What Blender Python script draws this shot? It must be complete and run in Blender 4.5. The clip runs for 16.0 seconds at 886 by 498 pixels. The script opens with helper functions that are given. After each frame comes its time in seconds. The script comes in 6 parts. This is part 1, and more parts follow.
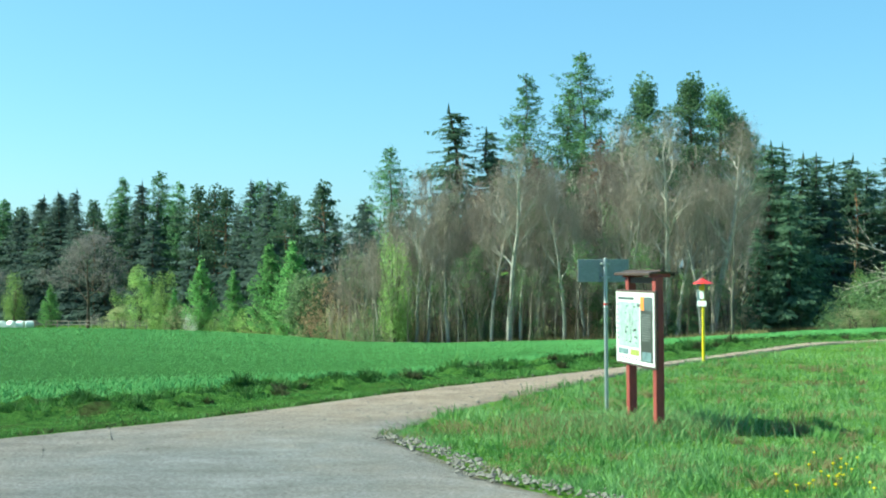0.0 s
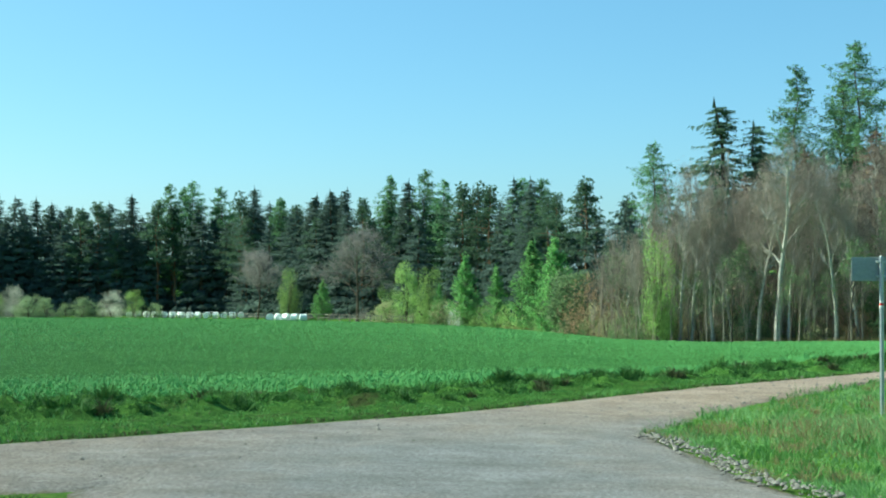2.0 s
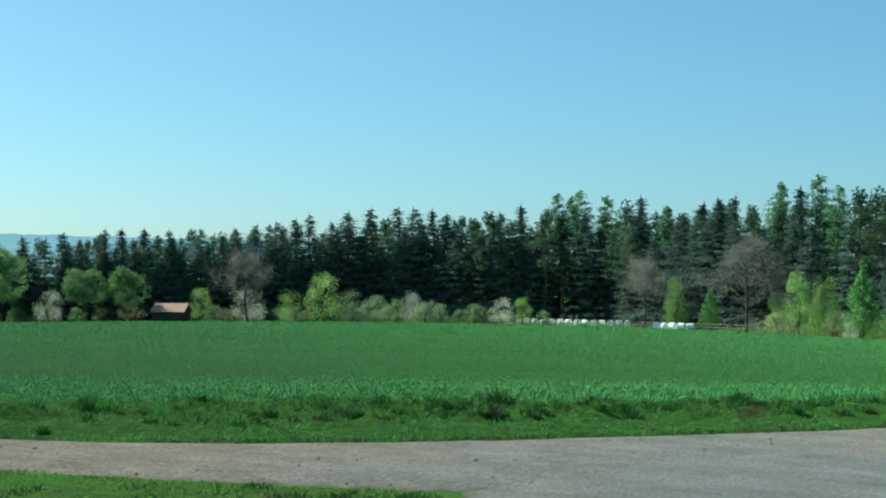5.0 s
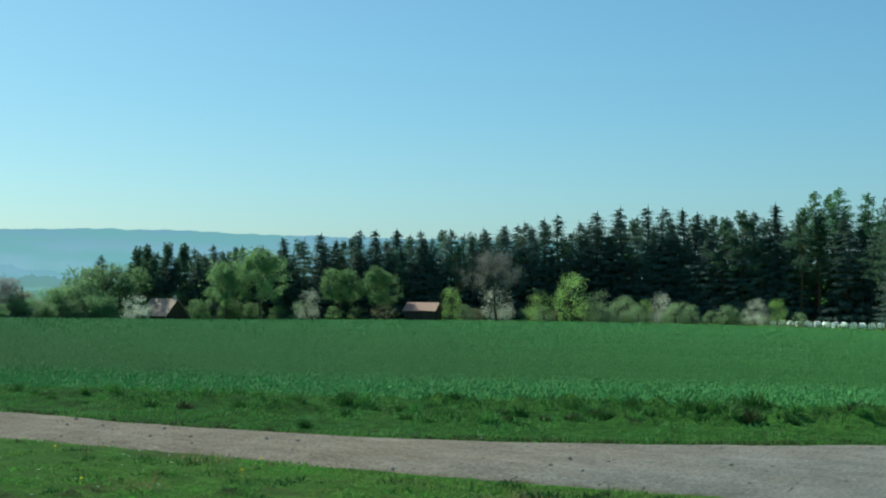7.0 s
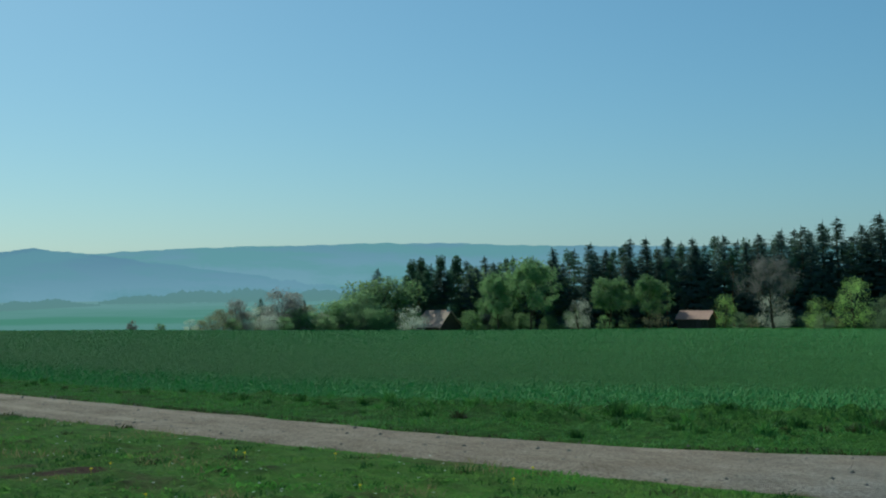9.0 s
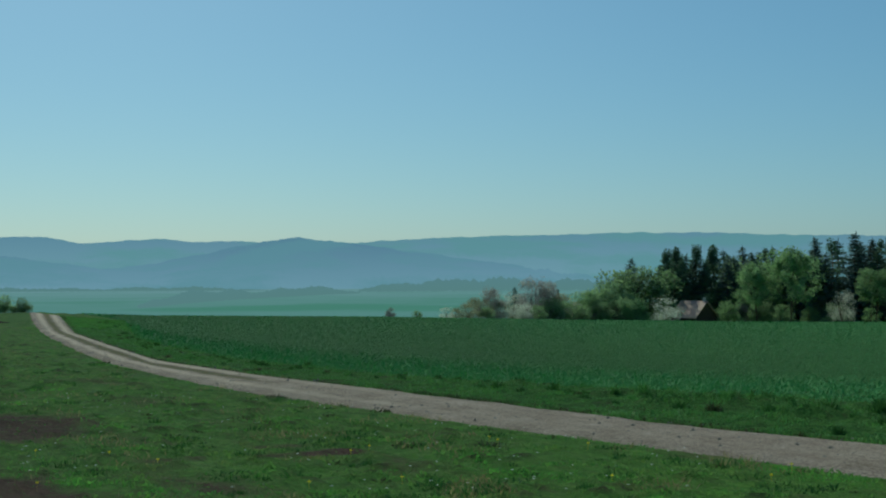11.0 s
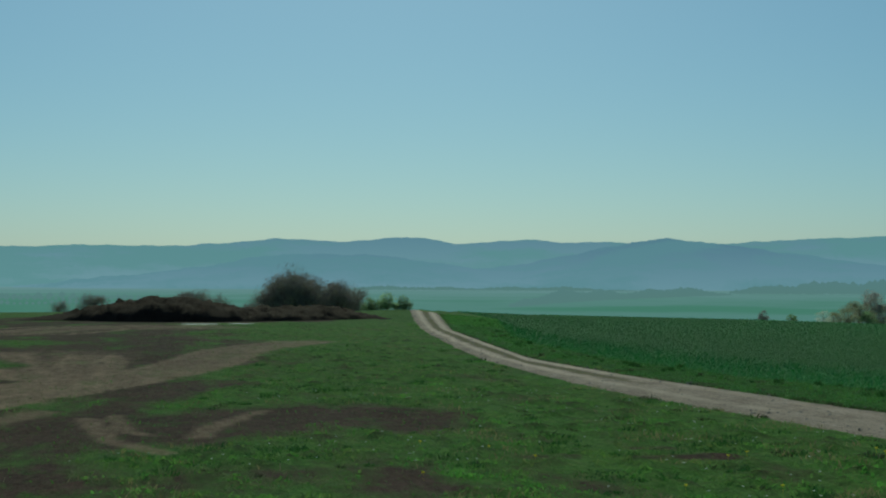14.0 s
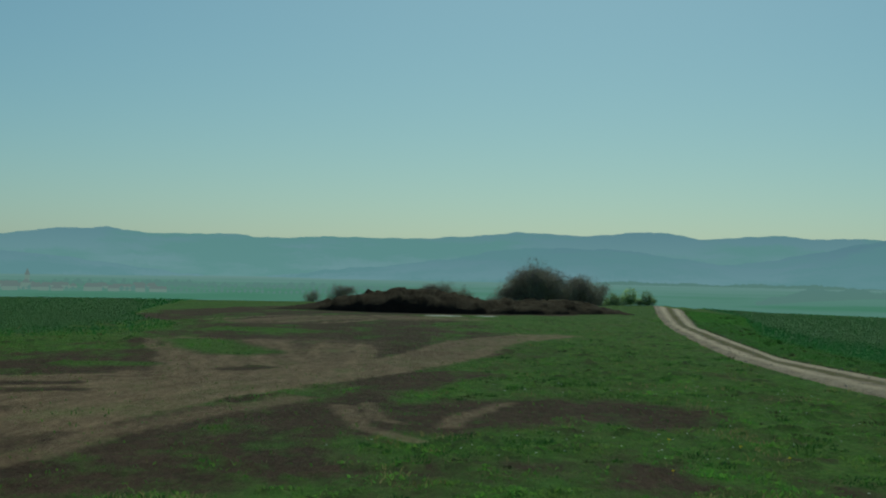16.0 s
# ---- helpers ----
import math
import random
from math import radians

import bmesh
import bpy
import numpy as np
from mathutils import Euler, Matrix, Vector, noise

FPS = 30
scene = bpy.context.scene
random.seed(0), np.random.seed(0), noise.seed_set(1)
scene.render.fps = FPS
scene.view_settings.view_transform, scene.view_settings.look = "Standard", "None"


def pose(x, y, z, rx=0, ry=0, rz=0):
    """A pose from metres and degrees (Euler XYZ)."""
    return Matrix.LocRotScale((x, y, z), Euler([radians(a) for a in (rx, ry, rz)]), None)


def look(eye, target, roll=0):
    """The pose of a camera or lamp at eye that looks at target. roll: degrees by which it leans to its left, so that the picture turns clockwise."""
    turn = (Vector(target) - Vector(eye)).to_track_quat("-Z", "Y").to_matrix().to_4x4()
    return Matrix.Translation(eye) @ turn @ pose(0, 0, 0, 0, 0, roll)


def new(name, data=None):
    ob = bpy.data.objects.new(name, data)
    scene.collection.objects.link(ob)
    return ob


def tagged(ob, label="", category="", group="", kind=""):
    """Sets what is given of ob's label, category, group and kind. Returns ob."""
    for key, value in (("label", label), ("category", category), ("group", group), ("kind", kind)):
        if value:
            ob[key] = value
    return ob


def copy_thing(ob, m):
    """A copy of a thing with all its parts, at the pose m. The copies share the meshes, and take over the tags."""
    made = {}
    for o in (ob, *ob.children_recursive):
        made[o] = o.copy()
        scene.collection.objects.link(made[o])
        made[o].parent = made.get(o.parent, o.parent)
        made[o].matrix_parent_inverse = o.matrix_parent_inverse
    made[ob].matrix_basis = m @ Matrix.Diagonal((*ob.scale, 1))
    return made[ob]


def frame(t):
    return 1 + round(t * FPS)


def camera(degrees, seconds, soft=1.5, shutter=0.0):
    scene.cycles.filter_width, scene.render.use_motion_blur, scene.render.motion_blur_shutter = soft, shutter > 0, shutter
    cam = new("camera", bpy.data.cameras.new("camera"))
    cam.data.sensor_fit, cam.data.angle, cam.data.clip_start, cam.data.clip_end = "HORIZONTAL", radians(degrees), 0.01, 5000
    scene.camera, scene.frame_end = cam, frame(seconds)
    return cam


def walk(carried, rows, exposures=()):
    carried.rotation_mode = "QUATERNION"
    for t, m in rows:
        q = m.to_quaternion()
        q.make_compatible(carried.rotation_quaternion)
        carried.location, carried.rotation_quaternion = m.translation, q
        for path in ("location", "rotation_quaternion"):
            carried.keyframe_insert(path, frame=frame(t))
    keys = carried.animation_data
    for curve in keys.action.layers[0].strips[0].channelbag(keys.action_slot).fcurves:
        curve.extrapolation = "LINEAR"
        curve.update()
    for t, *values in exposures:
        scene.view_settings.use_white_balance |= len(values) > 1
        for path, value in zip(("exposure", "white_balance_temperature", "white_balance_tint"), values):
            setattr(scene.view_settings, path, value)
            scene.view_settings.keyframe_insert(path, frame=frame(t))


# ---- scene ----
# ---- the camera: a hand-held turn to the left from one spot ----
cam = camera(37.65, 16.0, soft=2.05)
EYE = (0.0, 0.0, 2.1)
TURN = [  # seconds, turn to the left, tilt up, lean (degrees)
    (0, 0.00, 0.95, 0.43), (0.5, 3.28, 0.72, 0.53), (1, 5.95, 0.75, 0.50), (1.5, 8.96, 0.87, 0.50), (2, 11.52, 0.86, 0.11),
    (2.5, 14.29, 1.34, -0.30), (3, 17.13, 1.12, -0.93), (3.5, 20.06, 1.14, -0.53), (4, 22.83, 1.35, -0.21), (4.2, 23.98, 1.40, -0.32),
    (6.3, 34.54, 0.93, 0.07), (6.5, 35.45, 0.99, -0.14), (7, 39.34, 1.17, -0.36), (7.5, 41.82, 1.70, 0.35), (8, 45.29, 1.66, 0.46),
    (8.5, 48.70, 1.78, 0.66), (9, 51.19, 1.63, 0.65), (9.5, 54.57, 1.36, 0.48), (9.7, 56.19, 1.24, 0.33), (11.8, 64.53, 1.30, 0.17),
    (12, 65.23, 1.24, 0.04), (12.5, 68.12, 1.22, -0.15), (13, 72.12, 1.37, -0.36), (13.5, 75.90, 1.39, 0.02), (14, 78.50, 1.29, -0.23),
    (14.5, 79.43, 1.29, -0.22), (15, 80.23, 1.28, -0.61), (15.5, 83.84, 1.32, -0.55), (16, 89.13, 0.92, -1.08)]
EXPOSURES = [(0, 1.49, 6200, -23), (3.5, 1.06, 6200, -23), (7, 0.68, 6100, -23), (9, 0.18, 5900, -22), (12.5, -0.04, 5950, -22), (16, -0.17, 6750, -28)]
STEP = [(0, 0.0), (4.2, 0.0), (6.4, 0.07), (9, 0.02), (12, 0.0), (15.5, 0.15), (16, 0.18)]   # seconds, metres swayed to the left of the view


def eye_at(t, turn):
    m = float(np.interp(t, [q[0] for q in STEP], [q[1] for q in STEP]))
    return EYE[0] - m * math.cos(radians(turn)), EYE[1] - m * math.sin(radians(turn)), EYE[2]


walk(cam, [(t, pose(*eye_at(t, a), 90 + p, 0, a) @ pose(0, 0, 0, 0, 0, -r)) for t, a, p, r in TURN], EXPOSURES)

# ---- daylight ----
SUN_AZ, SUN_EL = 82.0, 40.0      # degrees to the left of the first view, and above the horizon
world = bpy.data.worlds.new("sky")
scene.world = world
world.use_nodes = True
wn = world.node_tree.nodes
sky = wn.new("ShaderNodeTexSky")
sky.sky_type, sky.sun_disc = "NISHITA", False
sky.sun_elevation, sky.sun_rotation = radians(SUN_EL), radians(-SUN_AZ)
sky.air_density, sky.dust_density, sky.ozone_density, sky.altitude = 1.0, 1.15, 6.0, 400
haze = wn.new("ShaderNodeMix")          # thin even spring haze over the clear sky
haze.data_type = "RGBA"
haze.inputs[0].default_value, haze.inputs[7].default_value = 0.22, (2.4, 4.9, 8.8, 1)
world.node_tree.links.new(sky.outputs[0], haze.inputs[6])
world.node_tree.links.new(haze.outputs[2], wn["Background"].inputs[0])
wn["Background"].inputs[1].default_value = 0.066
sun = new("sun", bpy.data.lights.new("sun", "SUN"))
sun.data.energy, sun.data.angle, sun.data.color = 5.0, radians(0.53), (1.0, 0.94, 0.84)
to_sun = Vector((-math.sin(radians(SUN_AZ)) * math.cos(radians(SUN_EL)), math.cos(radians(SUN_AZ)) * math.cos(radians(SUN_EL)), math.sin(radians(SUN_EL))))
sun.matrix_world = look(to_sun * 50, (0, 0, 0))


# ---- materials ----
def nodes_of(name):
    m = bpy.data.materials.new(name)
    m.use_nodes = True
    return m, m.node_tree, m.node_tree.nodes["Principled BSDF"]


def link(tree, a, b):
    tree.links.new(a, b)


def noise_node(tree, scale, detail=3.0, rough=0.6, coords="Object", stretch=None):
    tc = tree.nodes.new("ShaderNodeTexCoord")
    n = tree.nodes.new("ShaderNodeTexNoise")
    n.inputs["Scale"].default_value, n.inputs["Detail"].default_value, n.inputs["Roughness"].default_value = scale, detail, rough
    src = tc.outputs[coords]
    if stretch:
        mp = tree.nodes.new("ShaderNodeMapping")
        mp.inputs["Scale"].default_value = stretch
        link(tree, src, mp.inputs[0])
        src = mp.outputs[0]
    link(tree, src, n.inputs["Vector"])
    return n.outputs["Fac"]


def ramp(tree, fac, stops):
    r = tree.nodes.new("ShaderNodeValToRGB")
    while len(r.color_ramp.elements) < len(stops):
        r.color_ramp.elements.new(0.5)
    for e, (p, c) in zip(r.color_ramp.elements, stops):
        e.position, e.color = p, (*c, 1) if len(c) == 3 else c
    link(tree, fac, r.inputs[0])
    return r.outputs[0]


def mixed(tree, fac, a, b, mode="MIX"):
    n = tree.nodes.new("ShaderNodeMix")
    n.data_type, n.blend_type = "RGBA", mode
    for v, s in ((fac, n.inputs[0]), (a, n.inputs[6]), (b, n.inputs[7])):
        if isinstance(v, bpy.types.NodeSocket):
            link(tree, v, s)
        else:
            s.default_value = v if isinstance(v, float) else (*v, 1)
    return n.outputs[2]


def bump(tree, bsdf, height, strength, distance):
    b = tree.nodes.new("ShaderNodeBump")
    b.inputs["Strength"].default_value, b.inputs["Distance"].default_value = strength, distance
    link(tree, height, b.inputs["Height"])
    link(tree, b.outputs[0], bsdf.inputs["Normal"])


def surface(name, dark, light, scale=4.0, fine=60.0, rough=0.8, relief=0.3, depth=0.01, metal=0.0, coords="Object", stretch=None):
    """A worn solid surface: two colours by a broad and a fine noise, with fine relief."""
    m, t, b = nodes_of(name)
    broad, grain = noise_node(t, scale, 4, 0.6, coords, stretch), noise_node(t, fine, 3, 0.7, coords, stretch)
    c = ramp(t, broad, [(0.3, dark), (0.7, light)])
    c = mixed(t, 0.35, c, ramp(t, grain, [(0.25, tuple(v * 0.6 for v in dark)), (0.75, tuple(min(1, v * 1.2) for v in light))]))
    link(t, c, b.inputs["Base Color"])
    b.inputs["Roughness"].default_value, b.inputs["Metallic"].default_value = rough, metal
    if rough > 0.8:
        b.inputs["Specular IOR Level"].default_value = 0.12
    bump(t, b, grain, relief, depth)
    return m


def foliage(name, dark, light, through_light=0.35, scale=0.6, spread=0.25, withered=None):
    """Leaves, needles or blades: each clump has its own shade, and light comes through."""
    m, t, b = nodes_of(name)
    geo = t.nodes.new("ShaderNodeNewGeometry")
    inf = t.nodes.new("ShaderNodeObjectInfo")
    c = mixed(t, geo.outputs["Random Per Island"], dark, light)
    broad = noise_node(t, scale, 2)
    c = mixed(t, 0.45, c, ramp(t, broad, [(0.35, dark), (0.65, light)]))
    if withered:
        c = mixed(t, ramp(t, noise_node(t, 0.42, 7, 0.75, "Object", (0.7, 1.4, 1)), [(0.42, (0, 0, 0)), (0.60, (0.85, 0.85, 0.85))]), c, withered)
    hsv = t.nodes.new("ShaderNodeHueSaturation")
    mr = t.nodes.new("ShaderNodeMapRange")
    mr.inputs[3].default_value, mr.inputs[4].default_value = 1 - spread, 1 + spread
    link(t, inf.outputs["Random"], mr.inputs[0])
    link(t, mr.outputs[0], hsv.inputs["Value"])
    link(t, c, hsv.inputs["Color"])
    c = hsv.outputs[0]
    link(t, c, b.inputs["Base Color"])
    b.inputs["Roughness"].default_value = 0.75
    b.inputs["Specular IOR Level"].default_value = 0.09
    b.inputs["Diffuse Roughness"].default_value = 0.5
    tr = t.nodes.new("ShaderNodeBsdfTranslucent")
    link(t, c, tr.inputs[0])
    mix = t.nodes.new("ShaderNodeMixShader")
    mix.inputs[0].default_value = through_light
    link(t, b.outputs[0], mix.inputs[1])
    link(t, tr.outputs[0], mix.inputs[2])
    link(t, mix.outputs[0], t.nodes["Material Output"].inputs[0])
    return m


def grass_colour(t):
    c = ramp(t, noise_node(t, 0.35, 5, 0.65), [(0.3, (0.09, 0.195, 0.028)), (0.55, (0.145, 0.275, 0.042)), (0.75, (0.20, 0.32, 0.056))])
    dry = ramp(t, noise_node(t, 1.1, 5, 0.7), [(0.54, (0, 0, 0)), (0.74, (0.8, 0.8, 0.8))])
    c = mixed(t, dry, c, (0.215, 0.17, 0.078))
    bare = ramp(t, noise_node(t, 0.85, 6, 0.75, "Object", (0.8, 1.3, 1)), [(0.60, (0, 0, 0)), (0.70, (0.6, 0.6, 0.6))])
    c = mixed(t, bare, c, (0.095, 0.066, 0.040))
    lump = noise_node(t, 2.4, 7, 0.75, "Object", (0.8, 1.3, 1))
    c = mixed(t, 0.5, c, ramp(t, lump, [(0.38, (0.035, 0.088, 0.016)), (0.5, (0.14, 0.28, 0.047)), (0.63, (0.33, 0.49, 0.105))]))
    return mixed(t, 0.4, c, ramp(t, noise_node(t, 14, 4, 0.75), [(0.3, (0.025, 0.06, 0.01)), (0.7, (0.17, 0.32, 0.06))])), lump


def grass_material():
    m, t, b = nodes_of("meadow_grass")
    c, fine = grass_colour(t)
    link(t, c, b.inputs["Base Color"])
    b.inputs["Roughness"].default_value, b.inputs["Specular IOR Level"].default_value = 0.95, 0.025
    b.inputs["Diffuse Roughness"].default_value = 1.0
    bump(t, b, fine, 1.0, 0.25)
    return m


def crop_material():
    m, t, b = nodes_of("winter_wheat")
    c = ramp(t, noise_node(t, 0.05, 6, 0.7, "Object", (0.6, 1.5, 1)), [(0.40, (0.050, 0.136, 0.032)), (0.60, (0.083, 0.202, 0.050))])
    c = mixed(t, 0.35, c, ramp(t, noise_node(t, 0.6, 6, 0.8, "Object", (0.7, 1.4, 1)), [(0.38, (0.045, 0.124, 0.029)), (0.62, (0.098, 0.228, 0.057))]))
    fine = noise_node(t, 5, 5, 0.75)
    c = mixed(t, 0.45, c, ramp(t, fine, [(0.3, (0.049, 0.130, 0.031)), (0.7, (0.102, 0.232, 0.058))]))
    link(t, c, b.inputs["Base Color"])
    b.inputs["Roughness"].default_value, b.inputs["Specular IOR Level"].default_value = 0.95, 0.03
    b.inputs["Diffuse Roughness"].default_value = 1.0
    bump(t, b, fine, 1.0, 0.2)
    return m


def yard_material():
    """Grass worn away to dark churned soil and pale, driven tracks; the wear is held in two attributes of the sheet."""
    m, t, b = nodes_of("worn_yard")
    grass, fine = grass_colour(t)
    clod = noise_node(t, 5.0, 6, 0.8, "Object", (0.6, 1.6, 1))
    soil = ramp(t, noise_node(t, 0.8, 8, 0.75), [(0.32, (0.062, 0.032, 0.025)), (0.68, (0.185, 0.100, 0.074))])
    soil = mixed(t, 0.4, soil, ramp(t, clod, [(0.35, (0.018, 0.010, 0.007)), (0.65, (0.175, 0.105, 0.07))]))
    pale = ramp(t, noise_node(t, 1.2, 8, 0.75, "Object", (0.5, 2.0, 1)), [(0.3, (0.27, 0.158, 0.095)), (0.7, (0.68, 0.44, 0.285))])
    pale = mixed(t, 0.35, pale, ramp(t, clod, [(0.35, (0.14, 0.076, 0.046)), (0.65, (0.62, 0.40, 0.26))]))
    def worn(name, lo, hi, scale=0.7):
        a = t.nodes.new("ShaderNodeAttribute")
        a.attribute_name = name
        s = t.nodes.new("ShaderNodeMath")
        s.operation = "MULTIPLY_ADD"
        link(t, noise_node(t, scale, 10, 0.85, "Object", (0.7, 1.8, 1)), s.inputs[0])
        s.inputs[1].default_value = 0.9
        link(t, a.outputs["Fac"], s.inputs[2])
        return ramp(t, s.outputs[0], [(lo, (0, 0, 0)), (hi, (1, 1, 1))])
    c = mixed(t, worn("clod", 0.66, 0.95), grass, mixed(t, 0.7, soil, (0.040, 0.085, 0.020)))
    c = mixed(t, worn("soil", 0.42, 0.86, 2.4), c, soil)
    thin = ramp(t, noise_node(t, 3.4, 8, 0.8, "Object", (0.7, 1.6, 1)), [(0.52, (0, 0, 0)), (0.68, (0.45, 0.45, 0.45))])
    c = mixed(t, thin, c, grass)
    c = mixed(t, worn("track", 0.55, 1.04, 1.1), c, pale)
    link(t, c, b.inputs["Base Color"])
    b.inputs["Roughness"].default_value, b.inputs["Specular IOR Level"].default_value = 0.95, 0.025
    b.inputs["Diffuse Roughness"].default_value = 1.0
    bump(t, b, fine, 1.0, 0.16)
    return m


def road_material():
    """Grey worn asphalt and grit by the junction, passing into brown dirt along the track."""
    m, t, b = nodes_of("worn_road")
    tc = t.nodes.new("ShaderNodeTexCoord")
    dist = t.nodes.new("ShaderNodeVectorMath")
    dist.operation = "DISTANCE"
    link(t, tc.outputs["Object"], dist.inputs[0])
    dist.inputs[1].default_value = (-2.5, 13.0, 0)
    add = t.nodes.new("ShaderNodeMath")
    add.operation = "MULTIPLY_ADD"
    link(t, noise_node(t, 0.5, 5, 0.7), add.inputs[0])
    add.inputs[1].default_value = 7.0
    link(t, dist.outputs["Value"], add.inputs[2])
    sc = t.nodes.new("ShaderNodeMath")
    sc.operation = "MULTIPLY"
    link(t, add.outputs[0], sc.inputs[0])
    sc.inputs[1].default_value = 0.05
    where = ramp(t, sc.outputs[0], [(0.24, (0.1, 0.1, 0.1)), (0.58, (1, 1, 1))])
    grit = noise_node(t, 22, 6, 0.85)
    streak = noise_node(t, 1.6, 8, 0.8, "Object", (0.7, 1.2, 1))
    grey = ramp(t, noise_node(t, 0.8, 5, 0.7), [(0.30, (0.315, 0.318, 0.340)), (0.70, (0.42, 0.420, 0.445))])
    brown = ramp(t, noise_node(t, 1.2, 5, 0.7), [(0.3, (0.435, 0.335, 0.278)), (0.7, (0.63, 0.50, 0.42))])
    c = mixed(t, where, grey, brown)
    c = mixed(t, 1.0, c, ramp(t, streak, [(0.34, (0.70, 0.68, 0.66)), (0.62, (0.95, 0.95, 0.95))]), "MULTIPLY")
    c = mixed(t, 1.0, c, ramp(t, grit, [(0.36, (0.38, 0.37, 0.36)), (0.62, (1, 1, 1))]), "MULTIPLY")
    lane = noise_node(t, 1.1, 7, 0.8, "Object", (0.3, 1.3, 1))
    c = mixed(t, 0.4, c, ramp(t, lane, [(0.36, (0.66, 0.64, 0.62)), (0.52, (0.95, 0.95, 0.95)), (0.66, (1.12, 1.10, 1.08))]), "MULTIPLY")
    # wheel ruts, pale and packed, and the looser, greener strips between and beside them
    rut = t.nodes.new("ShaderNodeAttribute")
    rut.attribute_name = "rut"
    wear = t.nodes.new("ShaderNodeMath")
    wear.operation = "MULTIPLY_ADD"
    link(t, noise_node(t, 0.9, 6, 0.75), wear.inputs[0])
    wear.inputs[1].default_value = 0.8
    link(t, rut.outputs["Fac"], wear.inputs[2])
    c = mixed(t, ramp(t, wear.outputs[0], [(0.55, (0, 0, 0)), (0.9, (0.8, 0.8, 0.8))]), c, (0.55, 0.43, 0.335))
    weed = t.nodes.new("ShaderNodeAttribute")
    weed.attribute_name = "weed"
    grown = t.nodes.new("ShaderNodeMath")
    grown.operation = "MULTIPLY_ADD"
    link(t, noise_node(t, 2.2, 6, 0.75), grown.inputs[0])
    grown.inputs[1].default_value = 0.8
    link(t, weed.outputs["Fac"], grown.inputs[2])
    c = mixed(t, ramp(t, grown.outputs[0], [(0.62, (0, 0, 0)), (0.85, (0.9, 0.9, 0.9))]), c, (0.12, 0.105, 0.05))
    link(t, c, b.inputs["Base Color"])
    b.inputs["Roughness"].default_value, b.inputs["Specular IOR Level"].default_value = 0.95, 0.02
    b.inputs["Diffuse Roughness"].default_value = 0.6
    bump(t, b, grit, 0.8, 0.04)
    return m


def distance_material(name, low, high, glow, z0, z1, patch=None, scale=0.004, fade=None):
    """Far country behind kilometres of air: a plain unlit backdrop that glows, with the haze put into its colours."""
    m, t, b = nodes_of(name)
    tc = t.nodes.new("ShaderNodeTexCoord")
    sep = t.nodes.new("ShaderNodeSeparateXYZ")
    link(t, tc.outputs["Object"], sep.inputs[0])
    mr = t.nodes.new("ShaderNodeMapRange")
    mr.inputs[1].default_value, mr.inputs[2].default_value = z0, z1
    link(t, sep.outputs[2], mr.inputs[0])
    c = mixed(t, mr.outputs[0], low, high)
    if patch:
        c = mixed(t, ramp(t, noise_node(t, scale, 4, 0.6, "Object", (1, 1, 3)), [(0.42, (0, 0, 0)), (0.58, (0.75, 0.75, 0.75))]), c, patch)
    # painted haze: the colour fades out with distance
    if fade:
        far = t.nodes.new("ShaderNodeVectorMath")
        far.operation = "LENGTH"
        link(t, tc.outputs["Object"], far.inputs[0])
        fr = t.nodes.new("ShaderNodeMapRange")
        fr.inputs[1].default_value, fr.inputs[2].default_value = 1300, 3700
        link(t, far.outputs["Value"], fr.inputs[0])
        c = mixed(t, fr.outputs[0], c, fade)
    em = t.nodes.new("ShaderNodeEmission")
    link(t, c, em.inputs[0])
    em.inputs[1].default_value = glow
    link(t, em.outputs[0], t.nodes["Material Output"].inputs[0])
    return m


M_GRASS, M_CROP, M_YARD, M_ROAD = grass_material(), crop_material(), yard_material(), road_material()
M_BLADE = foliage("grass_blade", (0.125, 0.255, 0.088), (0.295, 0.465, 0.195), 0.25, 0.5, 0.0)
M_STRIP = foliage("strip_blade", (0.080, 0.19, 0.046), (0.18, 0.345, 0.094), 0.18, 0.5, 0.0)
M_MEADOW = foliage("meadow_blade", (0.088, 0.228, 0.038), (0.168, 0.355, 0.073), 0.34, 0.9, 0.0, (0.14, 0.165, 0.060))
M_CROP_BLADE = foliage("wheat_blade", (0.122, 0.310, 0.094), (0.144, 0.336, 0.107), 0.005, 0.3, 0.0)
# darker rank grass; shade within the tufts is also put into this colour
M_TUFT = foliage("rank_grass", (0.030, 0.076, 0.020), (0.095, 0.195, 0.050), 0.2, 1.2, 0.0)
M_DEAD = foliage("dead_stalks", (0.045, 0.055, 0.024), (0.12, 0.13, 0.058), 0.1, 1.5, 0.0)
M_BRUSH = foliage("brushwood", (0.285, 0.215, 0.182), (0.50, 0.39, 0.325), 0.5, 0.4, 0.3)
M_BUDBRUSH = foliage("budding_brushwood", (0.29, 0.29, 0.16), (0.50, 0.50, 0.29), 0.5, 0.4)
M_RUSSET = foliage("russet_twigs", (0.31, 0.20, 0.13), (0.52, 0.37, 0.24), 0.45, 0.4, 0.3)
M_DRY = foliage("dry_grass", (0.16, 0.13, 0.06), (0.34, 0.29, 0.15), 0.3, 1.0, 0.0)
M_SPRUCE = foliage("spruce_needles", (0.070, 0.104, 0.092), (0.096, 0.138, 0.114), 0.35, 0.3)
# lit copy of the spruce needles: the sunlit tone is in its colour
M_SPRUCE_LIT = foliage("spruce_needles_lit", (0.062, 0.112, 0.070), (0.140, 0.22, 0.135), 0.3, 0.3)
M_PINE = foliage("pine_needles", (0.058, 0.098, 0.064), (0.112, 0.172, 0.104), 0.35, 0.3)
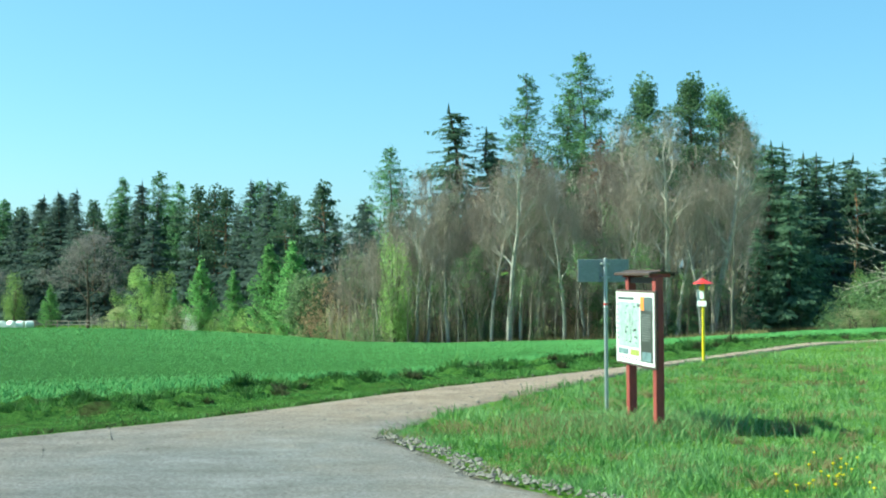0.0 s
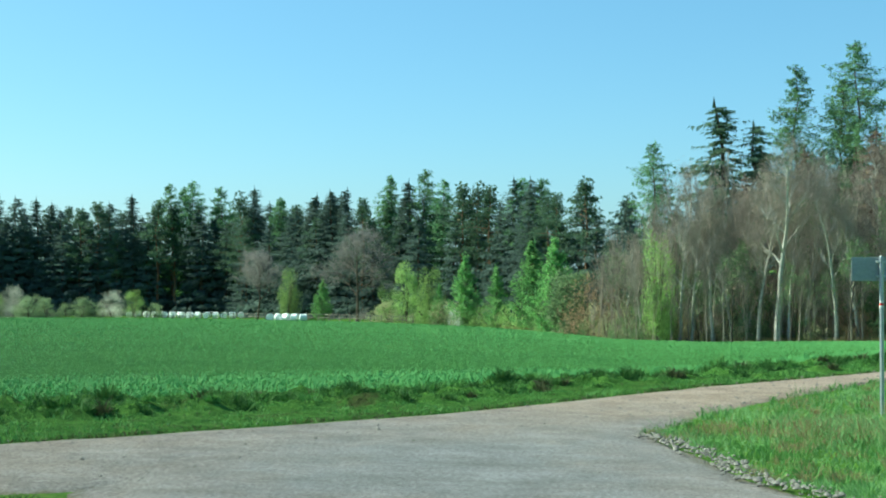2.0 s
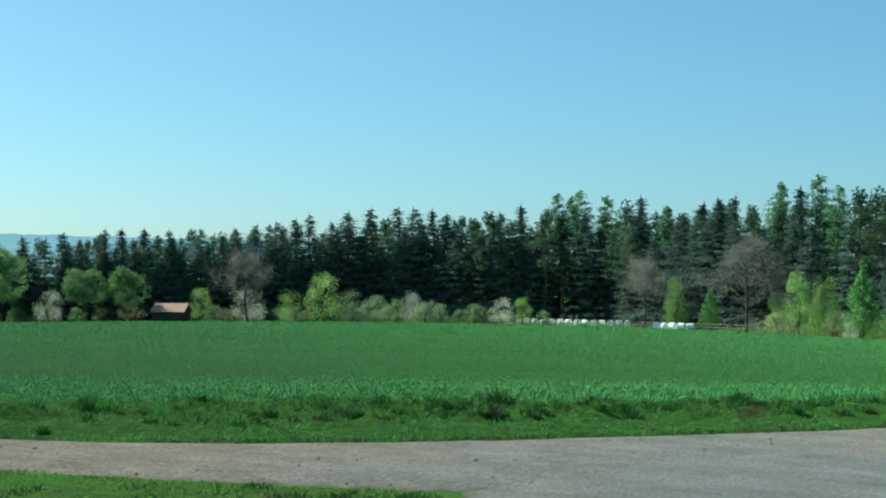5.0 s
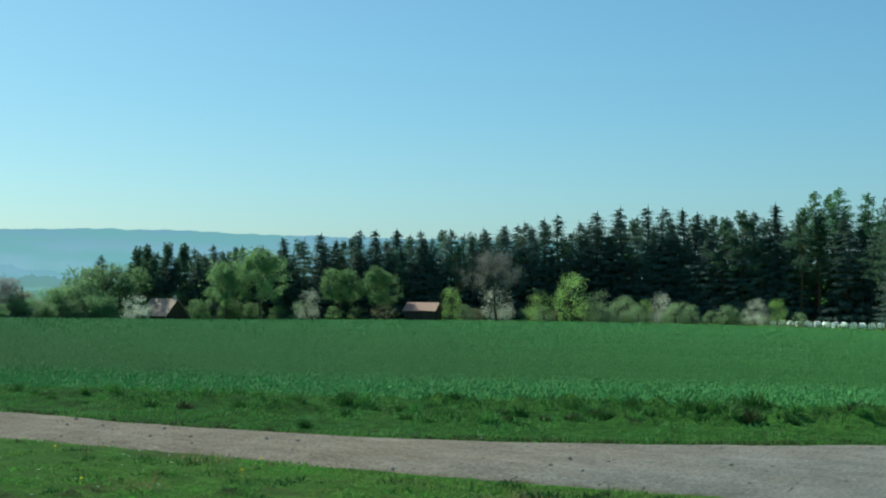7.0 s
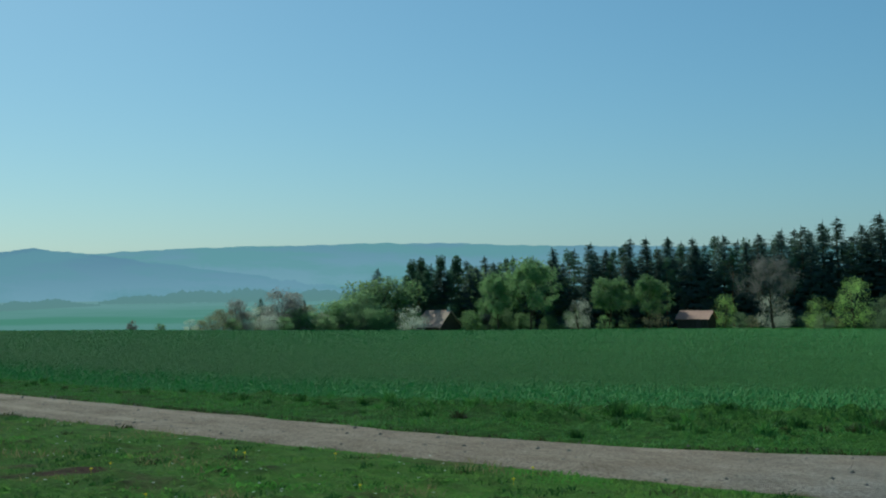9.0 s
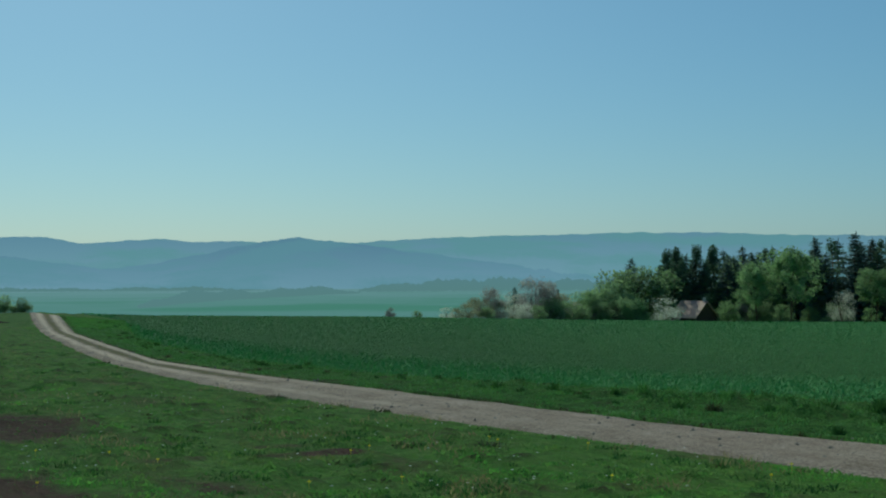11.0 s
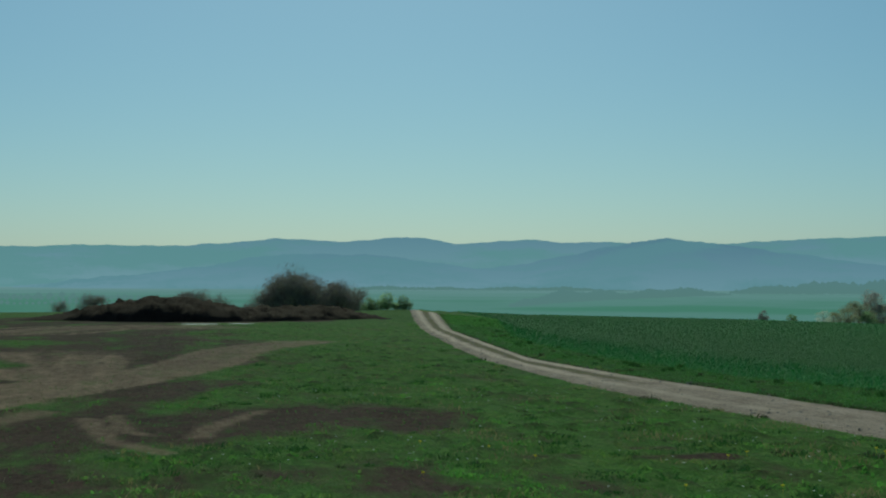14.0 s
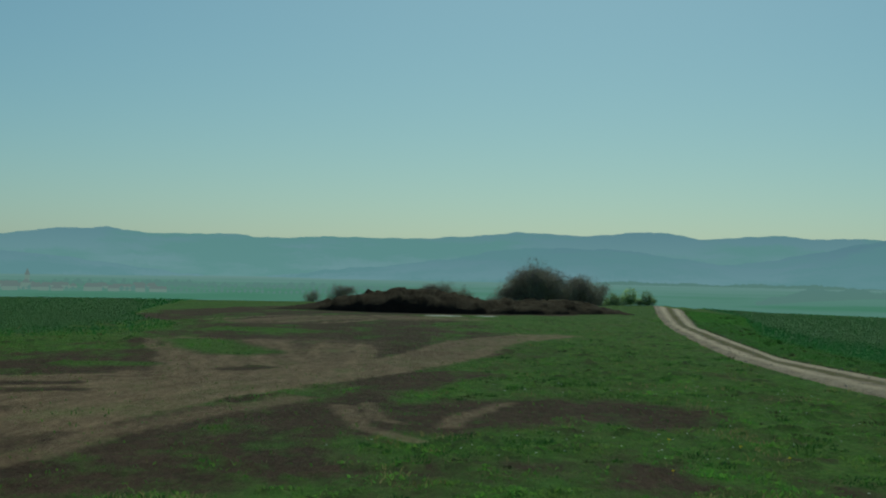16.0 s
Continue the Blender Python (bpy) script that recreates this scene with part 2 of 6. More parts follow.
# lighter copy of the pine needles, with sunlight put into the colour
M_PINE_LIT = foliage("pine_needles_in_the_sun", (0.085, 0.150, 0.075), (0.185, 0.285, 0.145), 0.4, 0.3)
M_RUST = foliage("rust_brown_needles", (0.115, 0.078, 0.058), (0.215, 0.150, 0.112), 0.3, 0.4)
M_LARCH = foliage("larch_needles", (0.080, 0.165, 0.080), (0.172, 0.288, 0.136), 0.5, 0.3)
M_YOUNG = foliage("young_larch_needles", (0.135, 0.29, 0.09), (0.27, 0.47, 0.175), 0.5, 0.5)
M_SPRING = foliage("spring_leaves", (0.19, 0.30, 0.09), (0.38, 0.51, 0.19), 0.55, 0.5)
M_WILLOW = foliage("willow_leaves", (0.115, 0.190, 0.080), (0.25, 0.35, 0.165), 0.4, 0.5)
M_THICKET = foliage("thicket_leaves", (0.115, 0.18, 0.088), (0.25, 0.33, 0.165), 0.45, 0.4)
M_BLOSSOM = foliage("white_blossom", (0.38, 0.385, 0.32), (0.66, 0.655, 0.59), 0.45, 0.5)
M_GREYBUD = foliage("budding_twigs", (0.155, 0.215, 0.115), (0.31, 0.385, 0.225), 0.45, 0.5)
M_BUDTHICKET = foliage("budding_thicket", (0.17, 0.16, 0.105), (0.33, 0.32, 0.20), 0.45, 0.4)
M_YELLOW = foliage("yellow_flowers", (0.6, 0.48, 0.02), (0.8, 0.68, 0.04), 0.3, 3.0)
M_TWIG = foliage("bare_twigs", (0.240, 0.198, 0.168), (0.44, 0.375, 0.315), 0.1, 0.4, 0.3)
M_DARKTWIG = foliage("dark_twigs", (0.115, 0.10, 0.097), (0.24, 0.215, 0.205), 0.25, 0.5)
# grey twigs; for the far thicket the paleness is haze put into the colour
M_GREYTWIG = foliage("grey_twigs", (0.19, 0.17, 0.165), (0.36, 0.325, 0.31), 0.35, 0.5)
M_BARK = surface("bark", (0.055, 0.042, 0.032), (0.13, 0.10, 0.078), 3, 25, 0.95, 0.6, 0.03)
M_GREY_BARK = surface("pale_grey_bark", (0.22, 0.19, 0.165), (0.50, 0.45, 0.39), 2.5, 20, 0.9, 0.4, 0.02, stretch=(1, 1, 0.5))
M_BROWN_BARK = surface("grey_brown_bark", (0.15, 0.118, 0.098), (0.42, 0.355, 0.295), 1.2, 20, 0.9, 0.4, 0.02, stretch=(1, 1, 0.5))
M_PINE_BARK = surface("pine_bark", (0.10, 0.062, 0.04), (0.24, 0.135, 0.08), 2, 18, 0.95, 0.6, 0.03)
M_BIRCH_BARK = surface("birch_bark", (0.20, 0.18, 0.16), (0.60, 0.55, 0.485), 1.4, 14, 0.85, 0.4, 0.02, stretch=(1, 1, 2))


# ---- the lie of the land ----
LAND_AZ = [-30, -19, -10, 0, 4, 10, 15, 21, 30, 40, 50, 56, 65, 75, 80, 84, 110]
EDGE_D = [110, 110, 110, 112, 120, 165, 185, 230, 250, 250, 250, 240, 190, 150, 100, 80, 80]
EDGE_Z = [-2.51, -2.64, -3.74, -4.16, -4.4, -5.33, -5.52, -6.66, -6.76, -6.5, -6.5, -5.86, -3.64, -2.04, -0.2, 0, 0]
BREAK_D = [38, 38, 36, 26, 24, 24, 24, 24, 24, 24, 24, 24, 24, 30, 60, 75, 75]
FALL = [0, 0, 0, 0, 0, 0, 0, 0, 0, 0.01, 0.04, 0.05, 0.06, 0.06, 0.06, 0.06, 0.06]


def land(x, y):
    """Height of the ground: level round the junction, falling gently to the far edge of the field and then into the valley."""
    d = np.hypot(x, y)
    az = np.degrees(np.arctan2(-x, y))
    az = np.where(az < -120, az + 360, az)
    d0, de, ze, s2 = (np.interp(az, LAND_AZ, v) for v in (BREAK_D, EDGE_D, EDGE_Z, FALL))
    u = np.clip((d - d0) / np.maximum(de - d0, 1), 0, 1)
    z = ze * u - s2 * np.maximum(0, d - de)
    return np.maximum(z, -26.0)


def ground_z(x, y):
    return float(land(np.float64(x), np.float64(y)))


def polar(az, d):
    return -d * math.sin(radians(az)), d * math.cos(radians(az))


def mesh_object(name, verts, faces, material, parent=None, smooth=False):
    me = bpy.data.meshes.new(name)
    me.from_pydata([tuple(v) for v in verts] if not isinstance(verts, list) else verts, [], faces if isinstance(faces, list) else faces.tolist())
    me.materials.append(material)
    if smooth:
        me.polygons.foreach_set("use_smooth", [True] * len(me.polygons))
    me.update()
    ob = new(name, me)
    if parent:
        ob.parent = parent
    return ob


def part(name, bm, material, parent, label=""):
    """Links a bmesh as one mesh object under a thing or a part."""
    me = bpy.data.meshes.new(name)
    bm.to_mesh(me)
    bm.free()
    me.materials.append(material)
    ob = new(name, me)
    ob.parent = parent
    return tagged(ob, label)


def grid_sheet(name, xs, ys, material, lift=0.0, smooth=True):
    X, Y = np.meshgrid(xs, ys)
    Z = land(X, Y) + lift
    n, m = len(ys), len(xs)
    v = np.stack([X, Y, Z], -1).reshape(-1, 3)
    i = (np.arange(n - 1)[:, None] * m + np.arange(m - 1)[None]).ravel()
    f = np.stack([i, i + 1, i + m + 1, i + m], -1)
    return mesh_object(name, v.tolist(), f.tolist(), material, smooth=smooth)


# the ground: one sheet, finer near the junction, out to the horizon
def build_ground():
    az = np.concatenate([np.arange(-30, 115, 0.75), np.arange(115, 330.1, 8)])
    r = np.concatenate([[0.01], np.arange(2, 60, 1.5), np.arange(60, 130, 4), np.arange(130, 320, 8), np.geomspace(330, 4950, 22)])
    A, R = np.meshgrid(np.radians(az), r)
    X, Y = -R * np.sin(A), R * np.cos(A)
    Z = land(X, Y) - 0.02
    v = np.stack([X, Y, Z], -1).reshape(-1, 3)
    m = len(az)
    i = (np.arange(len(r) - 1)[:, None] * m + np.arange(m - 1)[None]).ravel()
    f = np.stack([i, i + m, i + m + 1, i + 1], -1)
    ob = mesh_object("ground", v.tolist(), f.tolist(), M_GRASS, smooth=True)
    tagged(ob, "spring meadow ground with short green grass and dry patches", "ground", kind="structure")


build_ground()

# plan of the track: its edge towards the field, and its near edge
FIELD_EDGE = [(24.0, 53.0), (10.3, 36.4), (5.3, 29.5), (2.4, 26.2), (0.1, 23.8), (-1.7, 21.4), (-3.3, 19.1), (-5.8, 16.7), (-8.2, 14.5), (-11.3, 12.5), (-14.4, 11.6), (-19.6, 10.8), (-26.3, 9.8), (-33, 9.5), (-41, 9.9), (-52, 11.0), (-64, 13.2), (-78, 15.8), (-92, 18.4)]
NEAR_EDGE = [(23.0, 51.0), (9.5, 34.4), (4.8, 28.1), (2.2, 23.5), (0.6, 20.5), (-0.3, 18.2), (-2.5, 14.6), (-4.6, 12.2), (-6.4, 11.0), (-8.4, 10.5), (-12.0, 9.85), (-15.4, 9.1), (-21.9, 8.0), (-26, 7.65), (-32.6, 7.6), (-43.4, 8.6), (-54, 9.9), (-66, 11.8), (-79, 14.0), (-93, 16.4)]


def resample(pts, n):
    p = np.array(pts, float)
    s = np.concatenate([[0], np.cumsum(np.hypot(*np.diff(p, axis=0).T))])
    u = np.linspace(0, s[-1], n)
    q = np.stack([np.interp(u, s, p[:, 0]), np.interp(u, s, p[:, 1])], -1)
    for _ in range(max(2, n // 60)):
        q[1:-1] = 0.25 * q[:-2] + 0.5 * q[1:-1] + 0.25 * q[2:]
    return q


def strip(name, left, right, across, lift, material, jitter=0.07, seed=1):
    """A surface between two edges, slightly crowned, with ragged edges."""
    rng = np.random.default_rng(seed)
    n = len(left)
    w = np.linspace(0, 1, across)
    jl, jr = (np.convolve(rng.normal(0, 1, n + 8), np.ones(3) / 3, "same")[4:-4] * jitter for _ in range(2))
    side = right - left
    side /= np.maximum(np.hypot(side[:, 0], side[:, 1]), 0.01)[:, None]
    a, b = left + side * jl[:, None], right + side * jr[:, None]
    P = a[:, None] * (1 - w)[None, :, None] + b[:, None] * w[None, :, None]
    crown = np.clip(np.sin(w * math.pi) * 3, 0, 1)[None] * (lift + 0.035)
    Z = land(P[..., 0], P[..., 1]) - 0.035 + crown
    v = np.concatenate([P, Z[..., None]], -1).reshape(-1, 3)
    i = (np.arange(n - 1)[:, None] * across + np.arange(across - 1)[None]).ravel()
    f = np.stack([i, i + 1, i + across + 1, i + across], -1)
    ob = mesh_object(name, v.tolist(), f.tolist(), material, smooth=True)
    far = np.clip((np.hypot(P[..., 0] + 3, P[..., 1] - 14) - 9) / 20, 0, 1) if name == "road" else np.zeros(P.shape[:2])
    rut = (np.exp(-((w - 0.27) / 0.10) ** 2) + np.exp(-((w - 0.73) / 0.10) ** 2))[None] * (0.08 + 0.47 * far)
    weed = (np.exp(-((w - 0.5) / 0.13) ** 2))[None] * np.clip(far * 1.6 - 0.75, 0, 0.55) + (np.clip(np.abs(w - 0.5) * 2 - 0.8, 0, 1) * 2.2)[None] * np.ones(P.shape[:2])
    for key, val in (("rut", rut), ("weed", weed)):
        ob.data.attributes.new(key, "FLOAT", "POINT").data.foreach_set("value", val.astype(np.float32).ravel())
    return ob


road = strip("road", resample(FIELD_EDGE, 420), resample(NEAR_EDGE, 420), 15, 0.035, M_ROAD)
tagged(road, "worn brown dirt track beside the green wheat field", "road", kind="structure")
APRON_A = [(-0.1, 18.4), (-0.75, 16.6), (0.0, 14.9), (0.6, 13.0), (1.35, 12.0), (2.6, 9.5), (4.0, 5.5), (5.2, 0.0), (6.0, -8), (6.5, -30)]
APRON_B = [(-4.0, 15.5), (-5.2, 13.6), (-5.9, 12.2), (-6.2, 11.2), (-5.6, 10.5), (-3.8, 8.6), (-1.8, 4.5), (-0.6, -1.0), (0.2, -8), (0.8, -30)]
apron = strip("road_apron", resample(APRON_A, 120), resample(APRON_B, 120), 11, 0.05, M_ROAD, 0.07, 2)
tagged(apron, "grey gritty asphalt apron joining the dirt track", "road", kind="structure")


# ---- the wheat field ----
FIELD_INNER = [(21.5, 55.0), (9.2, 38.6), (4.2, 32.0), (0.8, 27.6), (-2.4, 24.2), (-5.0, 21.9), (-7.6, 20.2), (-10.6, 18.4), (-15.2, 15.8), (-21.0, 13.6), (-27.0, 12.3), (-34.0, 11.7), (-42.0, 12.2), (-54.0, 13.8), (-65.0, 16.4), (-78.0, 19.4), (-95.0, 23.5)]
FIELD_OUTER = [polar(a, float(np.interp(a, LAND_AZ, EDGE_D)) - 2) for a in range(-20, 80, 2)]


def between(inner, outer, n, rows):
    a, b = resample(inner, n), resample(outer, n)
    w = np.linspace(0, 1, rows) ** 2
    return a[:, None] * (1 - w)[None, :, None] + b[:, None] * w[None, :, None]


def field_rows(n=420, rows=70):
    return between(FIELD_INNER, FIELD_OUTER, n, rows)


def build_field(P, label):
    n, rows = P.shape[:2]
    lift = np.full(rows, 0.07)
    lift[:14], lift[-1] = np.linspace(-0.05, 0.07, 14), 0.03
    taper = np.clip(np.minimum(np.arange(n), np.arange(n)[::-1]) / 12, 0, 1)
    Z = land(P[..., 0], P[..., 1]) + lift[None] * taper[:, None] - 0.05 * (taper[:, None] < 0.01)
    v = np.concatenate([P, Z[..., None]], -1).reshape(-1, 3)
    i = (np.arange(n - 1)[:, None] * rows + np.arange(rows - 1)[None]).ravel()
    f = np.stack([i, i + rows, i + rows + 1, i + 1], -1)
    ob = mesh_object("wheat_field", v.tolist(), f.tolist(), M_CROP, smooth=True)
    tagged(ob, label, "field", kind="structure")


build_field(field_rows(), "dense green field of young winter wheat")
SECOND_INNER = [(-30, -30), (-34, -16), (-36.0, -11.2), (-39.5, -8.6), (-46, -8.8), (-54, -12), (-60, -13)]
SECOND_OUTER = [(-60, -90), (-80, -56), (-92, -36), (-98, -26), (-99, -22), (-99, -18), (-99, -15)]
build_field(between(SECOND_INNER, SECOND_OUTER, 120, 40), "smaller green wheat field beyond the worn yard")


# ---- the worn yard in front of the dung heap ----
def near_line(X, Y, pts, width):
    """1 on a line of plan points, falling to 0 at its width."""
    p = resample(pts, 60)
    d = np.full(X.shape, 1e9)
    for (x0, y0), (x1, y1) in zip(p[:-1], p[1:]):
        vx, vy = x1 - x0, y1 - y0
        u = np.clip(((X - x0) * vx + (Y - y0) * vy) / max(vx * vx + vy * vy, 1e-9), 0, 1)
        d = np.minimum(d, np.hypot(X - x0 - u * vx, Y - y0 - u * vy))
    return np.clip(1 - d / width, 0, 1)


# worn ground: plan lines, half width and strength
SOIL = [([(-22, -9), (-26, -5.5), (-33, -3), (-42, -3), (-56, -4)], 6.5, 0.85), ([(-16.9, -1.5), (-18.3, -0.8), (-19.5, 0.4), (-19.4, 1.3), (-19.3, 2.2)], 1.5, 1.0),
        ([(-19.3, 2.2), (-19.7, 2.9), (-19.9, 3.6)], 0.4, 0.8), ([(-19, -1.8), (-20.3, -1.7), (-24, -0.6), (-25.9, 0.4)], 1.4, 0.85), ([(-14.2, -5.4), (-15.4, -4.4), (-16.2, -3.9), (-17.5, -2.3)], 2.2, 0.95), ([(-15.5, -4.6), (-17.4, -2.2), (-18.6, 0.2), (-19.4, 2.2)], 2.7, 0.85),
        ([(-12.0, -5.0), (-12.4, -3.7), (-12.6, -2.0)], 1.2, 0.65), ([(-11.8, -7), (-12.6, -1), (-13.2, 3.5)], 2.0, 0.36), ([(-11.8, -8), (-12.6, -4.5), (-13.6, -2.2)], 2.2, 0.66), ([(-19, -8), (-24, -5.5), (-31, -3.5), (-38, -2.5)], 3.6, 0.9), ([(-50.5, -11), (-55, -10.5), (-61.6, -9.9), (-65.9, -7.9), (-69.4, -5.6)], 2.2, 1.0), ([(-60, -8), (-62, -3), (-62, 2), (-64, 6)], 2.6, 0.9),
        ([(-40.8, -0.7), (-40.5, 1.2), (-41, 2.7)], 1.0, 0.8), ([(-14.8, 3.9), (-14.7, 4.5)], 0.35, 0.7), ([(-14.5, 5.3), (-14.4, 6.2)], 0.35, 0.8), ([(-15.2, 5.5), (-15.2, 5.9)], 0.3, 0.7)]
TRACK = [([(-13, -7.5), (-20, -5.2), (-27, -3.4), (-36, -3.6)], 3.6, 0.6), ([(-16.4, -5.4), (-19.2, -4.9), (-21.5, -3.9), (-24, -2.6), (-27, -1.3), (-31.7, 0.5), (-37.9, 1.6), (-42.4, 4.0)], 1.35, 1.0), ([(-19.5, -6.4), (-21.6, -5.2), (-24.1, -4), (-25.7, -2.9), (-28.6, -1.5)], 1.2, 1.0),
         ([(-22.9, -7.6), (-23.6, -6.4), (-24, -5.2), (-24.8, -4.7)], 1.0, 0.85), ([(-37.1, -6.7), (-30.2, -5.1), (-24.9, -4.2)], 1.2, 0.9), ([(-36.8, -4.6), (-29.3, -3.4), (-24.8, -2.5)], 1.2, 0.9), ([(-35.5, -2.7), (-29.6, -2.4), (-25.3, -2.4)], 0.95, 0.85),
         ([(-49.6, -6.3), (-54.6, -4.2), (-55.8, -1.8), (-55, 1)], 2.6, 0.75), ([(-13.6, -4.5), (-16.6, -4.0), (-19.0, -2.9), (-20.8, -2.2)], 0.5, 0.7), ([(-15.4, -4.2), (-17.5, -3.5), (-20.1, -2.9)], 0.35, 0.6),
         ([(-19.8, -1.4), (-18.5, -1.2), (-17.0, -0.9), (-16.3, -0.5), (-15.8, -0.2)], 0.25, 0.75), ([(-17.2, 0.2), (-18.0, 0.3), (-19.0, 0.6), (-20.5, 1.2)], 0.25, 0.75), ([(-20.2, -1.0), (-18.0, -0.75), (-17.6, -0.5)], 0.22, 0.65)]
# islands of grass left in the yard, and dark wet spots on the tracks
ISLAND = [([(-36.2, -6.4), (-33.8, -5.5), (-31.7, -4.6)], 1.5, 1.0), ([(-43.4, -6), (-42.5, -4.6)], 2.0, 1.0), ([(-27.2, -7.3), (-27.4, -6.3)], 0.9, 0.9)]
WET = [([(-22.6, -7.2), (-22.8, -6.3)], 0.4, 1.0), ([(-21.3, -6.7), (-21.6, -5.9)], 0.4, 1.0), ([(-20.1, -3.1), (-21.1, -2.7)], 0.3, 0.9), ([(-26.4, -4.0), (-27.0, -3.5)], 0.5, 0.9)]


def worn_by(X, Y, lines):
    return np.maximum.reduce([np.minimum(1, near_line(X, Y, p, w) * 1.8) * k for p, w, k in lines])


def fractal(X, Y, scale, seed):
    """Noise of four octaves over plan points, drawn out along x."""
    out = np.zeros(len(X))
    for k in range(4):
        f = scale * 2.1 ** k
        out += np.array([noise.noise(Vector((x * f * 0.7, y * f * 1.3, seed + k * 7.0))) for x, y in zip(X, Y)]) * 0.62 ** k
    return out


def ragged(X, Y, worn):
    """Wear with ragged edges, islands of grass in it and bare spots about it."""
    n = fractal(X, Y, 0.55, 3.0)
    return np.clip(worn * 1.0 + 0.75 * n * (0.35 + np.minimum(worn * 2, 0.65)) + 0.4 * np.clip(n - 0.45, 0, 1), 0, 1)


def inside(P, poly):
    q = np.array(poly, float)
    r = np.roll(q, -1, axis=0)
    c = np.zeros(len(P), bool)
    for (x0, y0), (x1, y1) in zip(q, r):
        with np.errstate(divide="ignore", invalid="ignore"):
            c ^= ((y0 > P[:, 1]) != (y1 > P[:, 1])) & (P[:, 0] < (x1 - x0) * (P[:, 1] - y0) / (y1 - y0) + x0)
    return c


ROAD_POLY = FIELD_EDGE + NEAR_EDGE[::-1]
APRON_POLY = APRON_A + APRON_B[::-1]


def clods(X, Y):
    """Height of the tufts and clods of the meadow, dying out at the road."""
    f = np.array([max(0.0, 0.5 * noise.noise(Vector((x * 0.9, y * 0.9, 1.0))) + 0.8 * noise.noise(Vector((x * 2.3, y * 2.3, 5.0))) + 0.7 * noise.noise(Vector((x * 4.6, y * 4.6, 9.0))) - 0.12) for x, y in zip(X, Y)])
    edge = np.clip(near_line(X, Y, NEAR_EDGE, 1.2) * 1.5, 0, 1)
    return 0.13 * f * (1 - edge) * np.clip((X + 57) / 4, 0, 1)


def build_yard():
    xs = np.concatenate([np.arange(-80, -36, 0.4), np.arange(-36, -6.9, 0.14)])
    ys = np.concatenate([np.arange(-34, -11, 0.5), np.arange(-11, 9.9, 0.14)])
    ob = grid_sheet("ground_yard", xs, ys, M_YARD, 0.012)
    X, Y = (g.ravel() for g in np.meshgrid(xs, ys))
    island, wet = worn_by(X, Y, ISLAND), worn_by(X, Y, WET)
    soil = np.maximum(ragged(X, Y, worn_by(X, Y, SOIL)) * (1 - 0.9 * island), wet)
    co = np.empty(len(X) * 3)
    ob.data.vertices.foreach_get("co", co)
    co = co.reshape(-1, 3)
    bare = np.maximum(worn_by(X, Y, SOIL), worn_by(X, Y, TRACK))
    under = inside(np.stack([X, Y], -1), ROAD_POLY) | inside(np.stack([X, Y], -1), APRON_POLY)
    co[:, 2] += np.where(under, -0.08, clods(X, Y) * (1 - 0.65 * bare))
    ob.data.vertices.foreach_set("co", co.ravel())
    # broad pale lanes, and the single wheel ruts in them
    rng = np.random.default_rng(12)
    ruts = []
    for p, w, k in TRACK:
        if 0.9 < w < 3:
            q = resample(p, 30)
            d = np.gradient(q, axis=0)
            side = np.stack([-d[:, 1], d[:, 0]], -1) / np.maximum(np.hypot(d[:, 0], d[:, 1]), 0.01)[:, None]
            for _ in range(7):
                off = rng.uniform(-1, 1) * w * 1.1 + np.cumsum(rng.normal(0, 0.06, 30))
                ruts.append(((q + side * off[:, None]).tolist(), rng.uniform(0.12, 0.34), rng.uniform(0.75, 1.0)))
    track = np.maximum(0.78 * worn_by(X, Y, [t for t in TRACK if t[1] > 0.9]), worn_by(X, Y, ruts + [t for t in TRACK if t[1] <= 0.9]))
    track *= (1 - 0.9 * island) * (1 - wet)
    for name, val in (("soil", soil), ("track", track), ("clod", np.clip(clods(X, Y) * 15 - 0.25, 0, 1) * (1 - 0.8 * bare))):
        at = ob.data.attributes.new(name, "FLOAT", "POINT")
        at.data.foreach_set("value", (val * 0.5).astype(np.float32))
    tagged(ob, "trampled yard of churned dark soil, pale tyre tracks and thin grass", "ground", kind="structure")


build_yard()


# ---- far country ----
def build_ridge(name, label, pts, d, depth, material, seed, rough=3.5):
    """A range of wooded hills: plan azimuths and heights of its skyline in metres, with a front and a back slope."""
    rng = np.random.default_rng(seed)
    az = np.arange(pts[0][0], pts[-1][0] + 0.01, 0.12)
    top = np.interp(az, [p[0] for p in pts], [p[1] for p in pts])
    k = np.ones(5) / 5
    top = np.convolve(np.pad(top, 2, "edge"), k, "valid") + np.convolve(rng.normal(0, rough, len(az) + 4), np.ones(5) / 5, "valid")
    base = -40.0
    verts, rows = [], 9
    for j in range(rows):
        u = j / (rows - 2) if j < rows - 1 else 1.0
        dd = d - depth * (1 - u) + (depth * 0.8 if j == rows - 1 else 0)
        zz = base + (top - base) * (u ** 0.8 if j < rows - 1 else 0.0)
        zz = zz + rng.normal(0, rough * 0.6, len(az)) * (0 < j < rows - 2)
        for a, z in zip(az, zz):
            verts.append((*polar(a, dd), z))
    m = len(az)
    faces = [(j * m + i, j * m + i + 1, (j + 1) * m + i + 1, (j + 1) * m + i) for j in range(rows - 1) for i in range(m - 1)]
    ob = mesh_object(name, verts, faces, material, smooth=True)
    tagged(ob, label, "hills", kind="structure")


def skyline(rows, d):
    return [(a, 2.1 + d * math.tan(radians(e))) for a, e in rows]


